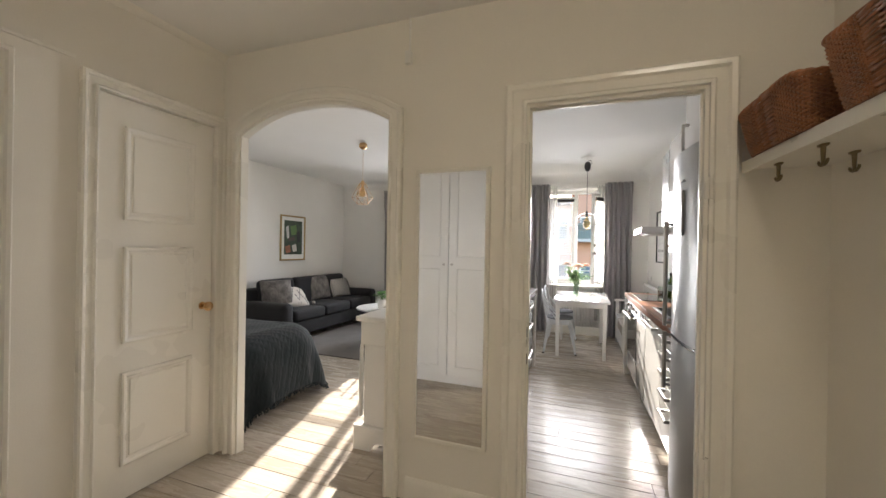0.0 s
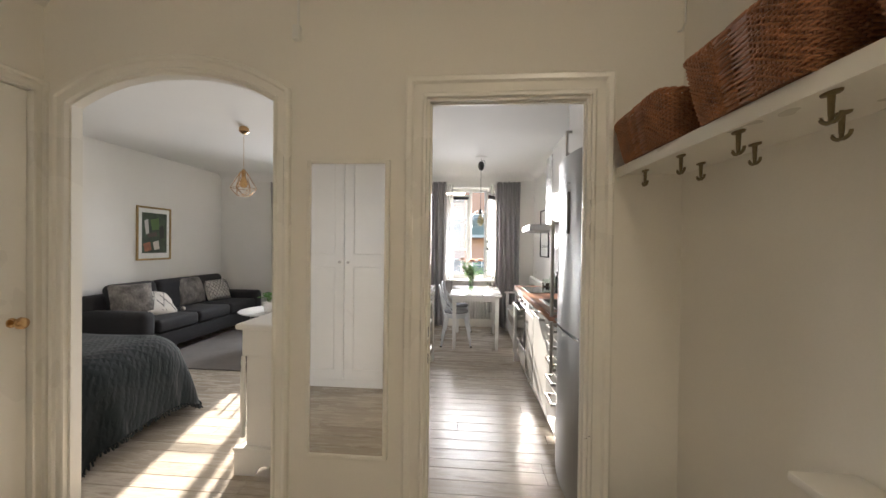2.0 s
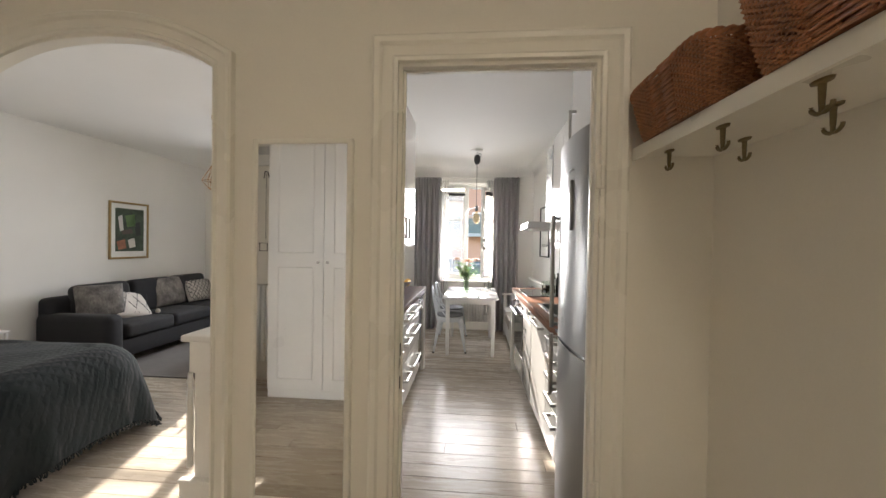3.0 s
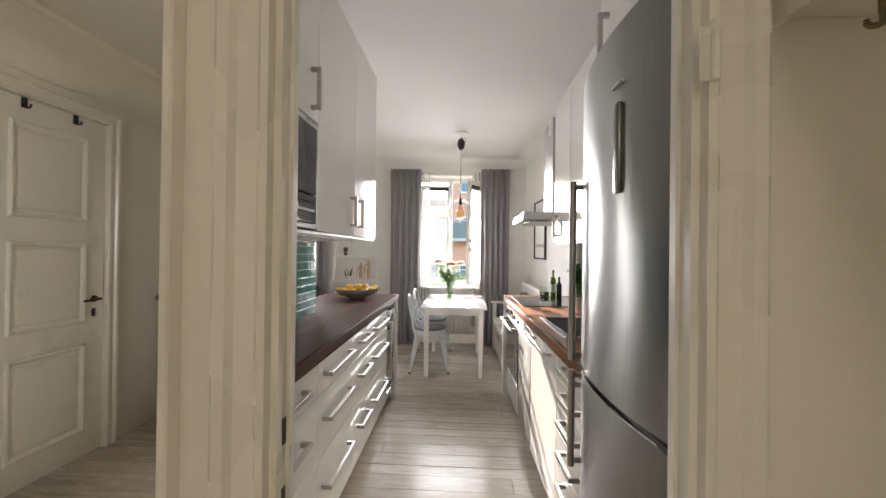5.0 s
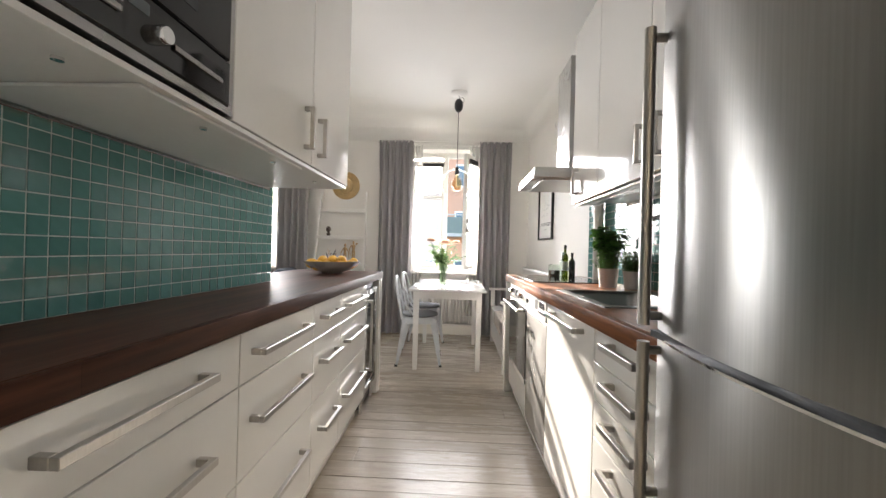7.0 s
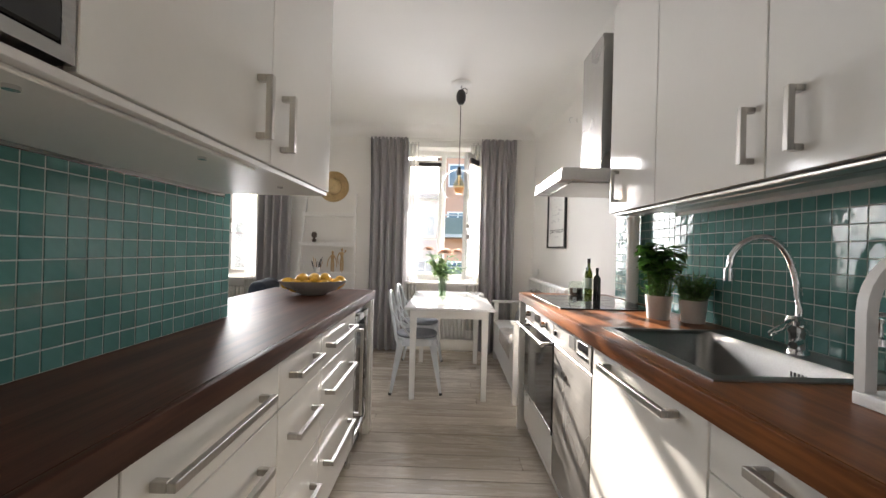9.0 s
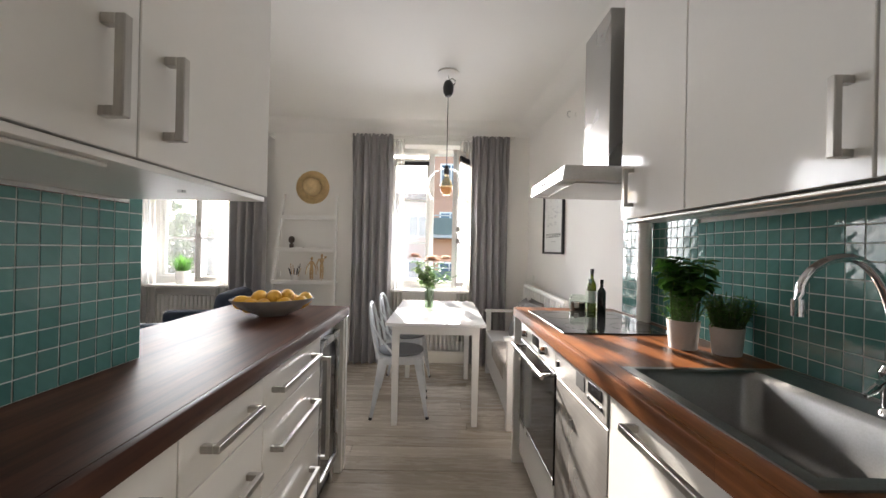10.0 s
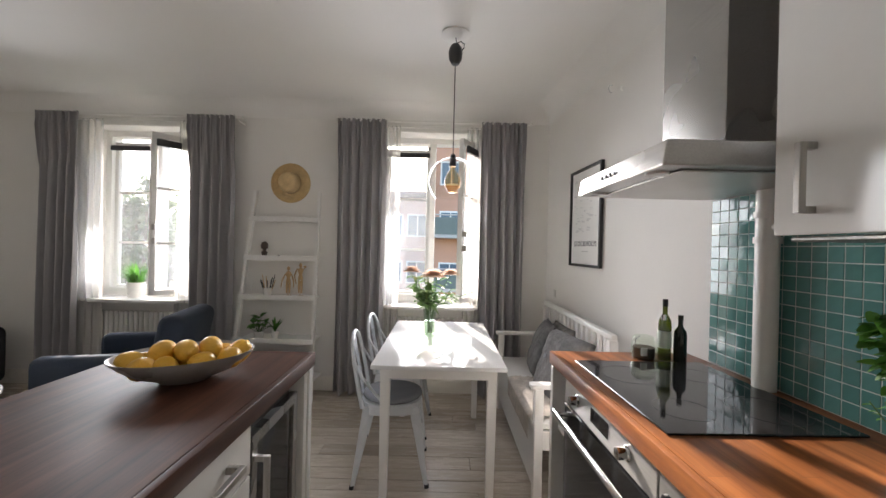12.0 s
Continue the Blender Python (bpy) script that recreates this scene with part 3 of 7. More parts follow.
# rebate strip inside the doorway
solid("trim_kitchen_stop", sweep(kd, ((0.014, -0.05), (0.014, -0.03), (0.022, -0.03), (0.022, -0.05)), on_y(HY0)), TRIM, "door stop strip", "door stop", kind="structure")
ar = [(-1.855, 0.0)] + ARC + [(-0.755, 0.0)]
ACAS = tuple((d * 0.80, h) for d, h in CASING)
solid("trim_arch", sweep(ar, ACAS, on_y(HY0)), TRIM, "cream painted moulded arch casing", "casing", kind="structure", smooth=28)
lining("trim_arch_lining", ar[::-1], "smooth cream arch lining")
solid("trim_kitchen_threshold", bx(0.0, 0.718, HY0, HY1, -0.01, 0.006, 0.003), BOARD, "worn wooden threshold", "threshold", kind="structure")


doorway = bpy.data.objects["trim_kitchen_doorway"]
for z in (1.58, 0.42):
    hg = part("hinge", bx(0.716, 0.732, HY0 - 0.034, HY0 - 0.028, z, z + 0.09, 0.001), TRIM, doorway, "painted steel hinge")
    part("knuckle", cyl((0.738, HY0 - 0.036, z), (0.738, HY0 - 0.036, z + 0.1), 0.007, seg=12), TRIM, hg, "painted knuckle")
for z in (0.80, 0.93):
    part("strike_plate", bx(-0.0025, 0.0, HY0 + 0.016, HY0 + 0.030, z, z + 0.05, 0.001), DARKM, doorway, "dark metal strike plate")


def panel_door(name, x, y0, y1, z1, panels, label, knob_y, lever=False, hooks=False):
    """A panelled leaf in the hall's west wall, closed."""
    d = solid(name, bx(x - 0.045, x - 0.006, y0 + 0.004, y1 - 0.004, 0.006, z1 - 0.004, 0.002), TRIM, label, "door", kind="structure", at=(x - 0.02, (y0 + y1) / 2, 0))
    for z0, z2 in panels:
        a, b = y0 + 0.125, y1 - 0.132
        rect = [(a, z0), (b, z0), (b, z2), (a, z2)]
        b1 = sweep(rect, ((0, 0), (0.002, 0.012), (0.009, 0.016), (0.017, 0.013), (0.024, 0.005), (0.032, 0.0)), on_x(x - 0.0065), True)
        part("panel_moulding", b1, TRIM, d)
        part("panel", bx(x - 0.012, x - 0.001, a + 0.042, b - 0.042, z0 + 0.042, z2 - 0.042, 0.004), TRIM, d)
    cas = [(y1, 0.0), (y1, z1), (y0, z1), (y0, 0.0)]
    prof = tuple((-dd * 0.72, h) for dd, h in CASING)
    solid("trim_" + name, sweep(cas, prof, on_x(x)), TRIM, "cream painted door casing", "casing", kind="structure")
    k = d
    if lever:
        part("lever_rose", cyl((x - 0.006, knob_y, 0.97), (x + 0.004, knob_y, 0.97), 0.02), BLACK, k)
        part("lever", tube([(x + 0.002, knob_y, 0.97), (x + 0.045, knob_y, 0.97), (x + 0.05, knob_y + 0.03, 0.97), (x + 0.05, knob_y + 0.11, 0.968)], 0.008), BLACK, k)
        part("keyhole_plate", bx(x - 0.006, x - 0.002, knob_y - 0.012, knob_y + 0.012, 0.86, 0.91, 0.001), BLACK, k)
        for yy in (y0 + 0.2, y1 - 0.2):
            h = thing("over_door_hook", (x, yy, z1 - 0.02), "dark steel hook over the door edge", "hook", "hooks over the hall door")
            part("strap", bx(x - 0.006, x - 0.002, yy - 0.015, yy + 0.015, z1 - 0.06, z1 - 0.004, 0.001), BLACK, h)
            part("peg", tube([(x - 0.002, yy, z1 - 0.055), (x + 0.03, yy, z1 - 0.06), (x + 0.035, yy, z1 - 0.04)], 0.005), BLACK, h)
    else:
        m = pose(x - 0.006, knob_y, 0.97, 0, 90, 0)
        part("knob_rose", lathe([(0, 0), (0.024, 0), (0.022, 0.006), (0.01, 0.009), (0, 0.009)], m=m), BRASS, k, "worn brass rose")
        part("knob", lathe([(0.009, 0.005), (0.009, 0.03), (0.02, 0.036), (0.029, 0.05), (0.027, 0.064), (0.014, 0.072), (0, 0.073)], m=m), BRASS, k, "worn brass door knob")


panel_door("door_1", -2.0, 1.22, 1.86, 2.115, ((0.186, 0.677), (0.828, 1.338), (1.477, 1.97)), "cream painted three-panel door, closed", 1.795)
panel_door("door_2", -2.0, 0.18, 0.85, 2.09, ((0.16, 0.70), (0.83, 1.32), (1.45, 1.96)), "cream painted three-panel door, closed", 0.25, True)

# ---- windows ----


def casement(name, parent, x0, x1, y, z0, z1, m, muntins):
    """One sash: stiles and rails, cross bars, panes; m places it."""
    fr = bmesh.new()
    sweep([(x0, z0), (x1, z0), (x1, z1), (x0, z1)], ((0, 0), (0, 0.044), (0.042, 0.044), (0.048, 0.03), (0.048, 0)), lambda u, v, h: m @ Vector((u, y - h, v)), True, fr)
    f = part(name, fr, WINPAINT, parent)
    edges = [z0 + 0.048] + [z0 + (z1 - z0) * k for k in muntins] + [z1 - 0.048]
    for z in edges[1:-1]:
        b = bx(x0 + 0.047, x1 - 0.047, y - 0.034, y - 0.010, z - 0.012, z + 0.012, 0.003)
        bmesh.ops.transform(b, matrix=m, verts=b.verts)
        part("glazing_bar", b, WINPAINT, f)
    for a, c in zip(edges, edges[1:]):
        b = bx(x0 + 0.046, x1 - 0.046, y - 0.022, y - 0.018, a + 0.008, c - 0.008)
        bmesh.ops.transform(b, matrix=m, verts=b.verts)
        p = part("pane", b, WPANE, f)
        p.visible_shadow = False
    return f


def window(name, x0, x1, swing, label):
    yf = WY + 0.20
    zt = ZH - 0.06
    w = thing(name, ((x0 + x1) / 2, WY, ZS), label, "window", kind="structure")
    prof = ((0, -0.10), (0, 0.02), (0.05, 0.02), (0.05, -0.10))
    fr = sweep([(x0, ZS), (x1, ZS), (x1, ZH), (x0, ZH)], prof, on_y(yf), True)
    xm = (x0 + x1) / 2
    bx(xm - 0.028, xm + 0.028, yf - 0.02, yf + 0.09, ZS + 0.05, ZH - 0.05, 0.004, bm=fr)
    # added rail that cuts off the lowest sun through the opening
    bx(x0 + 0.05, x1 - 0.05, yf - 0.03, yf + 0.02, ZS + 0.0505, ZS + 0.075, 0.004, bm=fr)
    part("window_frame", fr, WINPAINT, w)
    casement("sash", w, x0 + 0.04, xm - 0.012, yf + 0.065, ZS + 0.05, zt - 0.04, Matrix(), (0.32, 0.66))
    hx = x1 - 0.045
    m = Matrix.Translation((hx, yf - 0.02, 0)) @ Matrix.Rotation(radians(swing), 4, "Z") @ Matrix.Translation((-hx, -yf + 0.02, 0))
    s = casement("sash", w, xm + 0.012, hx, yf - 0.02, ZS + 0.05, zt - 0.04, m, (0.32, 0.66))
    c = bmesh.new()
    for zz in (1.30, 1.42):
        t = bmesh.new()
        bx(xm + 0.02, xm + 0.04, yf - 0.10, yf - 0.06, zz, zz + 0.05, 0.003, bm=t)
        merge(c, t, m)
    part("catch", c, HANDLE, s, "dark metal window catch")
    # folded blind at the head
    part("blind", bx(x0 + 0.06, xm - 0.03, yf - 0.055, yf - 0.03, zt - 0.13, zt - 0.085, 0.004), BLACK, w, "black roller blind, rolled up")
    part("blind", merge(bmesh.new(), bx(xm + 0.04, hx - 0.02, yf - 0.10, yf - 0.075, zt - 0.16, zt - 0.10, 0.004), m), BLACK, w, "black roller blind, rolled up")
    part("window_sill", bx(x0 + 0.003, x1 - 0.003, WY - 0.07, yf + 0.0, ZS - 0.028, ZS - 0.001, 0.006, 2), WINPAINT, w)
    # added lip that keeps a low sliver of sun off the floor
    part("sill_nosing", bx(x0 + 0.13, x1 - 0.10, WY - 0.135, WY - 0.0705, ZS - 0.026, ZS + 0.002, 0.006, 2), WINPAINT, w)
    part("reveal", bx(x0 - 0.06, x1 + 0.06, WY - 0.012, WY - 0.001, ZH + 0.002, ZH + 0.07, 0.004), WINPAINT, w)
    return w


window("window_1", W1[0], W1[1], 52, "white painted window, one sash swung open inward")
window("window_2", W2[0], W2[1], 60, "white painted window, one sash swung open inward")


def curtain(name, x0, x1, y, z0, z1, folds, material, label, group, amp=0.058, seed=0.0, flare=0.0):
    pleated = material is CURT
    n_pinch = folds * 2

    def fn(a, b):
        spread = 1 + flare * (1 - b)
        xc = (x0 + x1) / 2
        x = xc + (x0 + (x1 - x0) * a - xc) * spread
        ph = a * folds * 2 * math.pi + 0.5 * math.sin(3 * a + seed) + 0.35 * math.sin(2.2 * b + seed)
        k = amp * (0.62 + 0.38 * (1 - b)) * (0.8 + 0.35 * noise.noise(Vector((a * 4, b * 0.8, seed))))
        dy = k * math.sin(ph) + 0.18 * k * math.sin(2.3 * ph + 1.2 * b)
        if pleated:
            # the heading is pinched into narrow pleats that fan out below
            top = max(0.0, (b - 0.80) / 0.20) ** 0.8
            pin = 0.034 * (1 - abs(math.sin(math.pi * a * n_pinch)) ** 0.45) * (1.0 if b < 0.955 else 0.75)
            dy = dy * (1 - 0.75 * top) - top * pin * 1.6
            x += 0.004 * top * math.sin(2 * math.pi * a * n_pinch)
        return Vector((x + 0.008 * math.sin(2.5 * b + 5 * a + seed) * (1 - b), y + dy, z0 + (z1 - z0) * b + (0.006 * math.sin(2 * math.pi * a * n_pinch + seed) if pleated and b > 0.99 else 0)))
    t = thing(name, ((x0 + x1) / 2, y, z0), label, "curtain", group)
    part("panel", grid(int(folds * 32), 40, fn), material, t, smooth=180)
    return t


ROD = 2.42
for k, (a, b, c, d, s) in enumerate(((-0.70, -0.27, 0.56, 0.955, 0.0), (-3.34, -2.97, -2.02, -1.60, 2.0))):
    curtain("curtain", a, b, WY - 0.12, 0.02, ROD + 0.02, 5, CURT, "floor-length grey woven curtain with pleats", "grey curtains", seed=s)
    curtain("curtain", c, d, WY - 0.12, 0.02, ROD + 0.02, 5, CURT, "floor-length grey woven curtain with pleats", "grey curtains", seed=s + 5)
    curtain("sheer_curtain", b - (0.06 if k == 0 else 0.14), b + (0.11 if k == 0 else 0.15), WY - 0.06, 0.25 if k == 0 else 0.06, ROD - 0.01, 5, SHEER, "thin white sheer curtain", "sheer curtains", 0.018, s + 1, 0.15)
    curtain("sheer_curtain", c - 0.12, c + 0.10, WY - 0.06, 0.25, ROD - 0.01, 5, SHEER, "thin white sheer curtain", "sheer curtains", 0.018, s + 3, 0.1)
    r = thing("curtain_rod", ((a + d) / 2, WY - 0.1, ROD), "slim white curtain rod", "curtain rod", "curtain rods")
    part("rod", cyl((a - 0.03, WY - 0.115, ROD + 0.012), (d + 0.04, WY - 0.115, ROD + 0.012), 0.009, seg=12), WINPAINT, r)
    part("rod", cyl((a + 0.2, WY - 0.06, ROD - 0.02), (d - 0.2, WY - 0.06, ROD - 0.02), 0.006, seg=10), WINPAINT, r)
    for x in (a - 0.03, d + 0.035):
        part("finial", lathe([(0, 0), (0.012, 0.002), (0.016, 0.012), (0.01, 0.022), (0, 0.024)], seg=12, m=pose(x, WY - 0.115, ROD + 0.012, 0, 90, 0)), WINPAINT, r)
        part("bracket", bx(x + (0.02 if x < 0 and x == a - 0.03 else -0.03), x + (0.035 if x == a - 0.03 else -0.015), WY - 0.12, WY, ROD - 0.02, ROD + 0.003, 0.002), WINPAINT, r)


def radiator(x0, x1, z0, z1, y, name="radiator", label="white cast radiator under the window", n=None):
    r = thing(name, ((x0 + x1) / 2, y, z0), label, "radiator")
    n = n or int((x1 - x0) / 0.045)
    s = (x1 - x0) / n
    for k in range(n):
        b = bx(x0 + s * k + 0.006, x0 + s * (k + 1) - 0.006, y - 0.09, y, z0, z1, 0.014, 3)
        part("fin", b, RADW, r)
    part("pipe", cyl((x0, y - 0.045, z0 + 0.05), (x1, y - 0.045, z0 + 0.05), 0.016, seg=10), RADW, r)
    part("pipe", cyl((x0, y - 0.045, z1 - 0.05), (x1, y - 0.045, z1 - 0.05), 0.016, seg=10), RADW, r)
    for x in (x0 + s * 1.5, x1 - s * 1.5):
        part("foot", bx(x - 0.012, x + 0.012, y - 0.07, y - 0.02, 0.0, z0 + 0.02, 0.003), RADW, r)
    return r


radiator(-2.92, -2.06, 0.14, 0.68, WY + 0.07)
radiator(-0.30, 0.56, 0.14, 0.68, WY + 0.07)


# ---- kitchen: cabinets ----
def bar_handle(x, s, y0, y1, z0, z1, out=0.043, w=0.015):
    """A square bow handle on a front at x; it stands off towards s."""
    xo, xi = x + s * out, x + s * (out - w)
    lo, hi = min(xo, xi), max(xo, xi)
    b = bx(lo, hi, y0, y1, z0, z1, 0.0015)
    a0, a1 = min(x, xi), max(x, xi)
    if y1 - y0 > z1 - z0:
        for y in (y0, y1 - w):
            bx(a0, a1, y, y + w, z0, z1, 0.0012, bm=b)
    else:
        for z in (z0, z1 - w):
            bx(a0, a1, y0, y1, z, z + w, 0.0012, bm=b)
    return b


def base_unit(x_back, x_front, s, y0, y1, rows, label, group, handles, z_low=0.10, z_top=0.848):
    """A base cabinet: carcass, plinth, drawer fronts from the top down, each with its handle (y0, y1, z) or none."""
    t = thing("base_cabinet", ((x_back + x_front) / 2, (y0 + y1) / 2, 0), label, "cabinet", group)
    xc = x_front - s * 0.022
    part("body", bx(min(x_back, xc), max(x_back, xc), y0 + 0.001, y1 - 0.001, z_low, z_top), MATWHITE, t)
    xp = x_front - s * 0.055
    part("plinth", bx(min(xp, xp - s * 0.016), max(xp, xp - s * 0.016), y0, y1, 0.0, z_low - 0.002, 0.001), MATWHITE, t)
    for (za, zb), h in zip(rows, handles):
        f = part("drawer_front", bx(min(xc + s * 0.002, x_front), max(xc + s * 0.002, x_front), y0 + 0.002, y1 - 0.002, za + 0.002, zb - 0.002, 0.0015), LAQ, t)
        if h:
            part("handle", bar_handle(x_front, s, h[0], h[1], h[2] - 0.009, h[2] + 0.009), HANDLE, f, "satin nickel bow handle")
    return t


ROWS3 = ((0.704, 0.845), (0.447, 0.704), (0.12, 0.447))
XL = -0.268
for y0, y1, h0, h1 in ((2.03, 2.745, 2.245, 2.595), (2.745, 3.275, 2.80, 3.175), (3.275, 3.65, 3.345, 3.57), (3.65, 4.205, 3.705, 4.095)):
    base_unit(-0.60, XL, 1, y0, y1, ROWS3, "white glossy base cabinet with three drawers", "drawer cabinets along the kitchen aisle", [(h0, h1, z) for z in (0.783, 0.597, 0.315)])

# wine cooler at the end of the row
wc = thing("wine_cooler", (-0.45, 4.362, 0), "narrow steel-framed wine cooler with a dark glass door", "wine cooler")
part("body", bx(-0.60, XL - 0.03, 4.209, 4.547, 0.10, 0.848), BLACK, wc)
d = part("door", sweep([(4.212, 0.13), (4.544, 0.13), (4.544, 0.80), (4.212, 0.80)], ((0, -0.025), (0, 0), (0.032, 0), (0.034, -0.025)), on_x(XL), True), STEEL, wc, "brushed steel door frame")
part("glass_pane", bx(XL - 0.02, XL - 0.008, 4.243, 4.513, 0.16, 0.77), BLACKG, d, "dark tinted glass")
part("handle", bar_handle(XL, 1, 4.224, 4.238, 0.28, 0.74, 0.04), HANDLE, d, "steel bar handle")
part("foot", cyl((XL - 0.03, 4.232, 0), (XL - 0.03, 4.232, 0.10), 0.016, seg=14), CHROME, wc, "steel foot")
part("foot", cyl((XL - 0.03, 4.522, 0), (XL - 0.03, 4.522, 0.10), 0.016, seg=14), CHROME, wc, "steel foot")
part("grille", bx(XL - 0.05, XL - 0.035, 4.212, 4.542, 0.03, 0.12, 0.002), BLACK, wc)
ep = thing("end_panel", (-0.6, 4.64, 0), "white end panel of the peninsula", "panel")
part("panel", bx(-0.885, XL + 0.006, 4.60, 4.632, 0.0, 0.848, 0.002), MATWHITE, ep)
part("post", bx(XL - 0.035, XL + 0.012, 4.634, 4.672, 0.0, 0.848, 0.003), MATWHITE, ep)
bp = solid("back_panel", bx(-0.885, -0.866, 3.62, 4.598, 0.0, 0.848, 0.002), MATWHITE, "white back panel of the peninsula", "panel", at=(-0.87, 4.1, 0))

wt = thing("worktop_peninsula", (-0.4, 3.4, 0.86), "dark brown oiled wooden worktop", "worktop")
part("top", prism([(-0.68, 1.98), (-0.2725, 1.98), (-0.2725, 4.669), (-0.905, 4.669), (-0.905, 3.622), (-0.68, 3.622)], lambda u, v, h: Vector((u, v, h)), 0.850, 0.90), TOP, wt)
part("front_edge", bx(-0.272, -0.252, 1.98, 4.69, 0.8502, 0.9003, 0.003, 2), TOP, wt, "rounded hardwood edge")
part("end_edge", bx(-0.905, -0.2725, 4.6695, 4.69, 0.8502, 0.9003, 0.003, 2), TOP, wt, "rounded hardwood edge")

# wall cabinets, west
XU = -0.212


def wall_unit(xb, xf, s, y0, y1, z0, z1, label, group, doors):
    t = thing("wall_cabinet", ((xb + xf) / 2, (y0 + y1) / 2, z0), label, "cabinet", group)
    xc = xf - s * 0.021
    part("body", bx(min(xb, xc), max(xb, xc), y0 + 0.001, y1 - 0.001, z0 + 0.012, z1), MATWHITE, t)
    for ya, yb, za, zb, h in doors:
        f = part("door", bx(min(xc + s * 0.002, xf), max(xc + s * 0.002, xf), ya + 0.0015, yb - 0.0015, za + 0.0015, zb - 0.0015, 0.0015), LAQ, t)
        if h:
            part("handle", bar_handle(xf, s, h - 0.0075, h + 0.0075, za + (0.043 if za < 1.6 else 0.03), za + (0.187 if za < 1.6 else 0.18), 0.036), HANDLE, f, "satin nickel bow handle")
    return t


wall_unit(-0.60, XU, 1, 2.634, 3.11, 1.365, 2.35, "glossy white wall cabinet", "wall cabinets", [(2.634, 3.11, 1.365, 2.35, 3.045)])
wall_unit(-0.60, XU, 1, 3.11, 3.555, 1.365, 2.35, "glossy white wall cabinet", "wall cabinets", [(3.11, 3.555, 1.365, 2.35, 3.168)])
wall_unit(-0.60, XU, 1, 2.0, 2.634, 1.76, 2.35, "glossy white wall cabinet above the microwave", "wall cabinets", [(2.0, 2.634, 1.76, 2.35, 2.565)])
mw = thing("microwave_oven", (-0.4, 2.38, 1.365), "built-in black glass microwave with a steel frame", "microwave")
part("body", bx(-0.60, XU - 0.03, 2.031, 2.633, 1.378, 1.757), BLACK, mw)
part("frame", sweep([(2.032, 1.372), (2.632, 1.372), (2.632, 1.752), (2.032, 1.752)], ((0, -0.03), (0, 0.0), (0.016, 0.0), (0.016, -0.03)), on_x(XU), True), STEEL, mw, "brushed steel surround")
dr = part("door", bx(XU - 0.03, XU + 0.004, 2.05, 2.614, 1.492, 1.735, 0.003), BLACKG, mw, "black glass door")
part("viewing_window", bx(XU + 0.0042, XU + 0.0052, 2.08, 2.50, 1.535, 1.715), surface("microwave_window", (0.055, 0.058, 0.06), 0.12, 0, 0.05, 5, 60, 0, rvary=0.02), dr)
part("name_bar", bx(XU + 0.0042, XU + 0.005, 2.33, 2.40, 1.505, 1.513), GREYP, dr)
cp = part("control_panel", bx(XU - 0.03, XU + 0.004, 2.05, 2.614, 1.39, 1.488, 0.003), BLACKG, mw, "black glass control panel")
part("knob", merge(bmesh.new(), lathe([(0.016, 0), (0.0165, 0.015), (0.014, 0.02), (0, 0.02)], seg=20), pose(XU + 0.004, 2.405, 1.435, 0, 90, 0)), CHROME, cp, "steel control knob")
part("display", bx(XU + 0.0042, XU + 0.005, 2.345, 2.385, 1.455, 1.475), surface("dim_display", (0.12, 0.14, 0.15), 0.2, 0, 0.03, 5, 60, 0), cp)
for a, b in ((2.18, 2.33), (2.44, 2.58)):
    part("button_strip", bx(XU + 0.0042, XU + 0.010, a, b, 1.428, 1.438, 0.001), STEEL, cp, "steel button strip")
# recessed light panel under the wall cabinets
up = thing("extractor_fan", (-0.4, 2.8, 1.35), "flat built-in extractor fan with spotlights under the cabinets", "extractor fan")
part("panel", bx(-0.598, XU - 0.005, 1.98, 3.548, 1.352, 1.364, 0.001), MATWHITE, up)
part("hood_insert", bx(-0.56, XU - 0.02, 2.40, 3.08, 1.344, 1.351, 0.002), MATWHITE, up, "flat white extractor cover")
part("glass_edge", bx(-0.598, -0.575, 1.99, 3.54, 1.338, 1.3515, 0.002), CHROME, up, "thin steel light strip")
for y in (2.3, 2.62, 2.95, 3.3):
    part("spotlight", lathe([(0, 0), (0.008, 0), (0.008, 0.005), (0, 0.005)], (XU - 0.06, y, 1.339), 16), CHROME, up)

# ---- fridge ----
FRY0, FRY1 = 1.985, 2.575
FRSTEEL = brushed("brushed_fridge_steel", (0.30, 0.296, 0.285), rough=0.30, stretch=(1, 1, 0.02), aniso=0.85, uneven=0.15)
fr = thing("fridge_freezer", (1.0, 2.25, 0), "tall brushed steel fridge freezer with bar handles", "fridge")
part("body", bx(0.757, 1.295, FRY0, FRY1 - 0.002, 0.03, 1.86, 0.006), brushed("grey_fridge_side", (0.36, 0.36, 0.36), 0.4), fr)


def fridge_door(z0, z1):
    def fn(a):
        c = 2 * a - 1
        return 0.736 - 0.037 * (1 - abs(c) ** 2.0), FRY0 + (FRY1 - FRY0) * a
    n = 40
    pts = [fn(k / n) for k in range(n + 1)] + [(0.755, FRY1), (0.755, FRY0)]
    return prism(pts, lambda u, v, h: Vector((u, v, h)), z0, z1)


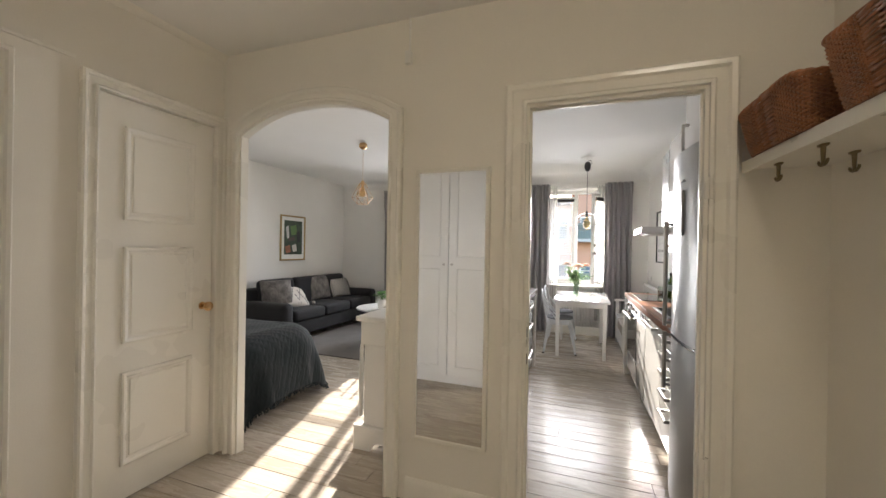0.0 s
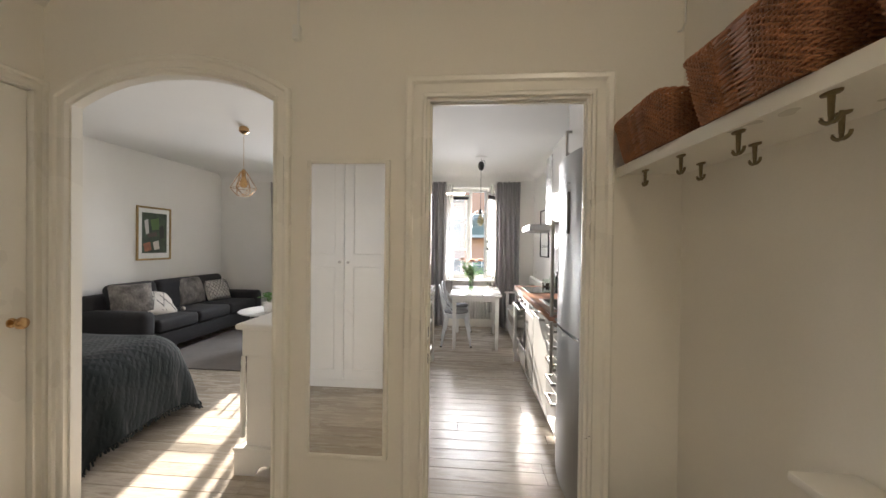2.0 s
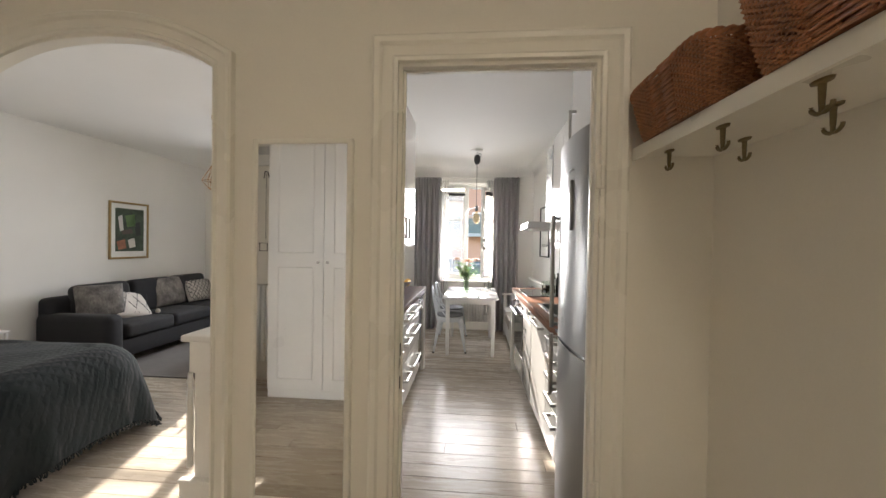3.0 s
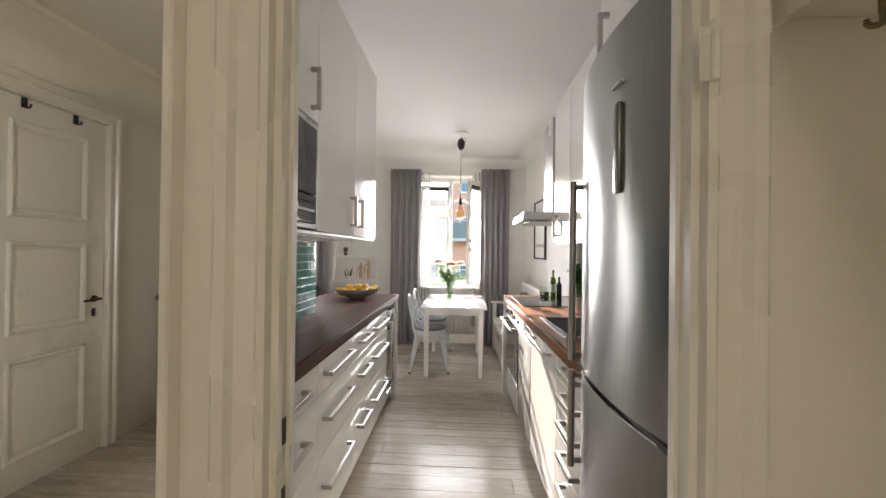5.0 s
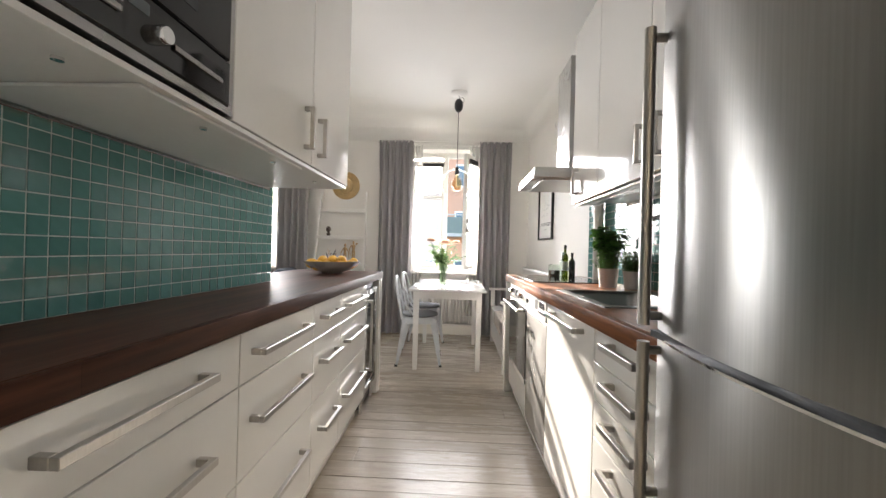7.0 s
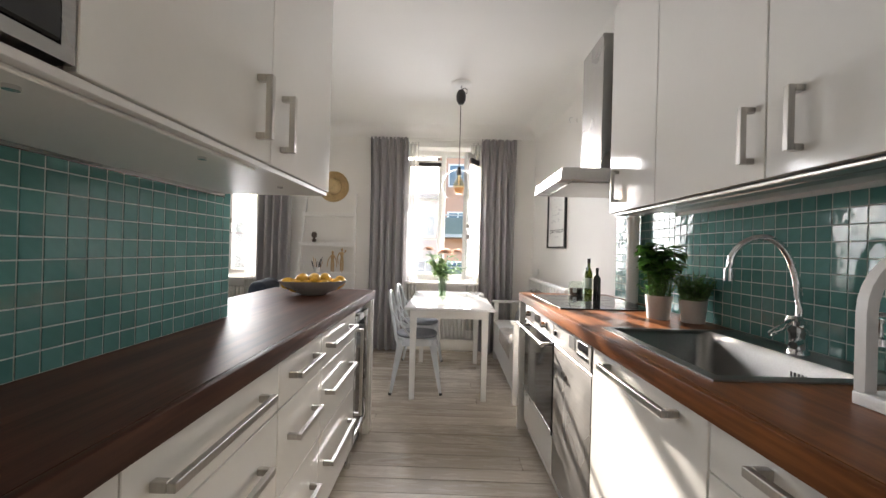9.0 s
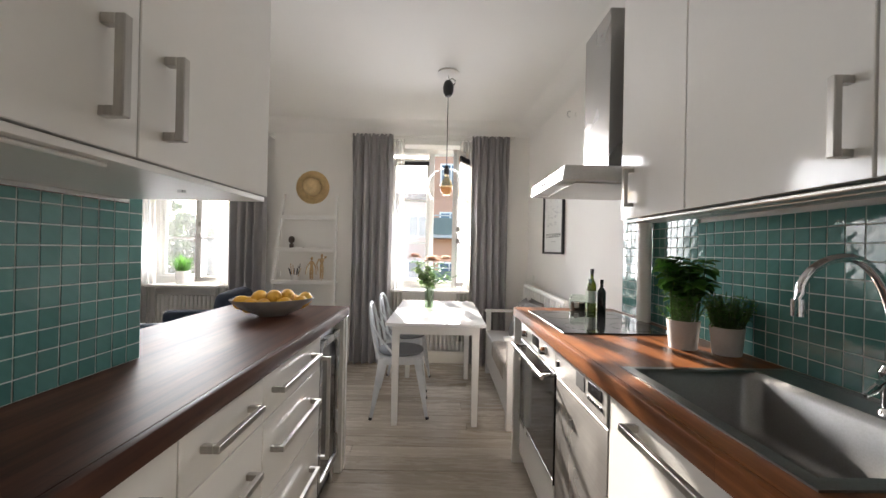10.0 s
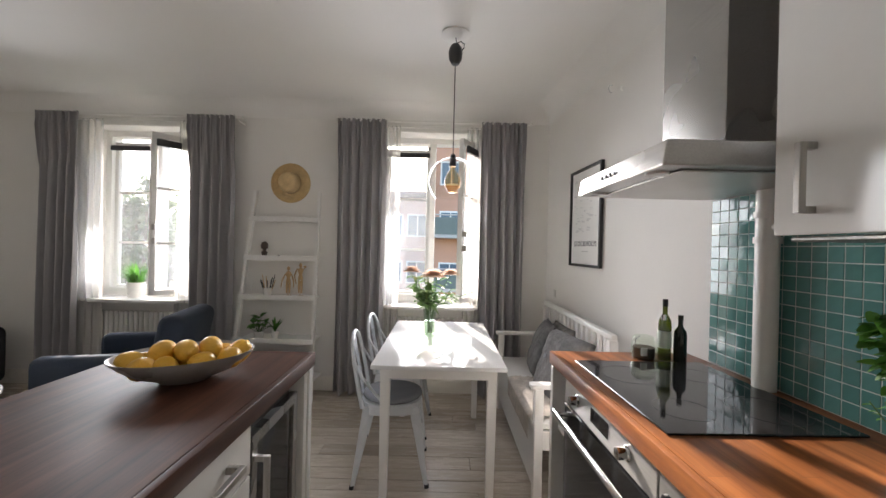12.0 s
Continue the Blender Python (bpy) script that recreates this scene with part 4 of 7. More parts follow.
ud = part("upper_door", fridge_door(0.927, 1.855), FRSTEEL, fr, "curved brushed steel door", 60)
ld = part("lower_door", fridge_door(0.06, 0.909), FRSTEEL, fr, "curved brushed steel door", 60)
part("gap_trim", bx(0.722, 0.756, FRY0, FRY1, 0.9115, 0.9245), BLACK, fr)
part("lower_lip", prism([(0.734 - 0.037 * (1 - abs(2 * k / 20 - 1) ** 2.0), FRY0 + (FRY1 - FRY0) * k / 20) for k in range(21)] + [(0.754, FRY1), (0.754, FRY0)], lambda u, v, h: Vector((u, v, h)), 0.9095, 0.914), CHROME, fr, "bright steel lip")
for z0, z1, dd in ((0.938, 1.535, ud), (0.585, 0.905, ld)):
    h = cyl((0.697, 2.553, z0), (0.697, 2.553, z1), 0.0115, seg=16)
    for z in (z0 + 0.018, z1 - 0.018):
        cyl((0.697, 2.553, z), (0.75, 2.553, z), 0.009, seg=12, bm=h)
    part("handle", h, HANDLE, dd, "round steel bar handle")
part("display_panel", bx(0.693, 0.706, 2.172, 2.204, 1.44, 1.66, 0.006, 2), surface("dark_steel_panel", (0.19, 0.19, 0.185), 0.35, 0.9, 0.05, 5, 60, 0), ud, "slim dark display strip")
part("name_bar", bx(0.694, 0.704, 2.16, 2.215, 1.70, 1.706), GREYP, ud)
part("plinth", bx(0.75, 0.78, FRY0, FRY1, 0.0, 0.055), BLACK, fr)
wall_unit(1.30, 0.79, -1, 1.985, 2.575, 1.89, 2.35, "white cabinet above the fridge", "wall cabinets", [(1.985, 2.575, 1.89, 2.35, 2.50)])

# ---- east row ----
XR = 0.715
base_unit(1.27, XR, -1, 2.60, 2.975, ((0.745, 0.846), (0.63, 0.745), (0.515, 0.63), (0.40, 0.515), (0.12, 0.40)), "white narrow cabinet with five drawers", "base cabinets on the sink side", [(2.645, 2.84, z) for z in (0.822, 0.714, 0.602, 0.476, 0.345)])
base_unit(1.27, XR, -1, 2.977, 3.565, ((0.12, 0.846),), "white sink cabinet with one tall front", "base cabinets on the sink side", [(3.07, 3.43, 0.815)], z_top=0.70)
dw = thing("dishwasher", (1.0, 3.8, 0), "slim dishwasher with a brushed steel front", "dishwasher")
part("body", bx(XR + 0.022, 1.27, 3.62, 4.025, 0.10, 0.848), DARKM, dw)
f = part("door", bx(XR, XR + 0.02, 3.570, 4.022, 0.12, 0.742, 0.003), STEEL, dw, "brushed steel door")
c = part("control_panel", bx(XR - 0.004, XR + 0.02, 3.570, 4.022, 0.746, 0.847, 0.003), STEELH, dw, "steel control strip")
part("grip_recess", bx(XR - 0.006, XR - 0.0045, 3.73, 3.80, 0.785, 0.835, 0.001), DARKM, c)
part("display", bx(XR - 0.006, XR - 0.0045, 3.60, 3.70, 0.80, 0.835, 0.001), BLACKG, c)
for k in range(6):
    part("button", bx(XR - 0.008, XR - 0.0045, 3.60 + 0.018 * k, 3.611 + 0.018 * k, 0.778, 0.79, 0.001), BLACK, c)
part("dial", merge(bmesh.new(), lathe([(0.012, 0), (0.011, 0.01), (0, 0.01)], seg=14), pose(XR - 0.004, 3.985, 0.80, 0, -90, 0)), BLACK, c)
part("plinth", bx(XR + 0.05, XR + 0.066, 3.57, 4.022, 0.0, 0.098), MATWHITE, dw)

ov = thing("oven", (1.0, 4.33, 0), "built-in steel oven with a black glass door", "oven")
part("body", bx(XR + 0.022, 1.27, 4.028, 4.628, 0.20, 0.848), DARKM, ov)
c = part("control_panel", bx(XR - 0.002, XR + 0.02, 4.03, 4.626, 0.755, 0.847, 0.003), STEELH, ov, "steel control panel")
part("display", bx(XR - 0.004, XR - 0.0025, 4.27, 4.39, 0.785, 0.83), BLACKG, c)
for y in (4.16, 4.50):
    part("knob", merge(bmesh.new(), lathe([(0.021, 0), (0.021, 0.004), (0.016, 0.008), (0.015, 0.03), (0, 0.031)], seg=18), pose(XR - 0.002, y, 0.805, 0, -90, 0)), CHROME, c, "steel knob")
od = part("door", bx(XR - 0.004, XR + 0.02, 4.03, 4.626, 0.30, 0.75, 0.003), BLACKG, ov, "black glass oven door")
part("door_trim", bx(XR - 0.006, XR - 0.0045, 4.03, 4.626, 0.30, 0.325), STEELH, od, "steel lower trim")
h = cyl((XR - 0.05, 4.05, 0.725), (XR - 0.05, 4.606, 0.725), 0.010, seg=14)
for y in (4.08, 4.576):
    cyl((XR - 0.05, y, 0.725), (XR - 0.004, y, 0.725), 0.008, seg=12, bm=h)
part("handle", h, CHROME, od, "polished steel bar handle")
part("lower_front", bx(XR, XR + 0.018, 4.03, 4.626, 0.12, 0.295, 0.002), LAQ, ov)
part("plinth", bx(XR + 0.05, XR + 0.066, 4.03, 4.72, 0.0, 0.118), MATWHITE, ov)
ep = thing("end_panel", (1.0, 4.74, 0), "white open end shelf of the kitchen row", "panel")
part("panel", bx(XR - 0.015, 1.29, 4.738, 4.765, 0.0, 0.848, 0.002), MATWHITE, ep)
part("shelf", bx(XR + 0.01, 1.29, 4.63, 4.736, 0.60, 0.615, 0.001), MATWHITE, ep)
part("shelf", bx(XR + 0.01, 1.29, 4.63, 4.736, 0.30, 0.315, 0.001), MATWHITE, ep)

# worktop with the sink cut out
SX0, SX1, SY0, SY1 = 0.79, 1.165, 3.065, 3.60
b = bx(0.7205, 1.29, 2.592, SY0, 0.85, 0.90)
bx(0.7205, 1.29, SY1, 4.79, 0.85, 0.90, bm=b)
bx(0.7205, SX0, SY0, SY1, 0.85, 0.90, bm=b)
bx(SX1, 1.29, SY0, SY1, 0.85, 0.90, bm=b)
bmesh.ops.remove_doubles(b, verts=b.verts, dist=0.0001)
wt = thing("worktop_east", (1.0, 3.7, 0.86), "reddish brown oiled wooden worktop", "worktop")
part("top", b, TOPR, wt)
part("front_edge", bx(0.70, 0.72, 2.592, 4.79, 0.8502, 0.9003, 0.003, 2), TOPR, wt, "rounded hardwood front edge")

sk = thing("sink", (0.98, 3.33, 0.90), "brushed steel inset sink bowl", "sink")
rim = sweep([(SX0, SY0), (SX1 + 0.08, SY0), (SX1 + 0.08, SY1), (SX0, SY1)], ((-0.018, 0), (-0.018, 0.004), (-0.006, 0.007), (0.008, 0.006), (0.014, 0.0), (0.0, 0.0)), lambda u, v, h: Vector((u, v, 0.90 + h)), True)
bx(SX1 - 0.02, SX1 + 0.07, SY0, SY1, 0.898, 0.9045, 0.001, bm=rim)
part("rim", rim, SINKM, sk)
q = bmesh.new()
loops = []
for ins, z in ((0.0, 0.903), (0.012, 0.885), (0.018, 0.76), (0.035, 0.735), (0.075, 0.728)):
    lp = []
    x0, x1, y0, y1 = SX0 + ins, SX1 - 0.02 - ins, SY0 + ins, SY1 - ins
    r = 0.05
    for cx, cy, a0 in ((x1 - r, y1 - r, 0), (x0 + r, y1 - r, 90), (x0 + r, y0 + r, 180), (x1 - r, y0 + r, 270)):
        for k in range(6):
            a = radians(a0 + 18 * k)
            lp.append(q.verts.new((cx + r * math.cos(a), cy + r * math.sin(a), z)))
    loops.append(lp)
for a, c in zip(loops, loops[1:]):
    for k in range(len(a)):
        q.faces.new((a[k], a[(k + 1) % len(a)], c[(k + 1) % len(a)], c[k]))
q.faces.new(loops[-1])
part("bowl", q, SINKM, sk, smooth=50)
part("drain", lathe([(0, 0.003), (0.03, 0.003), (0.04, 0.0), (0.04, -0.002)], (0.97, 3.33, 0.7285)), CHROME, sk)
for k in range(5):
    part("overflow_slot", bx(SX1 - 0.0385, SX1 - 0.037, 3.20 + 0.011 * k, 3.2045 + 0.011 * k, 0.845, 0.868), BLACK, sk)

fc = thing("mixer_tap", (1.19, 3.295, 0.905), "polished chrome kitchen mixer tap with a swan neck", "tap")
part("base", lathe([(0, 0), (0.027, 0), (0.025, 0.01), (0.021, 0.014), (0.021, 0.055), (0.025, 0.062), (0.024, 0.085), (0.016, 0.095), (0, 0.095)], (1.19, 3.295, 0.9045)), CHROME, fc)
neck = [(1.19, 3.295, 0.995)]
for k in range(0, 17):
    a = math.pi * k / 16 * 0.97
    neck.append((1.19 - 0.085 * (1 - math.cos(a)), 3.295 + 0.02 * (1 - math.cos(a)), (1.03 + 0.203 * math.sin(a)) if a < math.pi / 2 else (1.145 + 0.088 * math.sin(a))))
neck.append((neck[-1][0] - 0.001, neck[-1][1], neck[-1][2] - 0.02))
part("neck", tube(neck, 0.0098, 12), CHROME, fc, smooth=60)
part("nozzle", cyl((neck[-1][0], neck[-1][1], neck[-1][2] + 0.008), (neck[-1][0], neck[-1][1], neck[-1][2] - 0.03), 0.0145, seg=16), CHROME, fc)
part("handle", tube([(1.155, 3.27, 1.005), (1.12, 3.25, 1.003), (1.07, 3.235, 0.985), (1.05, 3.23, 0.974), (1.058, 3.235, 0.968), (1.10, 3.25, 0.976), (1.15, 3.275, 0.99)], 0.0045, 8, closed=True), CHROME, fc, "looped chrome lever")
part("side_knob", cyl((1.185, 3.285, 0.942), (1.145, 3.262, 0.936), 0.012, 0.010, 14), CHROME, fc)
part("valve_head", lathe([(0, 0), (0.018, 0.004), (0.022, 0.016), (0.015, 0.03), (0, 0.034)], (1.158, 3.275, 0.985), 16), CHROME, fc)

hb = thing("ceramic_hob", (0.98, 4.35, 0.90), "black glass ceramic hob set in the worktop", "hob")
part("glass_top", bx(0.752, 1.235, 4.06, 4.64, 0.9005, 0.906, 0.002), BLACKG, hb)
RING = surface("hob_ring_print", (0.035, 0.035, 0.036), 0.25, 0, 0.05, 5, 60, 0)
for x, y, r in ((0.88, 4.20, 0.075), (0.88, 4.48, 0.095), (1.11, 4.20, 0.095), (1.11, 4.48, 0.075)):
    part("cooking_ring", lathe([(r - 0.002, 0), (r, 0), (r, 0.0003), (r - 0.002, 0.0003), (r - 0.002, 0)], (x, y, 0.9062), 40), RING, hb)

# wall cabinets, east
XE = 0.982
wall_unit(1.30, XE, -1, 3.641, 4.043, 1.365, 2.35, "glossy white wall cabinet", "wall cabinets", [(3.641, 4.043, 1.365, 2.35, 3.95)])
wall_unit(1.30, XE, -1, 3.142, 3.639, 1.365, 2.35, "glossy white wall cabinet", "wall cabinets", [(3.142, 3.639, 1.365, 2.35, 3.18)])
wall_unit(1.30, XE, -1, 2.60, 3.140, 1.365, 2.35, "glossy white wall cabinet", "wall cabinets", [(2.60, 3.140, 1.365, 2.35, 3.045)])
ls_ = thing("under_cabinet_lamp", (1.1, 3.4, 1.35), "slim steel strip lamp under the cabinets, switched off", "lamp")
part("housing", bx(1.0, 1.045, 2.66, 4.02, 1.353, 1.364, 0.003), HANDLE, ls_)
part("diffuser", bx(1.048, 1.10, 2.70, 3.98, 1.352, 1.364, 0.002), STEELH, ls_)

hd = thing("extractor_hood", (1.03, 4.39, 1.53), "brushed steel chimney extractor hood", "extractor hood")
can = bmesh.new()
vs = [can.verts.new(p) for p in ((0.762, 4.10, 1.535), (0.762, 4.672, 1.535), (1.30, 4.672, 1.535), (1.30, 4.10, 1.535), (0.772, 4.10, 1.598), (0.772, 4.672, 1.598), (1.30, 4.672, 1.598), (1.30, 4.10, 1.598))]
for f in ((0, 1, 2, 3), (4, 5, 6, 7), (0, 1, 5, 4), (1, 2, 6, 5), (2, 3, 7, 6), (3, 0, 4, 7)):
    can.faces.new([vs[k] for k in f])
bmesh.ops.bevel(can, geom=can.edges[:], offset=0.003, segments=1, affect="EDGES")
part("canopy", can, STEELH, hd)
part("filter", bx(0.83, 1.24, 4.14, 4.64, 1.528, 1.5345, 0.002), HANDLE, hd, "grey metal grease filter")
for y in (4.20, 4.58):
    part("spotlight", lathe([(0, 0), (0.028, 0), (0.03, 0.006), (0, 0.006)], (0.805, y, 1.529), 20), PORC, hd)
for k in range(4):
    part("button", bx(0.7605, 0.765, 4.36 + 0.03 * k, 4.372 + 0.03 * k, 1.56, 1.572, 0.001), BLACK, hd)
ch = part("chimney", bx(1.01, 1.305, 4.235, 4.54, 1.599, 2.345, 0.002), STEEL, hd, "brushed steel chimney")
for k in range(5):
    part("vent_slot", bx(1.10 + 0.03 * k, 1.115 + 0.03 * k, 4.2335, 4.236, 2.24, 2.32), BLACK, ch)

pp = thing("heating_pipe", (1.27, 4.40, 0.9), "white painted pipe with a coupling", "pipe")
part("pipe", cyl((1.262, 4.385, 0.9005), (1.262, 4.385, 1.53), 0.032, seg=20), MATWHITE, pp)
for z in (1.36, 1.44):
    part("collar", cyl((1.262, 4.385, z), (1.262, 4.385, z + 0.02), 0.037, seg=20), MATWHITE, pp)
part("valve", cyl((1.262, 4.33, 1.41), (1.262, 4.385, 1.41), 0.014, seg=12), MATWHITE, pp)


# the two kitchen rows stand a little askew to the hall wall
def turn_row(names, pivot, degrees):
    spin = Matrix.Translation(pivot) @ Matrix.Rotation(radians(degrees), 4, "Z") @ Matrix.Translation(-Vector(pivot))
    for ob in names:
        ob.matrix_basis = spin @ ob.matrix_basis


ROW_KINDS = ("base_cabinet", "dishwasher", "oven", "end_panel", "worktop_east", "worktop_peninsula", "sink", "mixer_tap", "ceramic_hob", "wine_cooler", "back_panel")
row_things = [ob for ob in bpy.data.objects if ob.parent is None and ob.name.split(".")[0] in ROW_KINDS]
turn_row([ob for ob in row_things if ob.location.x < 0.2], (-0.26, 4.65, 0), 0.75)
turn_row([ob for ob in row_things if ob.location.x > 0.2], (0.70, 4.75, 0), 1.2)


# ---- kitchen: loose things ----
def leaf(bm, m, ln, w, cup=0.25):
    t = bmesh.new()
    n = 5
    rows = []
    for k in range(n + 1):
        a = k / n
        ww = w * math.sin(math.pi * min(0.98, 0.06 + a * 0.94)) ** 0.7
        z = -ln * 0.25 * a * a
        rows.append([t.verts.new((s * ww / 2, ln * a, z + cup * ww * abs(s))) for s in (-1, 0, 1)])
    for a, b in zip(rows, rows[1:]):
        for j in range(2):
            t.faces.new((a[j], a[j + 1], b[j + 1], b[j]))
    return merge(bm, t, m)


def rnd(a, b):
    return a + (b - a) * random.random()


def pot_plant(name, at, r, h, label, kind):
    random.seed(int(at[0] * 1000 + at[1] * 77))
    x, y, z = at
    t = thing(name, at, label, "plant")
    mat_ = STONEP if kind in ("basil", "thyme") else PORC
    part("pot", lathe([(0, 0), (r * 0.82, 0), (r, h), (r * 0.92, h), (r * 0.88, h - 0.015), (0, h - 0.015)], at, 28), mat_, t)
    part("soil", lathe([(0, h - 0.012), (r * 0.88, h - 0.013)], at), SOIL, t)
    st, lv = bmesh.new(), bmesh.new()
    if kind == "basil":
        for k in range(30):
            a, d = rnd(0, 6.28), rnd(0.01, r * 0.85)
            p0 = Vector((x + d * math.cos(a), y + d * math.sin(a), z + h - 0.015))
            hh = rnd(0.12, 0.235)
            p1 = p0 + Vector((math.cos(a) * d * 0.55, math.sin(a) * d * 0.55, hh))
            tube([p0, (p0 + p1) / 2 + Vector((0, 0, 0.01)), p1], 0.002, 5, st)
            for lev in range(4):
                f = 0.64 + 0.12 * lev
                for q in range(2 if lev < 2 else 3):
                    p = p0.lerp(p1, min(1, f))
                    m = Matrix.Translation(p) @ Euler((rnd(-0.4, 0.5), rnd(-0.3, 0.3), rnd(0, 6.28))).to_matrix().to_4x4()
                    sz = rnd(0.03, 0.05) * (1.15 if lev > 1 else 0.8)
                    leaf(lv, m, sz, sz * 0.8, 0.18)
    if kind in ("basil", "thyme"):
        for k in range(120 if kind == "thyme" else 60):
            a, d = rnd(0, 6.28), rnd(0, r * 0.85)
            p0 = Vector((x + d * math.cos(a), y + d * math.sin(a), z + h - 0.015))
            p1 = p0 + Vector((math.cos(a) * rnd(0, 0.05), math.sin(a) * rnd(0, 0.05), rnd(0.06, 0.13)))
            tube([p0, p1], 0.0011, 4, st)
            for q in range(7):
                m = Matrix.Translation(p0.lerp(p1, 0.3 + 0.1 * q)) @ Euler((rnd(-0.3, 0.9), 0, rnd(0, 6.28))).to_matrix().to_4x4()
                leaf(lv, m, rnd(0.012, 0.022), 0.007)
    if kind == "grass":
        for k in range(150):
            a, d = rnd(0, 6.28), rnd(0, r * 0.8)
            p0 = Vector((x + d * math.cos(a), y + d * math.sin(a), z + h - 0.015))
            m = Matrix.Translation(p0) @ Euler((radians(90) - rnd(-0.1, 0.75), 0, rnd(0, 6.28)), "XYZ").to_matrix().to_4x4()
            leaf(lv, m, rnd(0.12, 0.22), 0.008)
    elif kind == "aloe":
        for k in range(16):
            m = Matrix.Translation((x, y, z + h - 0.015)) @ Euler((radians(90) - rnd(0.0, 0.45), 0, rnd(0, 6.28)), "XYZ").to_matrix().to_4x4()
            leaf(lv, m, rnd(0.08, 0.15), 0.018)
    elif kind == "leafy":
        for k in range(24):
            a = rnd(0, 6.28)
            p0 = Vector((x, y, z + h - 0.015))
            p1 = p0 + Vector((math.cos(a) * rnd(0.0, 0.09), math.sin(a) * rnd(0.0, 0.09), rnd(0.04, 0.13)))
            tube([p0, p1], 0.0016, 4, st)
            m = Matrix.Translation(p1) @ Euler((rnd(-0.2, 0.6), 0, rnd(0, 6.28))).to_matrix().to_4x4()
            leaf(lv, m, rnd(0.05, 0.085), rnd(0.04, 0.06))
    if len(st.verts):
        part("stalk", st, STEM, t)
    else:
        st.free()
    part("foliage", lv, LEAF, t, smooth=180)
    return t


pot_plant("basil_plant", (1.135, 3.875, 0.90), 0.053, 0.10, "leafy green basil in a pale concrete pot", "basil")
pot_plant("thyme_plant", (1.236, 3.80, 0.90), 0.051, 0.092, "bushy thyme in a pale concrete pot", "thyme")


def bottle(at, r, h, mat_, cap, label, paper=None):
    t = thing("bottle", at, label, "bottle", "bottles by the hob")
    part("glass_body", lathe([(0, 0), (r, 0), (r, h * 0.58), (r * 0.9, h * 0.66), (r * 0.38, h * 0.76), (r * 0.36, h * 0.93), (0, h * 0.93)], at, 24), mat_, t)
    part("cap", lathe([(r * 0.42, h * 0.88), (r * 0.42, h), (0, h)], at, 16), cap, t)
    if paper:
        part("label", lathe([(r * 1.01, h * 0.2), (r * 1.01, h * 0.48)], at, 24), paper, t)


bottle((1.13, 4.70, 0.90), 0.024, 0.240, OILG, BLACK, "olive oil bottle with a black cap", PAPER)
bottle((1.105, 4.665, 0.90), 0.024, 0.185, VGLASS, CHROME, "clear oil bottle with a steel pourer")
bottle((1.175, 4.672, 0.90), 0.023, 0.182, DARKB, DARKB, "dark glass vinegar bottle with a cap")
jr = thing("storage_jar", (1.055, 4.715, 0.90), "small clip-top glass jar with dark contents", "jar")
part("glass_body", lathe([(0, 0), (0.043, 0), (0.046, 0.01), (0.046, 0.062), (0.038, 0.072)], (1.055, 4.715, 0.90)), VGLASS, jr)
part("contents", lathe([(0, 0.004), (0.041, 0.004), (0.041, 0.045), (0, 0.045)], (1.055, 4.715, 0.90)), BROWNP, jr, "dark coffee beans")
part("lid", lathe([(0.042, 0.072), (0.044, 0.08), (0.034, 0.09), (0, 0.09)], (1.055, 4.715, 0.90)), VGLASS, jr)
part("clip", tube([(1.01, 4.69, 0.95), (1.008, 4.688, 0.98), (1.03, 4.70, 0.992)], 0.002, 6), CHROME, jr)
part("label", bx(1.02, 1.045, 4.6675, 4.669, 0.92, 0.95), PAPER, jr)

# arched caddy beside the sink
cd = thing("dish_caddy", (1.14, 2.87, 0.90), "small white arched wooden caddy beside the sink", "dish rack")
part("tray", bx(1.0, 1.285, 2.80, 2.948, 0.9005, 0.926, 0.003, 2), MATWHITE, cd)
for y in (2.805, 2.925):
    arch = [(1.012, 0.927)] + [(1.1425 - 0.1305 * math.cos(math.pi * k / 16), 1.075 + 0.125 * math.sin(math.pi * k / 16)) for k in range(17)] + [(1.273, 0.927)]
    b = bmesh.new()
    rows_ = []
    for j, (u, v) in enumerate(arch):
        q0, q1 = Vector(arch[max(0, j - 1)]), Vector(arch[min(len(arch) - 1, j + 1)])
        d_ = (q1 - q0).normalized()
        nx_, nz_ = -d_.y * 0.011, d_.x * 0.011
        rows_.append([b.verts.new((u + nx_ * i_, yy, v + nz_ * i_)) for i_, yy in ((-1, y), (1, y), (1, y + 0.02), (-1, y + 0.02))])
    for r0, r1 in zip(rows_, rows_[1:]):
        for k in range(4):
            b.faces.new((r0[k], r0[(k + 1) % 4], r1[(k + 1) % 4], r1[k]))
    b.faces.new(rows_[0])
    b.faces.new(rows_[-1])
    part("arch", b, MATWHITE, cd)
for x in (1.03, 1.09, 1.15, 1.21, 1.255):
    part("rod", cyl((x, 2.815, 1.075), (x, 2.935, 1.075), 0.003, seg=8), CHROME, cd, "thin steel rod")
part("rod", cyl((1.012, 2.935, 1.07), (1.273, 2.935, 1.07), 0.003, seg=8), CHROME, cd, "thin steel rod")
mg = thing("mug", (1.075, 2.88, 1.078), "white mug lying on the caddy rods", "mug")
part("cup", merge(bmesh.new(), lathe([(0, 0), (0.030, 0), (0.034, 0.006), (0.036, 0.085), (0.033, 0.085), (0.031, 0.008), (0, 0.006)], seg=24), pose(1.075, 2.845, 1.115, -90, 0, 0)), PORC, mg)
# black disc painted in for the shade inside the mug
part("dark_inside", merge(bmesh.new(), lathe([(0, 0), (0.031, 0), (0.031, 0.002), (0, 0.002)], seg=20), pose(1.075, 2.855, 1.115, -90, 0, 0)), BLACK, mg)
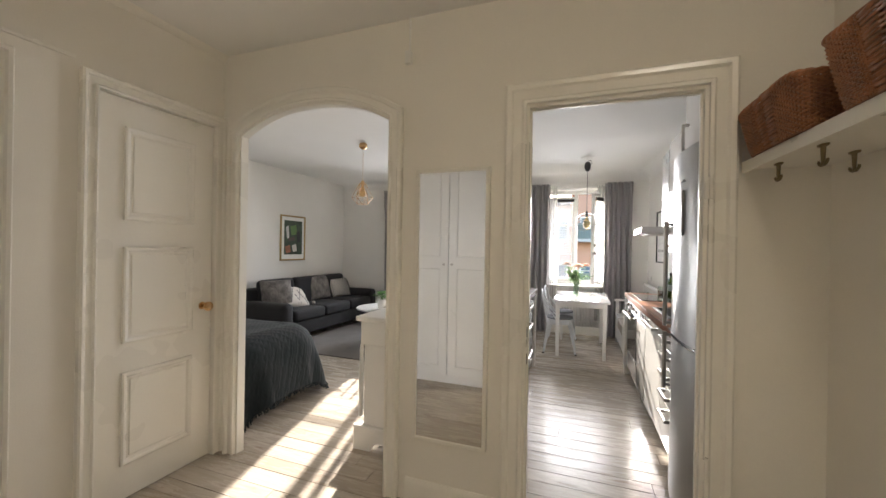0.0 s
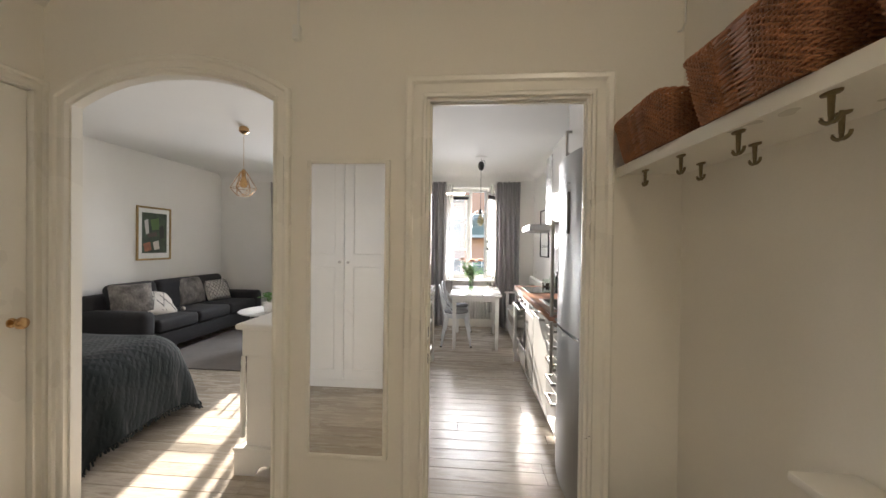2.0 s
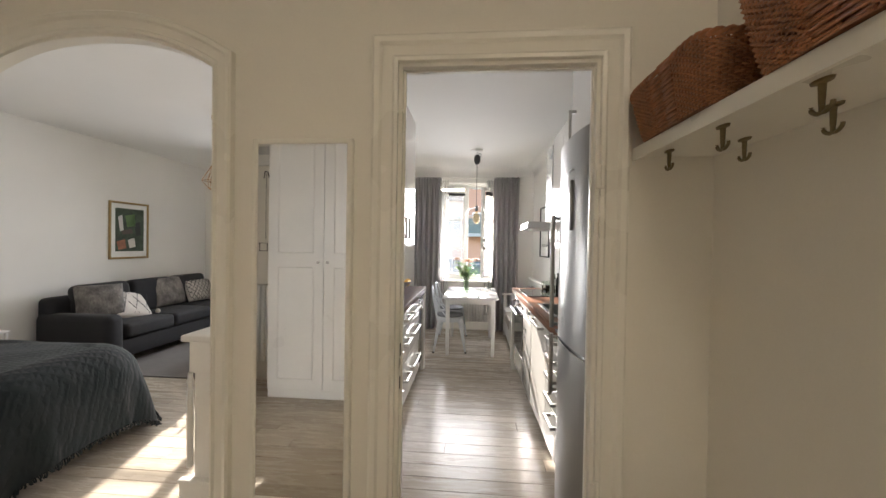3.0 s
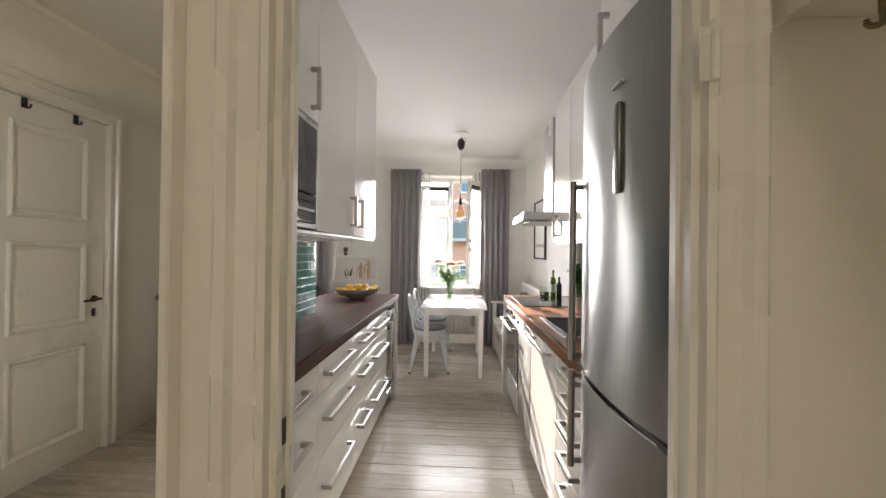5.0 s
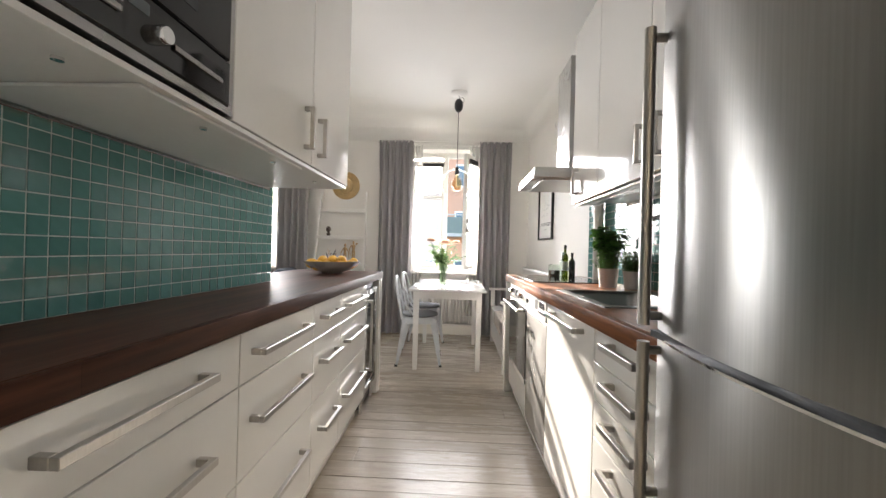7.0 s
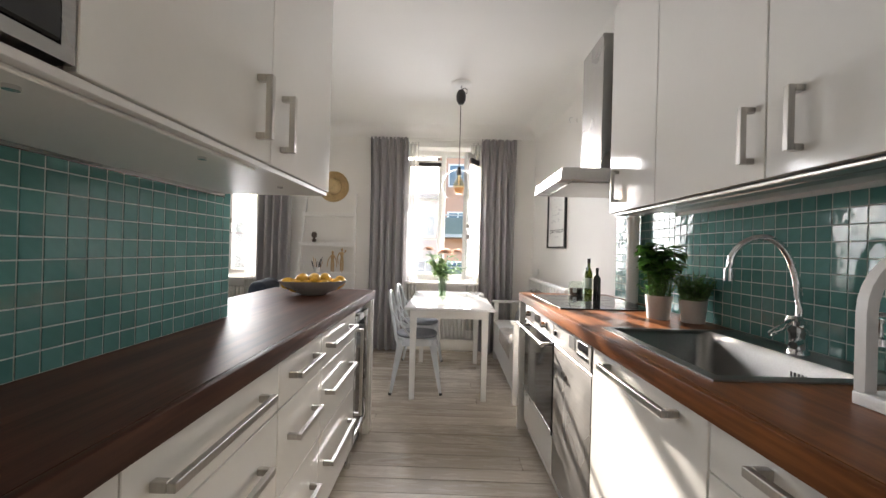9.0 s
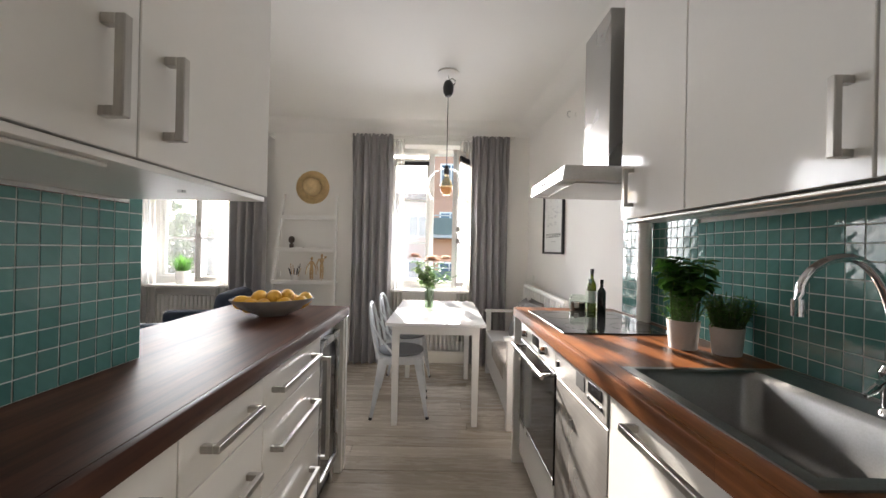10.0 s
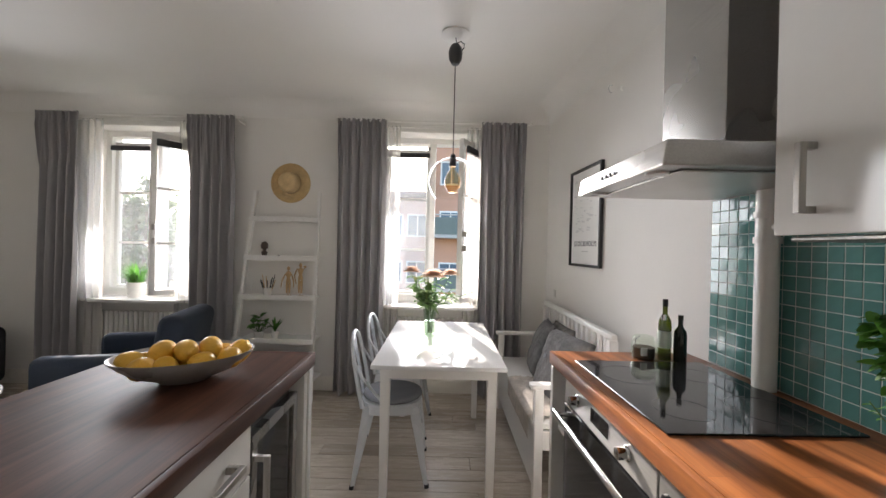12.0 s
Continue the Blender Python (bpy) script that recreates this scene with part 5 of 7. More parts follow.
sd = thing("soap_dispenser", (1.11, 3.0, 0.90), "clear glass soap bottle with a chrome pump", "soap dispenser")
part("glass_body", lathe([(0, 0), (0.029, 0), (0.03, 0.01), (0.03, 0.075), (0.014, 0.095), (0.014, 0.102)], (1.11, 3.0, 0.9005), 24), VGLASS, sd)
part("pump", lathe([(0.016, 0.10), (0.016, 0.115), (0.005, 0.118), (0.005, 0.145), (0.009, 0.147), (0.009, 0.155), (0, 0.156)], (1.11, 3.0, 0.90), 16), CHROME, sd, "chrome pump")
part("spout", cyl((1.11, 3.0, 1.05), (1.075, 3.01, 1.047), 0.004, seg=8), CHROME, sd)

# fruit bowl
BC, BA = Vector((-0.54, 4.355, 0.90)), radians(33)
bw = thing("fruit_bowl", BC, "wide oval grey stoneware bowl full of lemons", "bowl")


def oval(prof):
    q = lathe(prof, seg=44)
    bmesh.ops.transform(q, matrix=Matrix.Translation(BC) @ Matrix.Rotation(BA, 4, "Z") @ Matrix.Diagonal((0.96, 0.70, 1, 1)), verts=q.verts)
    return q


part("bowl", oval([(0, 0.0), (0.07, 0.0), (0.075, 0.006), (0.14, 0.030), (0.195, 0.075), (0.198, 0.082), (0.19, 0.08), (0.135, 0.038), (0.07, 0.014), (0, 0.012)]), BOWLM, bw, smooth=60)
lem = None
for k, (u, v, w) in enumerate(((-0.10, 0.03, 0.068), (-0.05, -0.045, 0.066), (0.0, 0.045, 0.068), (0.04, -0.04, 0.066), (0.10, 0.035, 0.07), (0.115, -0.03, 0.07), (-0.105, -0.03, 0.066), (-0.135, 0.01, 0.078), (0.145, 0.0, 0.08), (-0.06, 0.02, 0.098), (0.0, -0.01, 0.102), (0.065, 0.01, 0.10))):
    p = BC + Matrix.Rotation(BA, 3, "Z") @ Vector((u, v, w - 0.012))
    prof = [(0.0, -0.041), (0.005, -0.040), (0.009, -0.0365)] + [(0.0335 * math.sin(math.pi * j / 12) ** 0.72, -0.038 * math.cos(math.pi * j / 12)) for j in range(2, 11)] + [(0.009, 0.0365), (0.006, 0.041), (0.003, 0.043), (0, 0.0435)]
    if lem is None:
        lem = solid("lemon", lathe(prof, seg=16), LEMON, "ripe yellow lemon in the bowl", "lemon", "lemons in the bowl", smooth=80)
        lem.matrix_basis = Matrix.Translation(p) @ Euler((1.2, 0.3, 0.4)).to_matrix().to_4x4()
    else:
        copy_thing(lem, Matrix.Translation(p) @ Euler((1.2 + 0.5 * math.sin(k * 2.1), 0.4 * k, 0.7 * k)).to_matrix().to_4x4())

# ---- dining corner ----
TX0, TX1, TY0, TY1 = -0.105, 0.575, 5.07, 6.24
tb = thing("dining_table", (0.22, 5.64, 0), "white lacquered rectangular dining table", "table")
part("tabletop", bx(TX0, TX1, TY0, TY1, 0.712, 0.735, 0.004, 2), TABLE, tb)
part("apron", sweep([(TX0 + 0.05, TY0 + 0.09), (TX1 - 0.05, TY0 + 0.09), (TX1 - 0.05, TY1 - 0.06), (TX0 + 0.05, TY1 - 0.06)], ((0, 0), (0, -0.07), (0.018, -0.07), (0.018, 0)), lambda u, v, h: Vector((u, v, 0.711 + h)), True), MATWHITE, tb)
for x in (TX0 + 0.06, TX1 - 0.06):
    for y in (TY0 + 0.125, TY1 - 0.06):
        b = bmesh.new()
        vs = []
        for z, r in ((0.0, 0.019), (0.711, 0.026)):
            vs.append([b.verts.new((x + sx * r, y + sy * r, z)) for sx, sy in ((-1, -1), (1, -1), (1, 1), (-1, 1))])
        for k in range(4):
            b.faces.new((vs[0][k], vs[0][(k + 1) % 4], vs[1][(k + 1) % 4], vs[1][k]))
        b.faces.new(vs[0])
        b.faces.new(vs[1])
        part("leg", b, MATWHITE, tb)


def metal_chair():
    """Sheet-steel bistro chair facing +x, built about the origin."""
    t = thing("dining_chair", (0, 0, 0), "pale grey painted sheet-metal bistro chair", "chair", "chairs at the dining table")
    sp = [(0.17 * (1 if c > 0 else 1.05) * math.copysign(abs(c) ** 0.6, c), 0.175 * math.copysign(abs(s) ** 0.6, s)) for c, s in ((math.cos(2 * math.pi * k / 32), math.sin(2 * math.pi * k / 32)) for k in range(32))]
    b = prism(sp, lambda u, v, h: Vector((u, v, h)), 0.425, 0.445)
    bmesh.ops.bevel(b, geom=[e for e in b.edges if abs(e.verts[0].co.z - e.verts[1].co.z) < 1e-5], offset=0.006, segments=2, affect="EDGES")
    part("seat", b, CHAIRM, t)
    part("seat_skirt", prism([(u * 0.97, v * 0.97) for u, v in sp], lambda u, v, h: Vector((u, v, h)), 0.385, 0.427), CHAIRM, t)
    for sx in (-1, 1):
        for sy in (-1, 1):
            b = bmesh.new()
            rings = []
            for z, ox, oy, w in ((0.43, 0.135, 0.14, 0.042), (0.25, 0.165, 0.165, 0.030), (0.0, 0.205, 0.195, 0.014)):
                cx, cy = sx * ox, sy * oy
                rings.append([b.verts.new((cx + a * w, cy + c * w, z)) for a, c in ((-sx, -sy * 0.2), (-sx * 0.2, -sy), (sx * 0.5, sy * 0.1), (sx * 0.5, sy * 0.5), (sx * 0.1, sy * 0.5))])
            for r0, r1 in zip(rings, rings[1:]):
                for k in range(5):
                    b.faces.new((r0[k], r0[(k + 1) % 5], r1[(k + 1) % 5], r1[k]))
            b.faces.new(rings[0])
            b.faces.new(rings[-1])
            leg = part("leg", b, CHAIRM, t)
            part("foot", cyl((sx * 0.205, sy * 0.195, 0), (sx * 0.203, sy * 0.193, 0.018), 0.013, seg=10), BLACK, leg, "black rubber foot")
    hoop = []
    for k in range(25):
        a = math.pi * k / 24
        hoop.append((-0.16 - 0.075 * math.sin(a) ** 0.6, -0.17 * math.copysign(abs(math.cos(a)) ** 0.8, math.cos(a)) * (1 + 0.10 * math.sin(2 * a) ** 2), 0.43 + 0.385 * math.sin(a) ** 0.62))
    part("back_frame", tube(hoop, 0.0115, 10), CHAIRM, t, smooth=80)

    def fn(a, b_):
        w = 0.052 - 0.012 * b_
        return Vector((-0.165 - 0.068 * b_ - 0.012 * math.cos((a - 0.5) * 2.4), (2 * a - 1) * w, 0.44 + 0.365 * b_))
    g = grid(6, 8, fn)
    bmesh.ops.solidify(g, geom=g.faces[:], thickness=0.003)
    part("backrest", g, CHAIRM, t)
    for s in (-1, 1):
        part("side_strip", tube([(-0.215, s * 0.165, 0.69), (-0.16, s * 0.178, 0.60), (-0.07, s * 0.178, 0.49), (-0.03, s * 0.172, 0.44)], 0.008, 8), CHAIRM, t, smooth=80)
    return t


ch1 = metal_chair()
ch1.matrix_basis = pose(-0.035, 5.465, 0, 0, 0, 4)
copy_thing(ch1, pose(-0.045, 6.02, 0, 0, 0, -3))
pad = None
for x, y in ((-0.035, 5.465), (-0.045, 6.02)):
    if pad is None:
        pad = solid("seat_pad", lathe([(0, 0), (0.165, 0.0), (0.175, 0.01), (0.17, 0.024), (0.15, 0.028), (0, 0.024)], seg=32), PADC, "round grey felt seat pad on the chair", "seat pad", "seat pads on the chairs", smooth=60)
        pad.location = (x, y, 0.4455)
    else:
        copy_thing(pad, pose(x, y, 0.4455))

# slatted bench along the wall
SL = 0.112 / 1.78


def wallx(y):
    return 1.305 - SL * max(0, y - 4.9)


bn = thing("settle_bench", (0.95, 5.75, 0), "white painted wooden settle with a slatted back", "bench")
BY0, BY1, BXF, BXB = 5.12, 6.40, 0.735, 1.10
part("seat", bx(BXF - 0.01, BXB, BY0 + 0.03, BY1 - 0.03, 0.40, 0.43, 0.005, 2), MATWHITE, bn)
part("front_panel", bx(BXF, BXF + 0.02, BY0 + 0.045, BY1 - 0.045, 0.09, 0.398, 0.002), MATWHITE, bn)
for y in (BY0, BY1 - 0.045):
    part("leg", bx(BXF - 0.008, BXF + 0.037, y, y + 0.045, 0, 0.615, 0.003), MATWHITE, bn)
    part("leg", bx(BXB, BXB + 0.045, y, y + 0.045, 0, 0.87, 0.003), MATWHITE, bn)
    part("armrest", bx(BXF - 0.03, BXB + 0.0, y - 0.008, y + 0.053, 0.615, 0.64, 0.006, 2), MATWHITE, bn)
    part("side_rail", bx(BXF + 0.037, BXB, y + 0.01, y + 0.032, 0.30, 0.398, 0.002), MATWHITE, bn)
part("top_rail", bx(BXB + 0.004, BXB + 0.04, BY0 + 0.0, BY1, 0.87, 0.90, 0.006, 2), MATWHITE, bn)
part("lower_rail", bx(BXB + 0.008, BXB + 0.034, BY0 + 0.045, BY1 - 0.045, 0.50, 0.54, 0.003), MATWHITE, bn)
for k in range(14):
    y = BY0 + 0.08 + (BY1 - BY0 - 0.19) * k / 13
    part("slat", bx(BXB + 0.012, BXB + 0.030, y, y + 0.032, 0.54, 0.87, 0.002), MATWHITE, bn)


def pillow(name, m, w, h, t, material, label, cat="cushion", buttons=0, seed=0.0, group=""):
    p = thing(name, m.translation, label, cat, group)
    part("cover", cushion(w, h, t, m, seed=seed), material, p, smooth=180)
    if buttons:
        part("flap", cushion(w * 1.01, h * 0.52, t * 0.92, m @ Matrix.Translation((0, h * 0.25, t * 0.06)), seed=seed + 3), material, p, "folded knitted flap", smooth=180)
    for k in range(buttons):
        q = lathe([(0, 0.004), (0.010, 0.005), (0.017, 0.003), (0.017, 0), (0, 0)], seg=16)
        bmesh.ops.transform(q, matrix=m @ Matrix.Translation(((k - (buttons - 1) / 2) * w * 0.22, h * 0.07, t * 0.50)), verts=q.verts)
        part("button", q, PADC, p, "large grey button")
    return p


pillow("bench_cushion", pose(0.985, 5.52, 0.60, 68, 0, -78), 0.46, 0.42, 0.15, GREYC, "grey knitted cushion with big buttons on the bench", buttons=3, seed=1.0)
pillow("bench_cushion", pose(1.0, 6.04, 0.60, 70, 0, -98), 0.42, 0.40, 0.14, GREYC, "grey knitted cushion leaning on the bench back", seed=4.0)
pillow("bench_cushion", pose(1.06, 5.85, 0.62, 75, 0, -88), 0.40, 0.38, 0.11, FUR, "grey patterned cushion behind the others", seed=7.0)


def sheepskin():
    random.seed(5)
    t = thing("sheepskin", (0.83, 5.45, 0.43), "beige curly sheepskin laid over the bench seat", "sheepskin")

    def fn(a, b):
        y = 5.20 + 0.62 * b
        u = a * 0.42
        x = 1.02 - u
        z = 0.436
        if x < BXF - 0.012:
            z -= (BXF - 0.012 - x) * 1.0
            x = BXF - 0.022
        e = 0.03 * noise.noise(Vector((a * 6, b * 7, 1)))
        return Vector((x - 0.008 * abs(e) * 10, y + e * (0.5 - abs(a - 0.5)), z + 0.012 + 0.018 * abs(noise.noise(Vector((a * 16, b * 24, 3))))))
    part("fleece", grid(36, 50, fn), FLEECE, t, smooth=180)


sheepskin()

# vase and bouquet
VP = Vector((0.165, 5.74, 0.735))
vs_ = thing("flower_vase", VP, "clear glass vase with water on the table", "vase")
part("glass_body", lathe([(0, 0.0), (0.040, 0.0), (0.042, 0.006), (0.036, 0.05), (0.040, 0.13), (0.046, 0.18), (0.0445, 0.18), (0.0385, 0.13), (0.0345, 0.05), (0.038, 0.01), (0, 0.008)], VP, 28), VGLASS, vs_, smooth=60)
part("water", lathe([(0, 0.009), (0.0375, 0.010), (0.034, 0.05), (0.0365, 0.10), (0, 0.10)], VP, 24), VGLASS, vs_, "clear water", smooth=60)
random.seed(11)
bq = thing("bouquet", VP + Vector((0, 0, 0.01)), "bouquet of peach chrysanthemums with green leaves", "flowers")
st, lv, tips = bmesh.new(), bmesh.new(), []
for k in range(24):
    a = rnd(0, 6.28)
    r = rnd(0.03, 0.16)
    p0 = VP + Vector((rnd(-0.02, 0.02), rnd(-0.02, 0.02), 0.012))
    p1 = VP + Vector((0.025 * math.cos(a), 0.025 * math.sin(a), 0.17))
    p2 = VP + Vector((r * math.cos(a), r * math.sin(a), rnd(0.25, 0.43)))
    tube([p0, p1, p1.lerp(p2, 0.5) + Vector((0, 0, 0.015)), p2], 0.0024, 5, st)
    tips.append(p2)
    for j in range(8):
        p = p1.lerp(p2, 0.2 + 0.1 * j)
        m = Matrix.Translation(p) @ Euler((rnd(-0.5, 0.7), rnd(-0.4, 0.4), rnd(0, 6.28))).to_matrix().to_4x4()
        leaf(lv, m, rnd(0.045, 0.08), rnd(0.02, 0.036))
p0, p1 = VP + Vector((0.02, -0.01, 0.17)), VP + Vector((0.31, -0.05, 0.30))
tube([p0, p0.lerp(p1, 0.5) + Vector((0, 0, 0.03)), p1], 0.0016, 5, st)
for j in range(9):
    m = Matrix.Translation(p0.lerp(p1, 0.45 + 0.062 * j) + Vector((0, 0, 0.012))) @ Euler((rnd(-0.3, 0.6), 0, rnd(0, 6.28))).to_matrix().to_4x4()
    leaf(lv, m, 0.03, 0.02)
part("stalk", st, STEM, bq)
part("foliage", lv, LEAFB, bq, smooth=180)
for cx, cy, cz, r in ((-0.125, -0.06, 0.43, 0.062), (0.02, -0.10, 0.405, 0.082), (0.13, -0.03, 0.415, 0.062)):
    b = bmesh.new()
    c0 = VP + Vector((cx, cy, cz))
    for ring in range(5):
        n = 7 + 4 * ring
        for k in range(n):
            a = 2 * math.pi * (k + 0.5 * (ring % 2)) / n + ring
            m = Matrix.Translation(c0) @ Euler((radians(78 - 17 * ring), 0, a), "XYZ").to_matrix().to_4x4()
            leaf(b, m, r * (0.62 + 0.1 * ring), r * 0.32, 0.35)
    part("flower_head", b, PETAL, bq, smooth=180)

# pendant over the table
PX, PY = 0.288, 5.47
pd = thing("pendant_lamp", (PX, PY, 1.58), "clear glass globe pendant with an amber filament bulb", "pendant lamp")
part("ceiling_plate", lathe([(0, 0), (0.085, 0), (0.09, -0.008), (0.06, -0.016), (0.02, -0.02), (0, -0.02)], (PX, PY, CZ), 32), CEIL, pd)
part("ceiling_cup", lathe([(0, 0), (0.022, 0), (0.036, -0.02), (0.042, -0.05), (0.038, -0.09), (0.022, -0.118), (0.008, -0.124), (0, -0.124)], (PX, PY, 2.54), 24), BLACK, pd, "black cable cup")
part("cord_loop", tube([(PX + 0.03, PY, 2.50), (PX + 0.05, PY, 2.52), (PX + 0.052, PY, 2.545), (PX + 0.03, PY, 2.56), (PX + 0.005, PY, 2.55), (PX, PY, 2.582)], 0.0035, 6), BLACK, pd)
part("cord", cyl((PX, PY, 2.42), (PX, PY, 1.875), 0.0032, seg=8), BLACK, pd)
part("socket", lathe([(0, 0), (0.012, -0.002), (0.018, -0.02), (0.021, -0.075), (0, -0.075)], (PX, PY, 1.885), 20), BLACK, pd, "black socket")
gp = []
for k in range(19):
    a = radians(7 + 128 * k / 18)
    gp.append((0.142 * math.sin(a), 1.722 + 0.142 * math.cos(a)))
gl = part("globe", lathe(gp, (PX, PY, 0), 40), GLOBE, pd, "clear glass globe open below", smooth=180)
gl.visible_shadow = False
bb = part("bulb", lathe([(0.013, 1.815), (0.016, 1.79), (0.04, 1.755), (0.05, 1.72), (0.042, 1.685), (0.02, 1.653), (0, 1.664)], (PX, PY, 0), 28), AMBER, pd, "amber globe bulb, unlit", smooth=180)
bb.visible_shadow = False
part("filament", tube([(PX + 0.012 * math.cos(a * 1.3), PY + 0.012 * math.sin(a * 1.3), 1.80 - 0.006 * a) for a in range(16)], 0.0012, 5), BRASS, pd)

wh = solid("wall_hook", tube([(1.255, 5.52, 2.345), (1.235, 5.518, 2.34), (1.228, 5.515, 2.32), (1.235, 5.512, 2.298), (1.25, 5.51, 2.295)], 0.003, 6), GREYP, "small steel hook high on the wall", "hook", at=(1.25, 5.52, 2.32))

# poster
pf = thing("poster", (1.25, 5.88, 1.2), "city poster in a slim black frame", "poster")
py0, py1, pz0, pz1 = 5.625, 6.115, 1.215, 1.915


def on_wall(off):
    return lambda u, v, h: Vector((wallx(u) + 0.005 - off - h, u, v))


part("frame", sweep([(py0, pz0), (py1, pz0), (py1, pz1), (py0, pz1)], ((0, 0), (0, 0.022), (0.016, 0.022), (0.018, 0.0)), on_wall(0.002), True), BLACK, pf)
part("print", prism([(py0 + 0.01, pz0 + 0.01), (py1 - 0.01, pz0 + 0.01), (py1 - 0.01, pz1 - 0.01), (py0 + 0.01, pz1 - 0.01)], on_wall(0.002), 0.004, 0.008), PAPER, pf, "white paper with grey map")
random.seed(3)
b = bmesh.new()
for k in range(60):
    u, v = rnd(py0 + 0.06, py1 - 0.06), rnd(pz0 + 0.24, pz1 - 0.08)
    w, h = rnd(0.01, 0.06), rnd(0.004, 0.02)
    prism([(u, v), (min(u + w, py1 - 0.04), v + h * 0.3), (min(u + w, py1 - 0.04), v + h), (u, v + h * 0.6)], on_wall(0.002), 0.0082, 0.0088, b)
part("map_print", b, surface("pale_grey_print", (0.66, 0.66, 0.66), 0.7, 0, 0.05, 8, 100, 0), pf)["kind"] = "stuff"


def lettering(text, size, m, material, parent, depth=0.0004, spacing=1.0):
    cu = bpy.data.curves.new("lettering", "FONT")
    cu.body, cu.size, cu.extrude, cu.align_x, cu.space_character = text, size, depth, "CENTER", spacing
    tmp = bpy.data.objects.new("tmp", cu)
    scene.collection.objects.link(tmp)
    me = bpy.data.meshes.new_from_object(tmp.evaluated_get(bpy.context.evaluated_depsgraph_get()))
    bpy.data.objects.remove(tmp)
    b = bmesh.new()
    b.from_mesh(me)
    bpy.data.meshes.remove(me)
    bmesh.ops.transform(b, matrix=m, verts=b.verts)
    return part("lettering", b, material, parent, smooth=None)


yc = (py0 + py1) / 2
ang = math.degrees(math.atan(SL))
lettering("STOCKHOLM", 0.05, pose(wallx(yc) + 0.005 - 0.0115, yc, pz0 + 0.145, 90, 0, -90 + ang), INK, pf, spacing=1.25)
part("text_bar", prism([(yc - 0.05, pz0 + 0.105), (yc + 0.05, pz0 + 0.105), (yc + 0.05, pz0 + 0.111), (yc - 0.05, pz0 + 0.111)], on_wall(0.002), 0.0082, 0.0088), GREYP, pf)
hk = solid("wall_hook", tube([(1.27, 5.42, 2.30), (1.262, 5.42, 2.298), (1.258, 5.42, 2.285), (1.262, 5.42, 2.272), (1.27, 5.42, 2.27)], 0.004, 8), WBOX, "small white hook high on the wall", "hook", at=(1.26, 5.42, 2.28))
for x, z in ((1.245, 0.93), (-1.52, 0.90)):
    if x > 0:
        so = thing("wall_socket", (wallx(6.45), 6.45, z), "small white wall socket", "socket", "wall sockets")
        part("plate", bx(wallx(6.45) - 0.006, wallx(6.45) + 0.004, 6.42, 6.48, z, z + 0.06, 0.002), WBOX, so)
        part("insert", bx(wallx(6.45) - 0.008, wallx(6.45) - 0.005, 6.43, 6.47, z + 0.01, z + 0.05, 0.002), WBOX, so)
    else:
        so = thing("wall_socket", (x, WY, z), "small white wall socket", "socket", "wall sockets")
        part("plate", bx(x - 0.03, x + 0.03, WY - 0.01, WY, z, z + 0.06, 0.002), WBOX, so)
        part("insert", bx(x - 0.02, x + 0.02, WY - 0.013, WY - 0.009, z + 0.01, z + 0.05, 0.002), WBOX, so)

# ---- ladder shelf and hat ----
lx0, lx1 = -1.455, -0.885
sh = thing("ladder_shelf", (-1.15, 6.5, 0), "white leaning ladder shelf with small ornaments", "shelf")


def rail_y(z):
    return WY - 0.03 - 0.30 * (1 - z / 1.80)


for s, x in ((-1, lx0), (1, lx1)):
    b = bmesh.new()
    vs = []
    for z in (0.0, 1.80):
        k = 0.06 * (1 - z / 1.8) * s
        y = rail_y(z)
        vs.append([b.verts.new((x + k + a * 0.011, y + c * 0.022, z)) for a, c in ((-1, -1), (1, -1), (1, 1), (-1, 1))])
    for k in range(4):
        b.faces.new((vs[0][k], vs[0][(k + 1) % 4], vs[1][(k + 1) % 4], vs[1][k]))
    b.faces.new(vs[0])
    b.faces.new(vs[1])
    part("rail", b, MATWHITE, sh)
SHZ = (1.545, 1.20, 0.865, 0.505, 0.16)
for z in SHZ:
    k = 0.06 * (1 - z / 1.8)
    yf = rail_y(z) - 0.03
    part("shelf", bx(lx0 - k + 0.012, lx1 + k - 0.012, yf, WY - 0.004, z - 0.016, z, 0.002), MATWHITE, sh)
    part("shelf_lip", bx(lx0 - k - 0.014, lx1 + k + 0.014, yf - 0.012, yf - 0.001, z - 0.02, z + 0.022, 0.002), MATWHITE, sh)
bu = solid("bust", lathe([(0, 0), (0.030, 0), (0.030, 0.012), (0.020, 0.02), (0.022, 0.035), (0.026, 0.05), (0.014, 0.062), (0.013, 0.07), (0.028, 0.085), (0.032, 0.105), (0.026, 0.13), (0.012, 0.142), (0, 0.144)], (-1.335, 6.57, 1.20), 20), BROWNP, "small dark clay bust on the shelf", "bust", at=(-1.335, 6.57, 1.20))
bd = thing("bird_figurine", (-1.21, 6.57, 1.20), "small dark bird figurine on the shelf", "figurine")
part("body", merge(bmesh.new(), lathe([(0, -0.03), (0.006, -0.026), (0.013, 0), (0.010, 0.014), (0, 0.02)], seg=12), pose(-1.21, 6.57, 1.213, 0, 75, 0)), BROWNP, bd)
part("tail", bx(-1.25, -1.225, 6.566, 6.574, 1.208, 1.212, 0.001), BROWNP, bd)
cupb = thing("pen_cup", (-1.28, 6.53, 0.865), "glass cup full of dark pens and brushes", "cup")
part("cup", lathe([(0, 0), (0.034, 0), (0.038, 0.075), (0.035, 0.075), (0.032, 0.005), (0, 0.005)], (-1.28, 6.53, 0.865), 20), PORC, cupb)
random.seed(8)
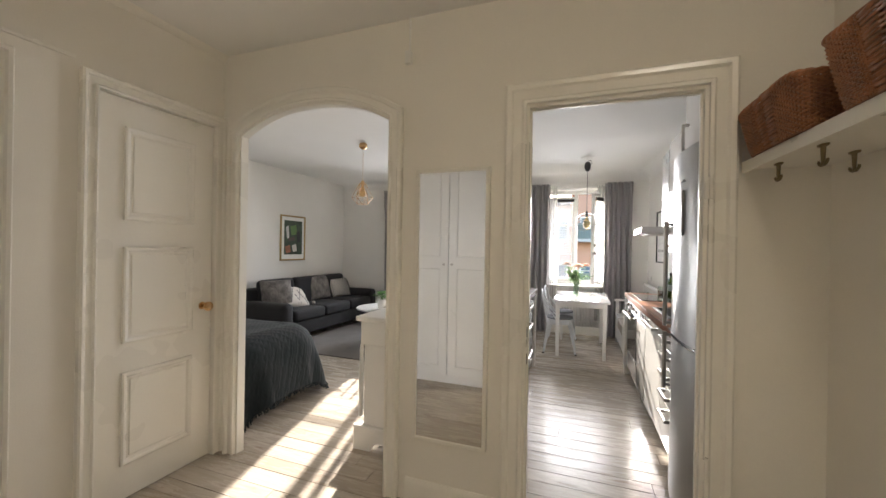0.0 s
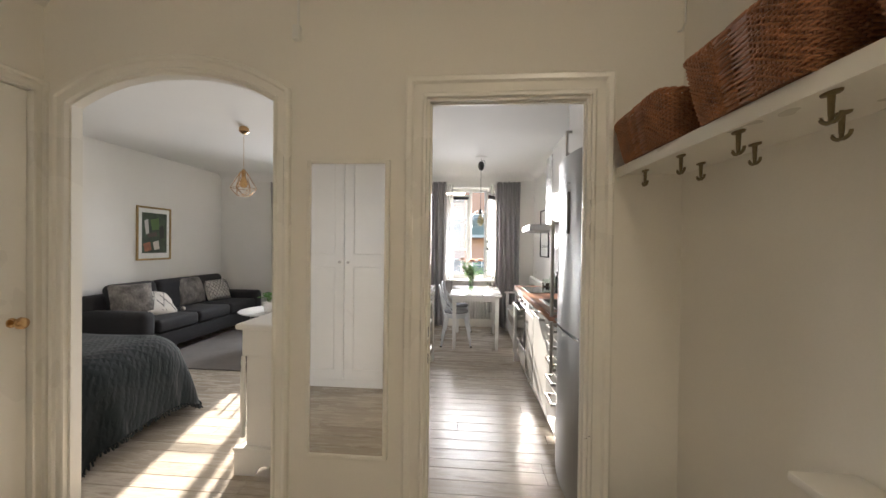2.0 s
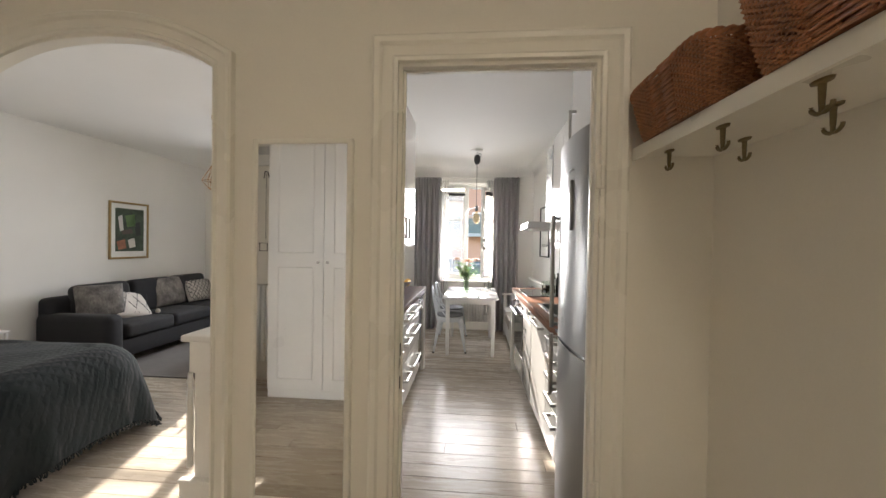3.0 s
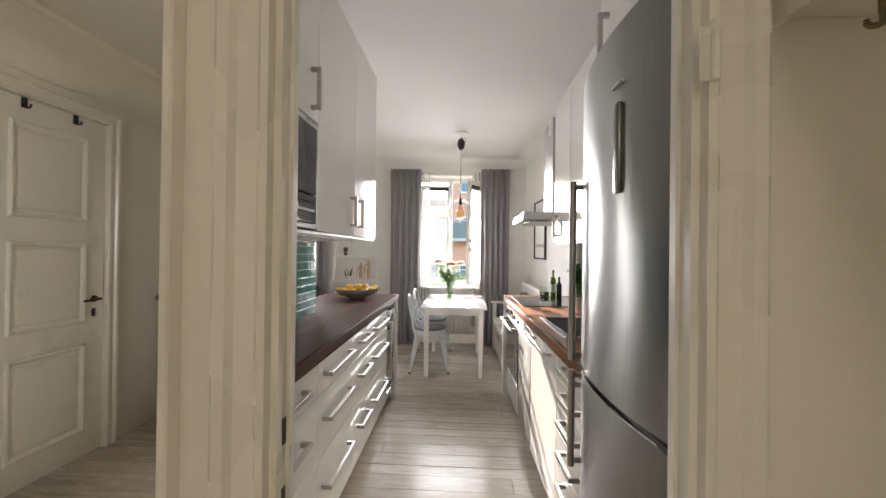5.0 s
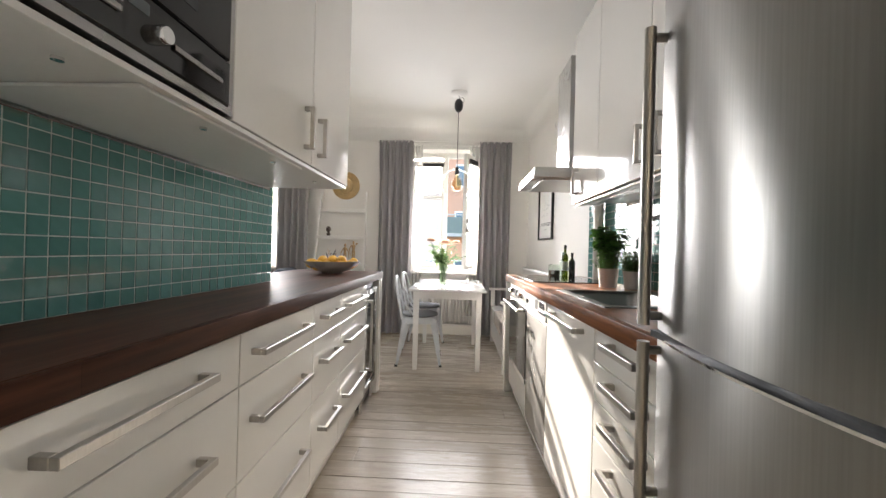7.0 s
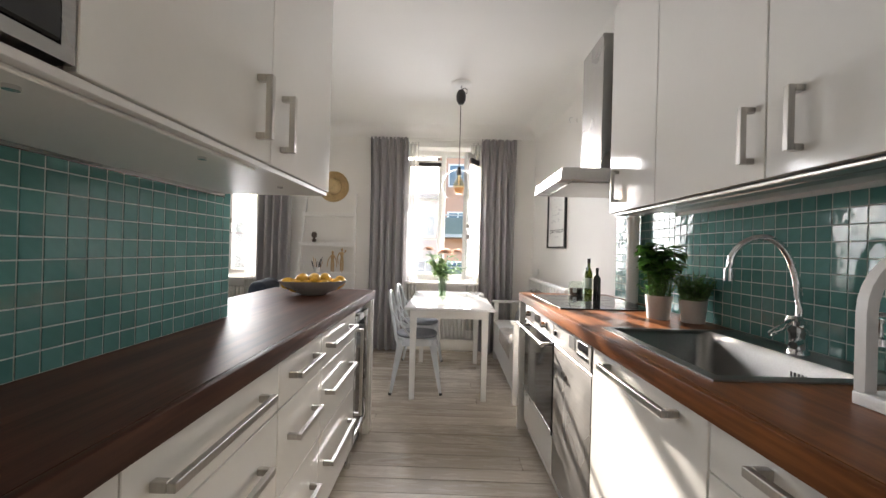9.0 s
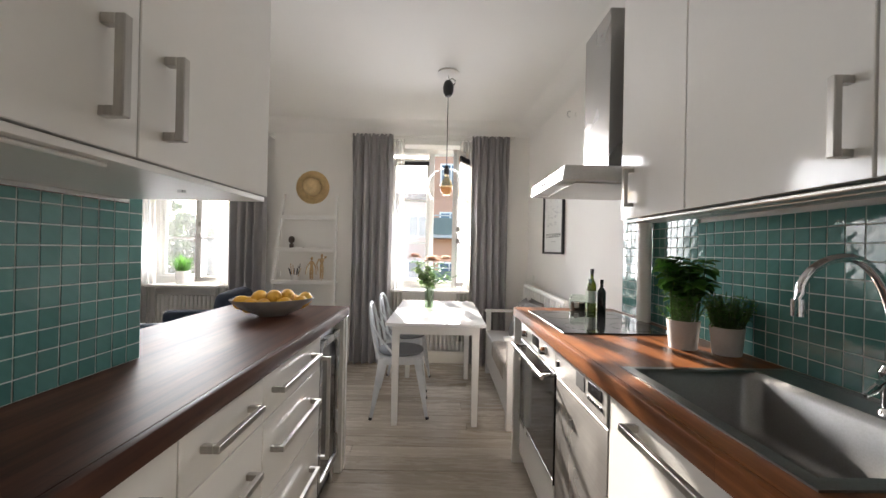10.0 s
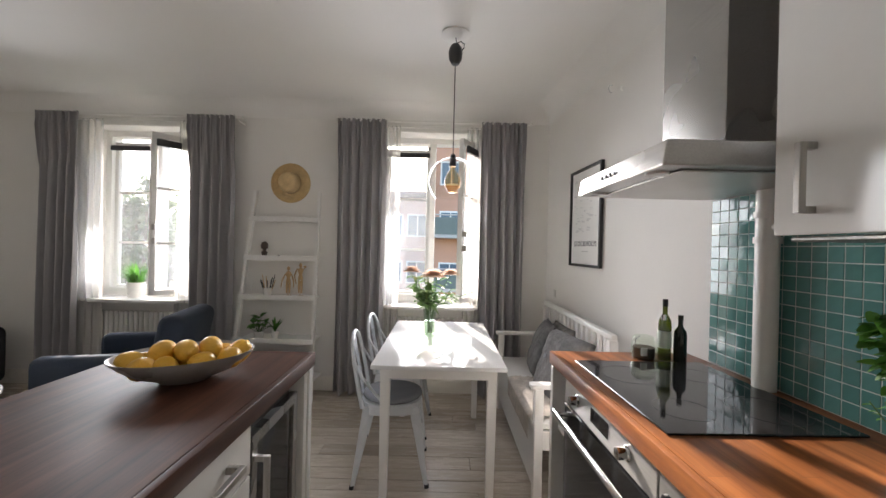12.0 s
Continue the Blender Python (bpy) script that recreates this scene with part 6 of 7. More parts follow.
for k in range(9):
    a = 2 * math.pi * k / 9
    part("pen", tube([(-1.28 + 0.02 * math.cos(a), 6.53 + 0.02 * math.sin(a), 0.875), (-1.28 + 0.065 * math.cos(a), 6.53 + 0.04 * math.sin(a), 0.865 + rnd(0.13, 0.19))], 0.0038, 6), INK if k % 3 else PALEWOOD, cupb)


def figure(at, s, pose_k):
    x, y, z = at
    b = lathe([(0, 0), (0.032, 0), (0.032, 0.01), (0, 0.01)], at, 18)
    cyl((x, y, z + 0.008), (x, y, z + 0.12 * s), 0.003, seg=6, bm=b)
    for sx in (-1, 1):
        cyl((x + sx * 0.012, y, z + 0.03 * s), (x + sx * 0.013, y, z + 0.085 * s), 0.006, 0.008, 8, b)
        cyl((x + sx * 0.013, y, z + 0.085 * s), (x + sx * 0.012, y, z + 0.14 * s), 0.008, 0.010, 8, b)
        h = 0.05 if (pose_k and sx > 0) else -0.03
        cyl((x + sx * 0.028, y, z + 0.215 * s), (x + sx * 0.05, y - 0.01, z + 0.19 * s + h), 0.006, 0.006, 8, b)
        cyl((x + sx * 0.05, y - 0.01, z + 0.19 * s + h), (x + sx * (0.03 if pose_k else 0.055), y - 0.02, z + 0.15 * s + 1.9 * h), 0.005, 0.004, 8, b)
    lathe([(0, 0), (0.016, 0.005), (0.02, 0.025), (0.013, 0.045), (0.022, 0.07), (0.026, 0.09), (0.012, 0.102), (0.006, 0.11), (0.012, 0.118), (0.014, 0.135), (0, 0.15)], (x, y, z + 0.13 * s), 14, b)
    solid("artist_figure", b, PALEWOOD, "jointed pale wood drawing figure on the shelf", "figure", "drawing figures", at=at)


figure((-1.11, 6.55, 0.865), 0.9, False)
figure((-1.00, 6.54, 0.865), 1.15, True)
pot_plant("shelf_plant", (-1.335, 6.50, 0.505), 0.042, 0.06, "leafy houseplant in a small pot on the shelf", "leafy")
pot_plant("shelf_plant", (-1.195, 6.50, 0.505), 0.032, 0.065, "small aloe in a pot on the shelf", "aloe")
pot_plant("sill_plant", (-2.58, 6.72, 0.80), 0.075, 0.14, "green grass plant in a white pot on the sill", "grass")
bk = thing("storage_box", (-1.15, 6.5, 0.16), "dark box on the lowest shelf", "box")
part("body", bx(-1.36, -0.98, 6.40, 6.64, 0.161, 0.31, 0.004), BROWNP, bk)
part("lid", bx(-1.365, -0.975, 6.395, 6.645, 0.312, 0.35, 0.004), BROWNP, bk)

ht = thing("straw_hat", (-1.155, WY - 0.01, 1.88), "round straw hat hung on the wall", "hat")
mh = pose(-1.155, WY - 0.004, 1.88, 90, 0, 0)
rings = []
for k in range(15):
    rings.append((0.18 - 0.006 * k, 0.012 + 0.010 * math.sin(k * 0.9) * 0.3 + (0.006 if k % 2 else 0)))
part("brim", lathe([(0.178, 0.0)] + rings + [(0.094, 0.004), (0.178, 0.0)], seg=48, m=mh), STRAW, ht)
part("crown", lathe([(0.096, 0.006), (0.094, 0.03), (0.09, 0.07), (0.082, 0.098), (0.06, 0.11), (0.03, 0.106), (0, 0.100)], seg=40, m=mh), STRAW, ht, smooth=70)
part("band", lathe([(0.0975, 0.008), (0.0965, 0.034)], seg=40, m=mh), surface("straw_band", (0.46, 0.33, 0.17), 0.8, 0, 0.1, 20, 150, 0.3), ht)

# ---- hall ----
mr = thing("wall_mirror", (-0.38, HY0, 0.35), "tall mirror in a slim white frame", "mirror")
MX0, MX1, MZ0, MZ1 = -0.582, -0.187, 0.352, 1.768
part("frame", sweep([(MX0, MZ0), (MX1, MZ0), (MX1, MZ1), (MX0, MZ1)], ((0, 0), (0, 0.030), (0.004, 0.034), (0.016, 0.034), (0.020, 0.028), (0.022, 0.0)), on_y(HY0 - 0.001), True), TRIM, mr)
part("glass", bx(MX0 + 0.018, MX1 - 0.018, HY0 - 0.028, HY0 - 0.003, MZ0 + 0.018, MZ1 - 0.018), MIRROR, mr, "silvered mirror glass")

cb = thing("cable_box", (-0.63, HY0, 2.33), "small white cable box with a cable to the ceiling", "cable box")
part("box", bx(-0.665, -0.63, HY0 - 0.03, HY0, 2.345, 2.415, 0.003), WBOX, cb)
part("cable", cyl((-0.645, HY0 - 0.006, 2.41), (-0.645, HY0 - 0.006, CZ), 0.006, seg=8), WBOX, cb)
solid("loose_cable", tube([(1.10, HY0 - 0.01, 2.33), (1.11, HY0 - 0.025, 2.325), (1.122, HY0 - 0.03, 2.36), (1.126, HY0 - 0.02, 2.45), (1.126, HY0 - 0.02, CZ)], 0.0045, 6), WBOX, "thin white cable end in the corner", "cable", at=(1.11, HY0 - 0.02, 2.4))

hs = thing("hat_shelf", (1.0, 1.0, 1.70), "white painted wall shelf with hooks beneath", "shelf")
def slant(x0, x1, y0, y1):
    return [(x0 + EW * (HY0 - y0), y0), (x1 + EW * (HY0 - y0), y0), (x1 + EW * (HY0 - y1), y1), (x0 + EW * (HY0 - y1), y1)]


def flat(u, v, h):
    return Vector((u, v, h))


part("board", prism(slant(0.862, 1.133, 0.05, 1.923), flat, 1.700, 1.720), TRIM, hs)
part("front_edge", prism(slant(0.850, 0.861, 0.05, 1.923), flat, 1.684, 1.728), TRIM, hs)
part("end_bracket", bx(0.851, 0.8605, 1.9235, 1.9248, 1.67, 1.77), WBOX, hs)


def coat_hook(x, y):
    t = thing("coat_hook", (x, y, 1.699), "aged brass double coat hook under the shelf", "hook", "coat hooks under the shelf")
    part("plate", merge(bmesh.new(), lathe([(0, 0), (0.026, 0), (0.024, -0.005), (0.01, -0.008), (0, -0.008)], seg=18), pose(x, y, 1.6995) @ Matrix.Diagonal((0.45, 1, 1, 1))), HOOKM, t)
    part("stem", cyl((x, y, 1.693), (x, y, 1.650), 0.007, 0.0055, 10), HOOKM, t)
    for s in (-1, 1):
        pts = [(x, y + s * 0.024 * math.sin(a), 1.637 + 0.016 * (1 - math.cos(a)) - 0.002) for a in [k * 0.28 for k in range(7)]]
        part("prong", tube([(x, y, 1.653)] + [(p[0], p[1], p[2]) for p in pts], 0.0048, 8, taper=0.9), HOOKM, t)


for x, y in ((0.935, 1.83), (0.942, 1.56), (1.082, 1.69), (0.95, 1.275), (1.086, 1.41), (0.955, 1.0), (1.09, 1.13), (0.955, 0.72), (1.09, 0.85)):
    coat_hook(x, y)


def basket(y0, y1, h, label, seed):
    """Wicker basket: uprights with strands woven in and out, flaring to the rim."""
    yc, zc = (y0 + y1) / 2, 1.7215
    xc, wx, wy = 0.966 + EW * (HY0 - yc), 0.318, (y1 - y0) * 0.985
    t = thing("wicker_basket", (xc, yc, zc), label, "basket", "baskets on the hall shelf")

    def ring(f, off, a):
        k = 0.80 + 0.20 * f ** 0.8
        c, s = math.cos(a), math.sin(a)
        e = 0.28
        sag = 0.012 * math.cos(2 * a + seed) * f
        return Vector((xc + (wx / 2 * k + off) * math.copysign(abs(c) ** e, c), yc + (wy / 2 * k + off) * math.copysign(abs(s) ** e, s), zc + 0.006 + (h - 0.012) * f + sag))
    n = 104
    par = []
    # even spacing round the outline
    fine = [ring(0.5, 0, 2 * math.pi * k / 720) for k in range(721)]
    acc = [0.0]
    for p, q in zip(fine, fine[1:]):
        acc.append(acc[-1] + (q - p).length)
    j = 0
    for k in range(n * 2):
        want = acc[-1] * k / (n * 2)
        while acc[j + 1] < want:
            j += 1
        par.append(2 * math.pi * j / 720)
    weave = bmesh.new()
    rows = int(h / 0.0066)
    for r in range(rows):
        pts = []
        for k in range(n * 2):
            o = 0.0032 * math.cos(math.pi * k / 2 * 1.0 + math.pi * (r % 2)) + 0.0008 * math.sin(k * 3.7 + r)
            p = ring((r + 0.5) / rows, o, par[k])
            p.z += 0.0012 * math.sin(k * 1.3 + r * 2.1 + seed)
            pts.append(p)
        tube(pts, 0.0033, 5, weave, True)
    part("weave", weave, CANE, t, "woven brown willow", smooth=80)
    for k in range(0, n * 2, 2):
        part("stake", tube([ring(0.0, 0, par[k]), ring(0.5, 0, par[k]), ring(1.0, 0, par[k])], 0.0036, 5), CANED, t, smooth=80)
    rim = bmesh.new()
    for q in range(2):
        pts = []
        for k in range(n * 2):
            a = k * 0.9 + q * math.pi
            p = ring(1.0, 0.004 * math.cos(a), par[k])
            p.z += 0.006 + 0.005 * math.sin(a)
            pts.append(p)
        tube(pts, 0.0055, 6, rim, True)
    part("rim", rim, CANE, t, "braided willow rim", smooth=80)
    lin = bmesh.new()
    a_ = [lin.verts.new(ring(0.02, -0.006, par[k])) for k in range(0, n * 2, 2)]
    b_ = [lin.verts.new(ring(0.96, -0.006, par[k])) for k in range(0, n * 2, 2)]
    for k in range(n):
        lin.faces.new((a_[k], a_[(k + 1) % n], b_[(k + 1) % n], b_[k]))
    lin.faces.new(a_)
    part("inner_wall", lin, CANED, t)
    return t


basket(1.405, 1.912, 0.166, "long brown wicker basket on the shelf", 0.4)
basket(0.90, 1.395, 0.198, "brown wicker basket on the shelf", 1.7)
basket(0.40, 0.89, 0.20, "large brown wicker basket on the shelf", 3.1)
cf = thing("umbrella", (1.06, 1.10, 1.97), "black umbrella handle lying in the basket", "umbrella")
part("handle", tube([(1.05, 1.25, 1.96), (1.05, 1.12, 1.985), (1.05, 1.0, 1.98)], 0.018, 10), BLACK, cf)

wsh = thing("wall_ledge", (1.07, 0.7, 0.78), "pale narrow wall ledge with a moulded edge", "ledge")
part("board", bx(1.005, 1.168, 0.2, 1.16, 0.79, 0.815, 0.006, 2), TRIM, wsh)
part("bracket", bx(1.06, 1.168, 0.25, 1.10, 0.74, 0.789, 0.01, 2), TRIM, wsh)
bxs = thing("shoe_box", (0.97, 1.66, 0), "dark grey storage box in the corner on the floor", "box")
part("body", bx(0.83, 1.10, 1.46, 1.85, 0.003, 0.22, 0.012, 3), BLACK, bxs)
part("lid", bx(0.822, 1.108, 1.452, 1.858, 0.221, 0.252, 0.014, 3), BLACK, bxs)

# unseen lamp behind the start, added to brighten and warm the hall
hl = thing("ceiling_lamp", (0.72, -0.55, 2.6), "unseen opal glass ceiling lamp, added to light the hall", "ceiling lamp")
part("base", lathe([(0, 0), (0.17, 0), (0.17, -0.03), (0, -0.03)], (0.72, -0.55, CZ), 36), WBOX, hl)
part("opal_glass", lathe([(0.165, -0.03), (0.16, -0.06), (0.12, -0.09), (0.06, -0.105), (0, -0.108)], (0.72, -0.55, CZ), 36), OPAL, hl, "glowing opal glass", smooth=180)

# wardrobe and niche, seen in the mirror
wd = thing("wardrobe", (-1.02, -0.1, 0), "tall white wardrobe with two panelled doors", "wardrobe")
part("body", bx(-1.525, -0.515, -0.46, 0.098, 0.0, 2.36, 0.002), MATWHITE, wd)
for x0, x1, kx in ((-1.52, -1.022, -1.062), (-1.018, -0.52, -0.978)):
    dd = part("door", bx(x0, x1, 0.10, 0.118, 0.08, 2.34, 0.002), MATWHITE, wd)
    for z0, z1 in ((0.17, 1.16), (1.27, 2.26)):
        b = sweep([(x0 + 0.085, z0), (x1 - 0.085, z0), (x1 - 0.085, z1), (x0 + 0.085, z1)], ((0, 0), (0.0, 0.004), (0.006, 0.006), (0.012, 0.0)), lambda u, v, h: Vector((u, 0.1182 + h, v)), True)
        part("panel_moulding", b, MATWHITE, dd)
    part("knob", lathe([(0.006, 0), (0.006, 0.012), (0.013, 0.018), (0.012, 0.027), (0, 0.030)], seg=16, m=pose(kx, 0.118, 1.20, -90, 0, 0)), HANDLE, dd, "small steel knob")
rd = radiator(-1.95, -1.60, 0.20, 0.95, -0.33 + 0.10 - 0.0, "radiator", "white hall radiator with pipes", 7)
ppn = thing("radiator_pipe", (-1.97, -0.27, 0), "white painted heating pipe in the corner", "pipe")
part("pipe", cyl((-1.975, -0.29, 0), (-1.975, -0.29, 2.6), 0.012, seg=10), RADW, ppn)
part("valve", cyl((-1.975, -0.29, 0.92), (-1.975, -0.22, 0.92), 0.018, seg=12), HANDLE, ppn)
cn = thing("candle_hanger", (-1.75, -0.30, 1.30), "black wire candle holder hanging on a bracket", "candle holder")
part("bracket", tube([(-1.75, -0.32, 1.95), (-1.75, -0.27, 2.05), (-1.75, -0.22, 2.05), (-1.75, -0.20, 1.98)], 0.005, 6), BLACK, cn)
part("wire", tube([(-1.75, -0.24, 2.03), (-1.75, -0.24, 1.40)], 0.0018, 5), BLACK, cn)
part("cage", sweep([(-1.79, 1.28), (-1.71, 1.28), (-1.71, 1.36), (-1.79, 1.36)], ((0, 0.0), (0, 0.005), (0.005, 0.005), (0.005, 0)), on_y(-0.20), True), BLACK, cn)
mb = thing("fuse_box", (-1.75, -0.31, 2.15), "white fuse box on the wall", "fuse box")
part("case", bx(-1.92, -1.58, -0.319, -0.26, 2.12, 2.38, 0.006, 2), WBOX, mb)
part("window", bx(-1.86, -1.64, -0.2598, -0.257, 2.22, 2.30, 0.002), GREYP, mb)

# ---- living room ----
ds = thing("dresser", (-0.95, 2.7, 0), "white painted chest of drawers with turned corner columns", "chest of drawers")
DX0, DX1, DY0, DY1 = -1.15, -0.745, 2.29, 3.22
part("body", bx(DX0 + 0.02, DX1, DY0 + 0.01, DY1, 0.14, 0.86, 0.004), MATWHITE, ds)
part("top", bx(DX0 - 0.03, DX1, DY0 - 0.03, DY1 + 0.03, 0.86, 0.895, 0.010, 3), MATWHITE, ds)
part("frieze", bx(DX0 + 0.0, DX1, DY0 - 0.004, DY1 + 0.01, 0.70, 0.858, 0.004), MATWHITE, ds)
ft = [(DX0 - 0.035, 0.0), (DX0 + 0.09, 0.0), (DX0 + 0.105, 0.035), (DX0 + 0.14, 0.06), (DX1 - 0.11, 0.06), (DX1 - 0.08, 0.035), (DX1 - 0.07, 0.0), (DX1, 0.0), (DX1, 0.14), (DX0 - 0.035, 0.14)]
part("base", prism(ft, lambda u, v, h: Vector((u, h, v)), DY0 - 0.02, DY0 + 0.01), MATWHITE, ds)
part("base_moulding", bx(DX0 - 0.042, DX1, DY0 - 0.026, DY0 + 0.012, 0.141, 0.162, 0.006, 2), MATWHITE, ds)
part("base_front", bx(DX0 - 0.035, DX0 - 0.01, DY0 + 0.011, DY1, 0.0, 0.14, 0.003), MATWHITE, ds)
part("column", lathe([(0.012, 0.22), (0.016, 0.24), (0.012, 0.26), (0.015, 0.30), (0.017, 0.45), (0.014, 0.60), (0.011, 0.64), (0.016, 0.66), (0.012, 0.68), (0.012, 0.70)], (DX0 + 0.008, DY0 - 0.002, 0), 16), MATWHITE, ds)
for za, zb in ((0.17, 0.33), (0.345, 0.51), (0.525, 0.69), (0.715, 0.85)):
    fdr = part("drawer_front", bx(DX0 + 0.005, DX0 + 0.019, DY0 + 0.05, DY1 - 0.05, za, zb, 0.003), MATWHITE, ds)
    for y in (DY0 + 0.25, DY1 - 0.25):
        part("knob", lathe([(0.006, 0), (0.006, 0.01), (0.014, 0.016), (0.012, 0.026), (0, 0.028)], seg=14, m=pose(DX0 + 0.005, y, (za + zb) / 2, 0, -90, 0)), MATWHITE, fdr)

# bed with a dark throw
bdv = thing("bed", (-3.2, 2.7, 0), "low bed with a white frame", "bed")
part("frame", bx(-4.30, -2.26, 2.16, 3.10, 0.16, 0.30, 0.01, 2), MATWHITE, bdv)
for x in (-4.22, -2.33):
    for y in (2.22, 3.04):
        part("leg", bx(x - 0.03, x + 0.03, y - 0.03, y + 0.03, 0.0, 0.16, 0.004), MATWHITE, bdv)
part("mattress", bx(-4.30, -2.27, 2.15, 3.11, 0.302, 0.54, 0.05, 4), PALEC, bdv)


def throw():
    t = thing("bed_throw", (-2.75, 2.63, 0.5), "dark teal knitted throw hanging over the bed end", "throw")
    x0, hw, ln, yc, z1, rr = -3.55, 0.575, 1.50, 2.60, 0.64, 0.26

    def fn(a, b):
        # a runs across the bed (y), b along it to the foot and down
        s_ = (a * 2 - 1) * (hw + 0.40)
        u = b * (ln + 0.40)
        # inset outline with round corners, then over a soft shoulder and down
        cr_ = 0.10
        ax, ay = max(0.0, u - (ln - rr - cr_)), max(0.0, abs(s_) - (hw - rr - cr_))
        d = math.hypot(ax, ay)
        q = d - cr_
        sg = 1 if s_ > 0 else -1
        bump_ = 0.012 * noise.noise(Vector((s_ * 4, u * 4, 2))) + 0.02 * noise.noise(Vector((s_ * 1.6, u * 1.6, 7)))
        if q <= 0:
            return Vector((x0 + u, yc + s_, z1 + bump_ + 0.012 * math.sin(9 * u)))
        nx, ny = ax / d, ay / d * sg
        th = min(q / rr, 1.32)
        hor, drop = rr * math.sin(th), rr * (1 - math.cos(th))
        rest = max(0.0, q - rr * 1.32)
        ang = math.atan2(ny, nx)
        hor += rest * 0.26 + rest * (0.07 * math.sin(11 * ang + 5 * u) + 0.05 * math.sin(9 * s_ + 2 * u))
        drop += rest * 0.96
        low = 0.035 + 0.02 * math.sin(7 * s_ + 5 * u)
        return Vector((x0 + u - nx * q + nx * hor, yc + s_ - ny * q + ny * hor, max(low, z1 - drop + bump_)))
    part("knit", grid(90, 80, fn), THROW, t, smooth=180)
    fb = bmesh.new()
    random.seed(31)
    rim_ = [(k / 150, 1.0) for k in range(151)] + [(e, k / 120) for e in (0.0, 1.0) for k in range(30, 120)]
    for a, b in rim_:
        p = fn(a, b)
        o = Vector((rnd(-0.01, 0.02), rnd(-0.015, 0.015), -rnd(0.01, 0.03)))
        e = p + o
        e.z = max(0.006, e.z)
        tube([p + Vector((0, 0, 0.008)), p.lerp(e, 0.5) + Vector((0.004, 0, 0)), e], 0.0045, 4, fb)
    f_ = part("fringe", fb, THROW, t, "short knotted fringe")
    tagged(f_, "short knotted fringe", kind="stuff")


throw()
ns_ = thing("nightstand", (-4.1, 3.45, 0), "small pale nightstand beside the bed", "nightstand")
part("top", bx(-4.33, -3.95, 3.30, 3.62, 0.50, 0.52, 0.004), MATWHITE, ns_)
for x in (-4.31, -3.97):
    for y in (3.32, 3.60):
        part("leg", cyl((x, y, 0), (x, y, 0.50), 0.012, seg=10), MATWHITE, ns_)
bo = solid("book", bx(-4.08, -3.97, 3.36, 3.52, 0.5205, 0.545, 0.002), BROWNP, "dark closed book on the nightstand", "book", at=(-4.0, 3.44, 0.52))
tl = thing("table_lamp", (-4.2, 3.5, 0.52), "small pale table lamp on the nightstand", "table lamp")
part("base", lathe([(0, 0), (0.05, 0), (0.05, 0.012), (0.012, 0.02), (0.01, 0.20), (0, 0.20)], (-4.2, 3.5, 0.5205), 20), PORC, tl)
part("shade", lathe([(0.10, 0.17), (0.07, 0.34)], (-4.2, 3.5, 0.52), 28), PALEC, tl)

# sofa along the wall
sf = thing("sofa", (-3.9, 5.3, 0), "long charcoal velvet sofa", "sofa")
FX0, FX1, FY0, FY1 = -4.30, -3.42, 4.05, 6.45
part("base", bx(FX0, FX1 - 0.02, FY0 + 0.05, FY1 - 0.05, 0.10, 0.30, 0.03, 3), SOFA, sf)
part("back_frame", bx(FX0, FX0 + 0.2, FY0 + 0.04, FY1 - 0.04, 0.28, 0.74, 0.06, 4), SOFA, sf)
for y in (FY0, FY1 - 0.2):
    b = bx(FX0 + 0.02, FX1, y, y + 0.2, 0.10, 0.58, 0.07, 4)
    part("armrest", b, SOFA, sf)
w = (FY1 - FY0 - 0.42) / 3
for k in range(3):
    y = FY0 + 0.21 + w * k
    part("seat_cushion", bx(FX0 + 0.2, FX1 + 0.01, y + 0.004, y + w - 0.004, 0.30, 0.46, 0.045, 4), SOFA, sf)
    part("back_cushion", merge(bmesh.new(), bx(-0.09, 0.09, -w / 2 + 0.006, w / 2 - 0.006, -0.22, 0.22, 0.07, 4), pose(FX0 + 0.24, y + w / 2, 0.64, 0, -10, 0)), SOFA, sf)
for x in (FX0 + 0.08, FX1 - 0.1):
    for y in (FY0 + 0.12, FY1 - 0.12):
        part("foot", cyl((x, y, 0), (x, y, 0.10), 0.02, 0.026, 12), BLACK, sf)
pillow("sofa_cushion", pose(-3.90, 4.42, 0.66, 68, 0, 62), 0.44, 0.42, 0.15, FUR, "grey faux fur cushion on the sofa", seed=2.0)
pb = pillow("sofa_cushion", pose(-3.86, 4.72, 0.58, 40, 12, 78), 0.46, 0.44, 0.15, PALEC, "off-white cushion with dark lines and a pompom", seed=5.0)
part("pompom", lathe([(0, -0.03), (0.022, -0.02), (0.03, 0), (0.022, 0.02), (0, 0.03)], (-3.60, 4.86, 0.50), 14), FLEECE, pb)
mlin = bmesh.new()
for k in (-1, 0, 1):
    for s in (-1, 1):
        tube([pose(-3.86, 4.72, 0.58, 40, 12, 78) @ Vector((0.055 * s + k * 0.13 + u * 0.02 * s, v, 0.076 * ((1 - abs(2 * (0.055 * s + k * 0.13) / 0.46) ** 3.2) * (1 - abs(v / 0.22) ** 3.2)) ** 0.5 + 0.003)) for u, v in [(q, q * 0.045) for q in range(-4, 5)]], 0.003, 5, mlin)
part("dark_lines", mlin, INK, pb)
pillow("sofa_cushion", pose(-4.0, 5.48, 0.66, 72, 0, 88), 0.52, 0.42, 0.15, FUR, "striped grey faux fur cushion on the sofa", seed=8.0)
m_ = pose(-3.93, 5.98, 0.62, 66, 0, 82)
pb = pillow("sofa_cushion", m_, 0.46, 0.34, 0.14, PALEC, "white cushion with a black lattice pattern", seed=9.0)
lat = bmesh.new()
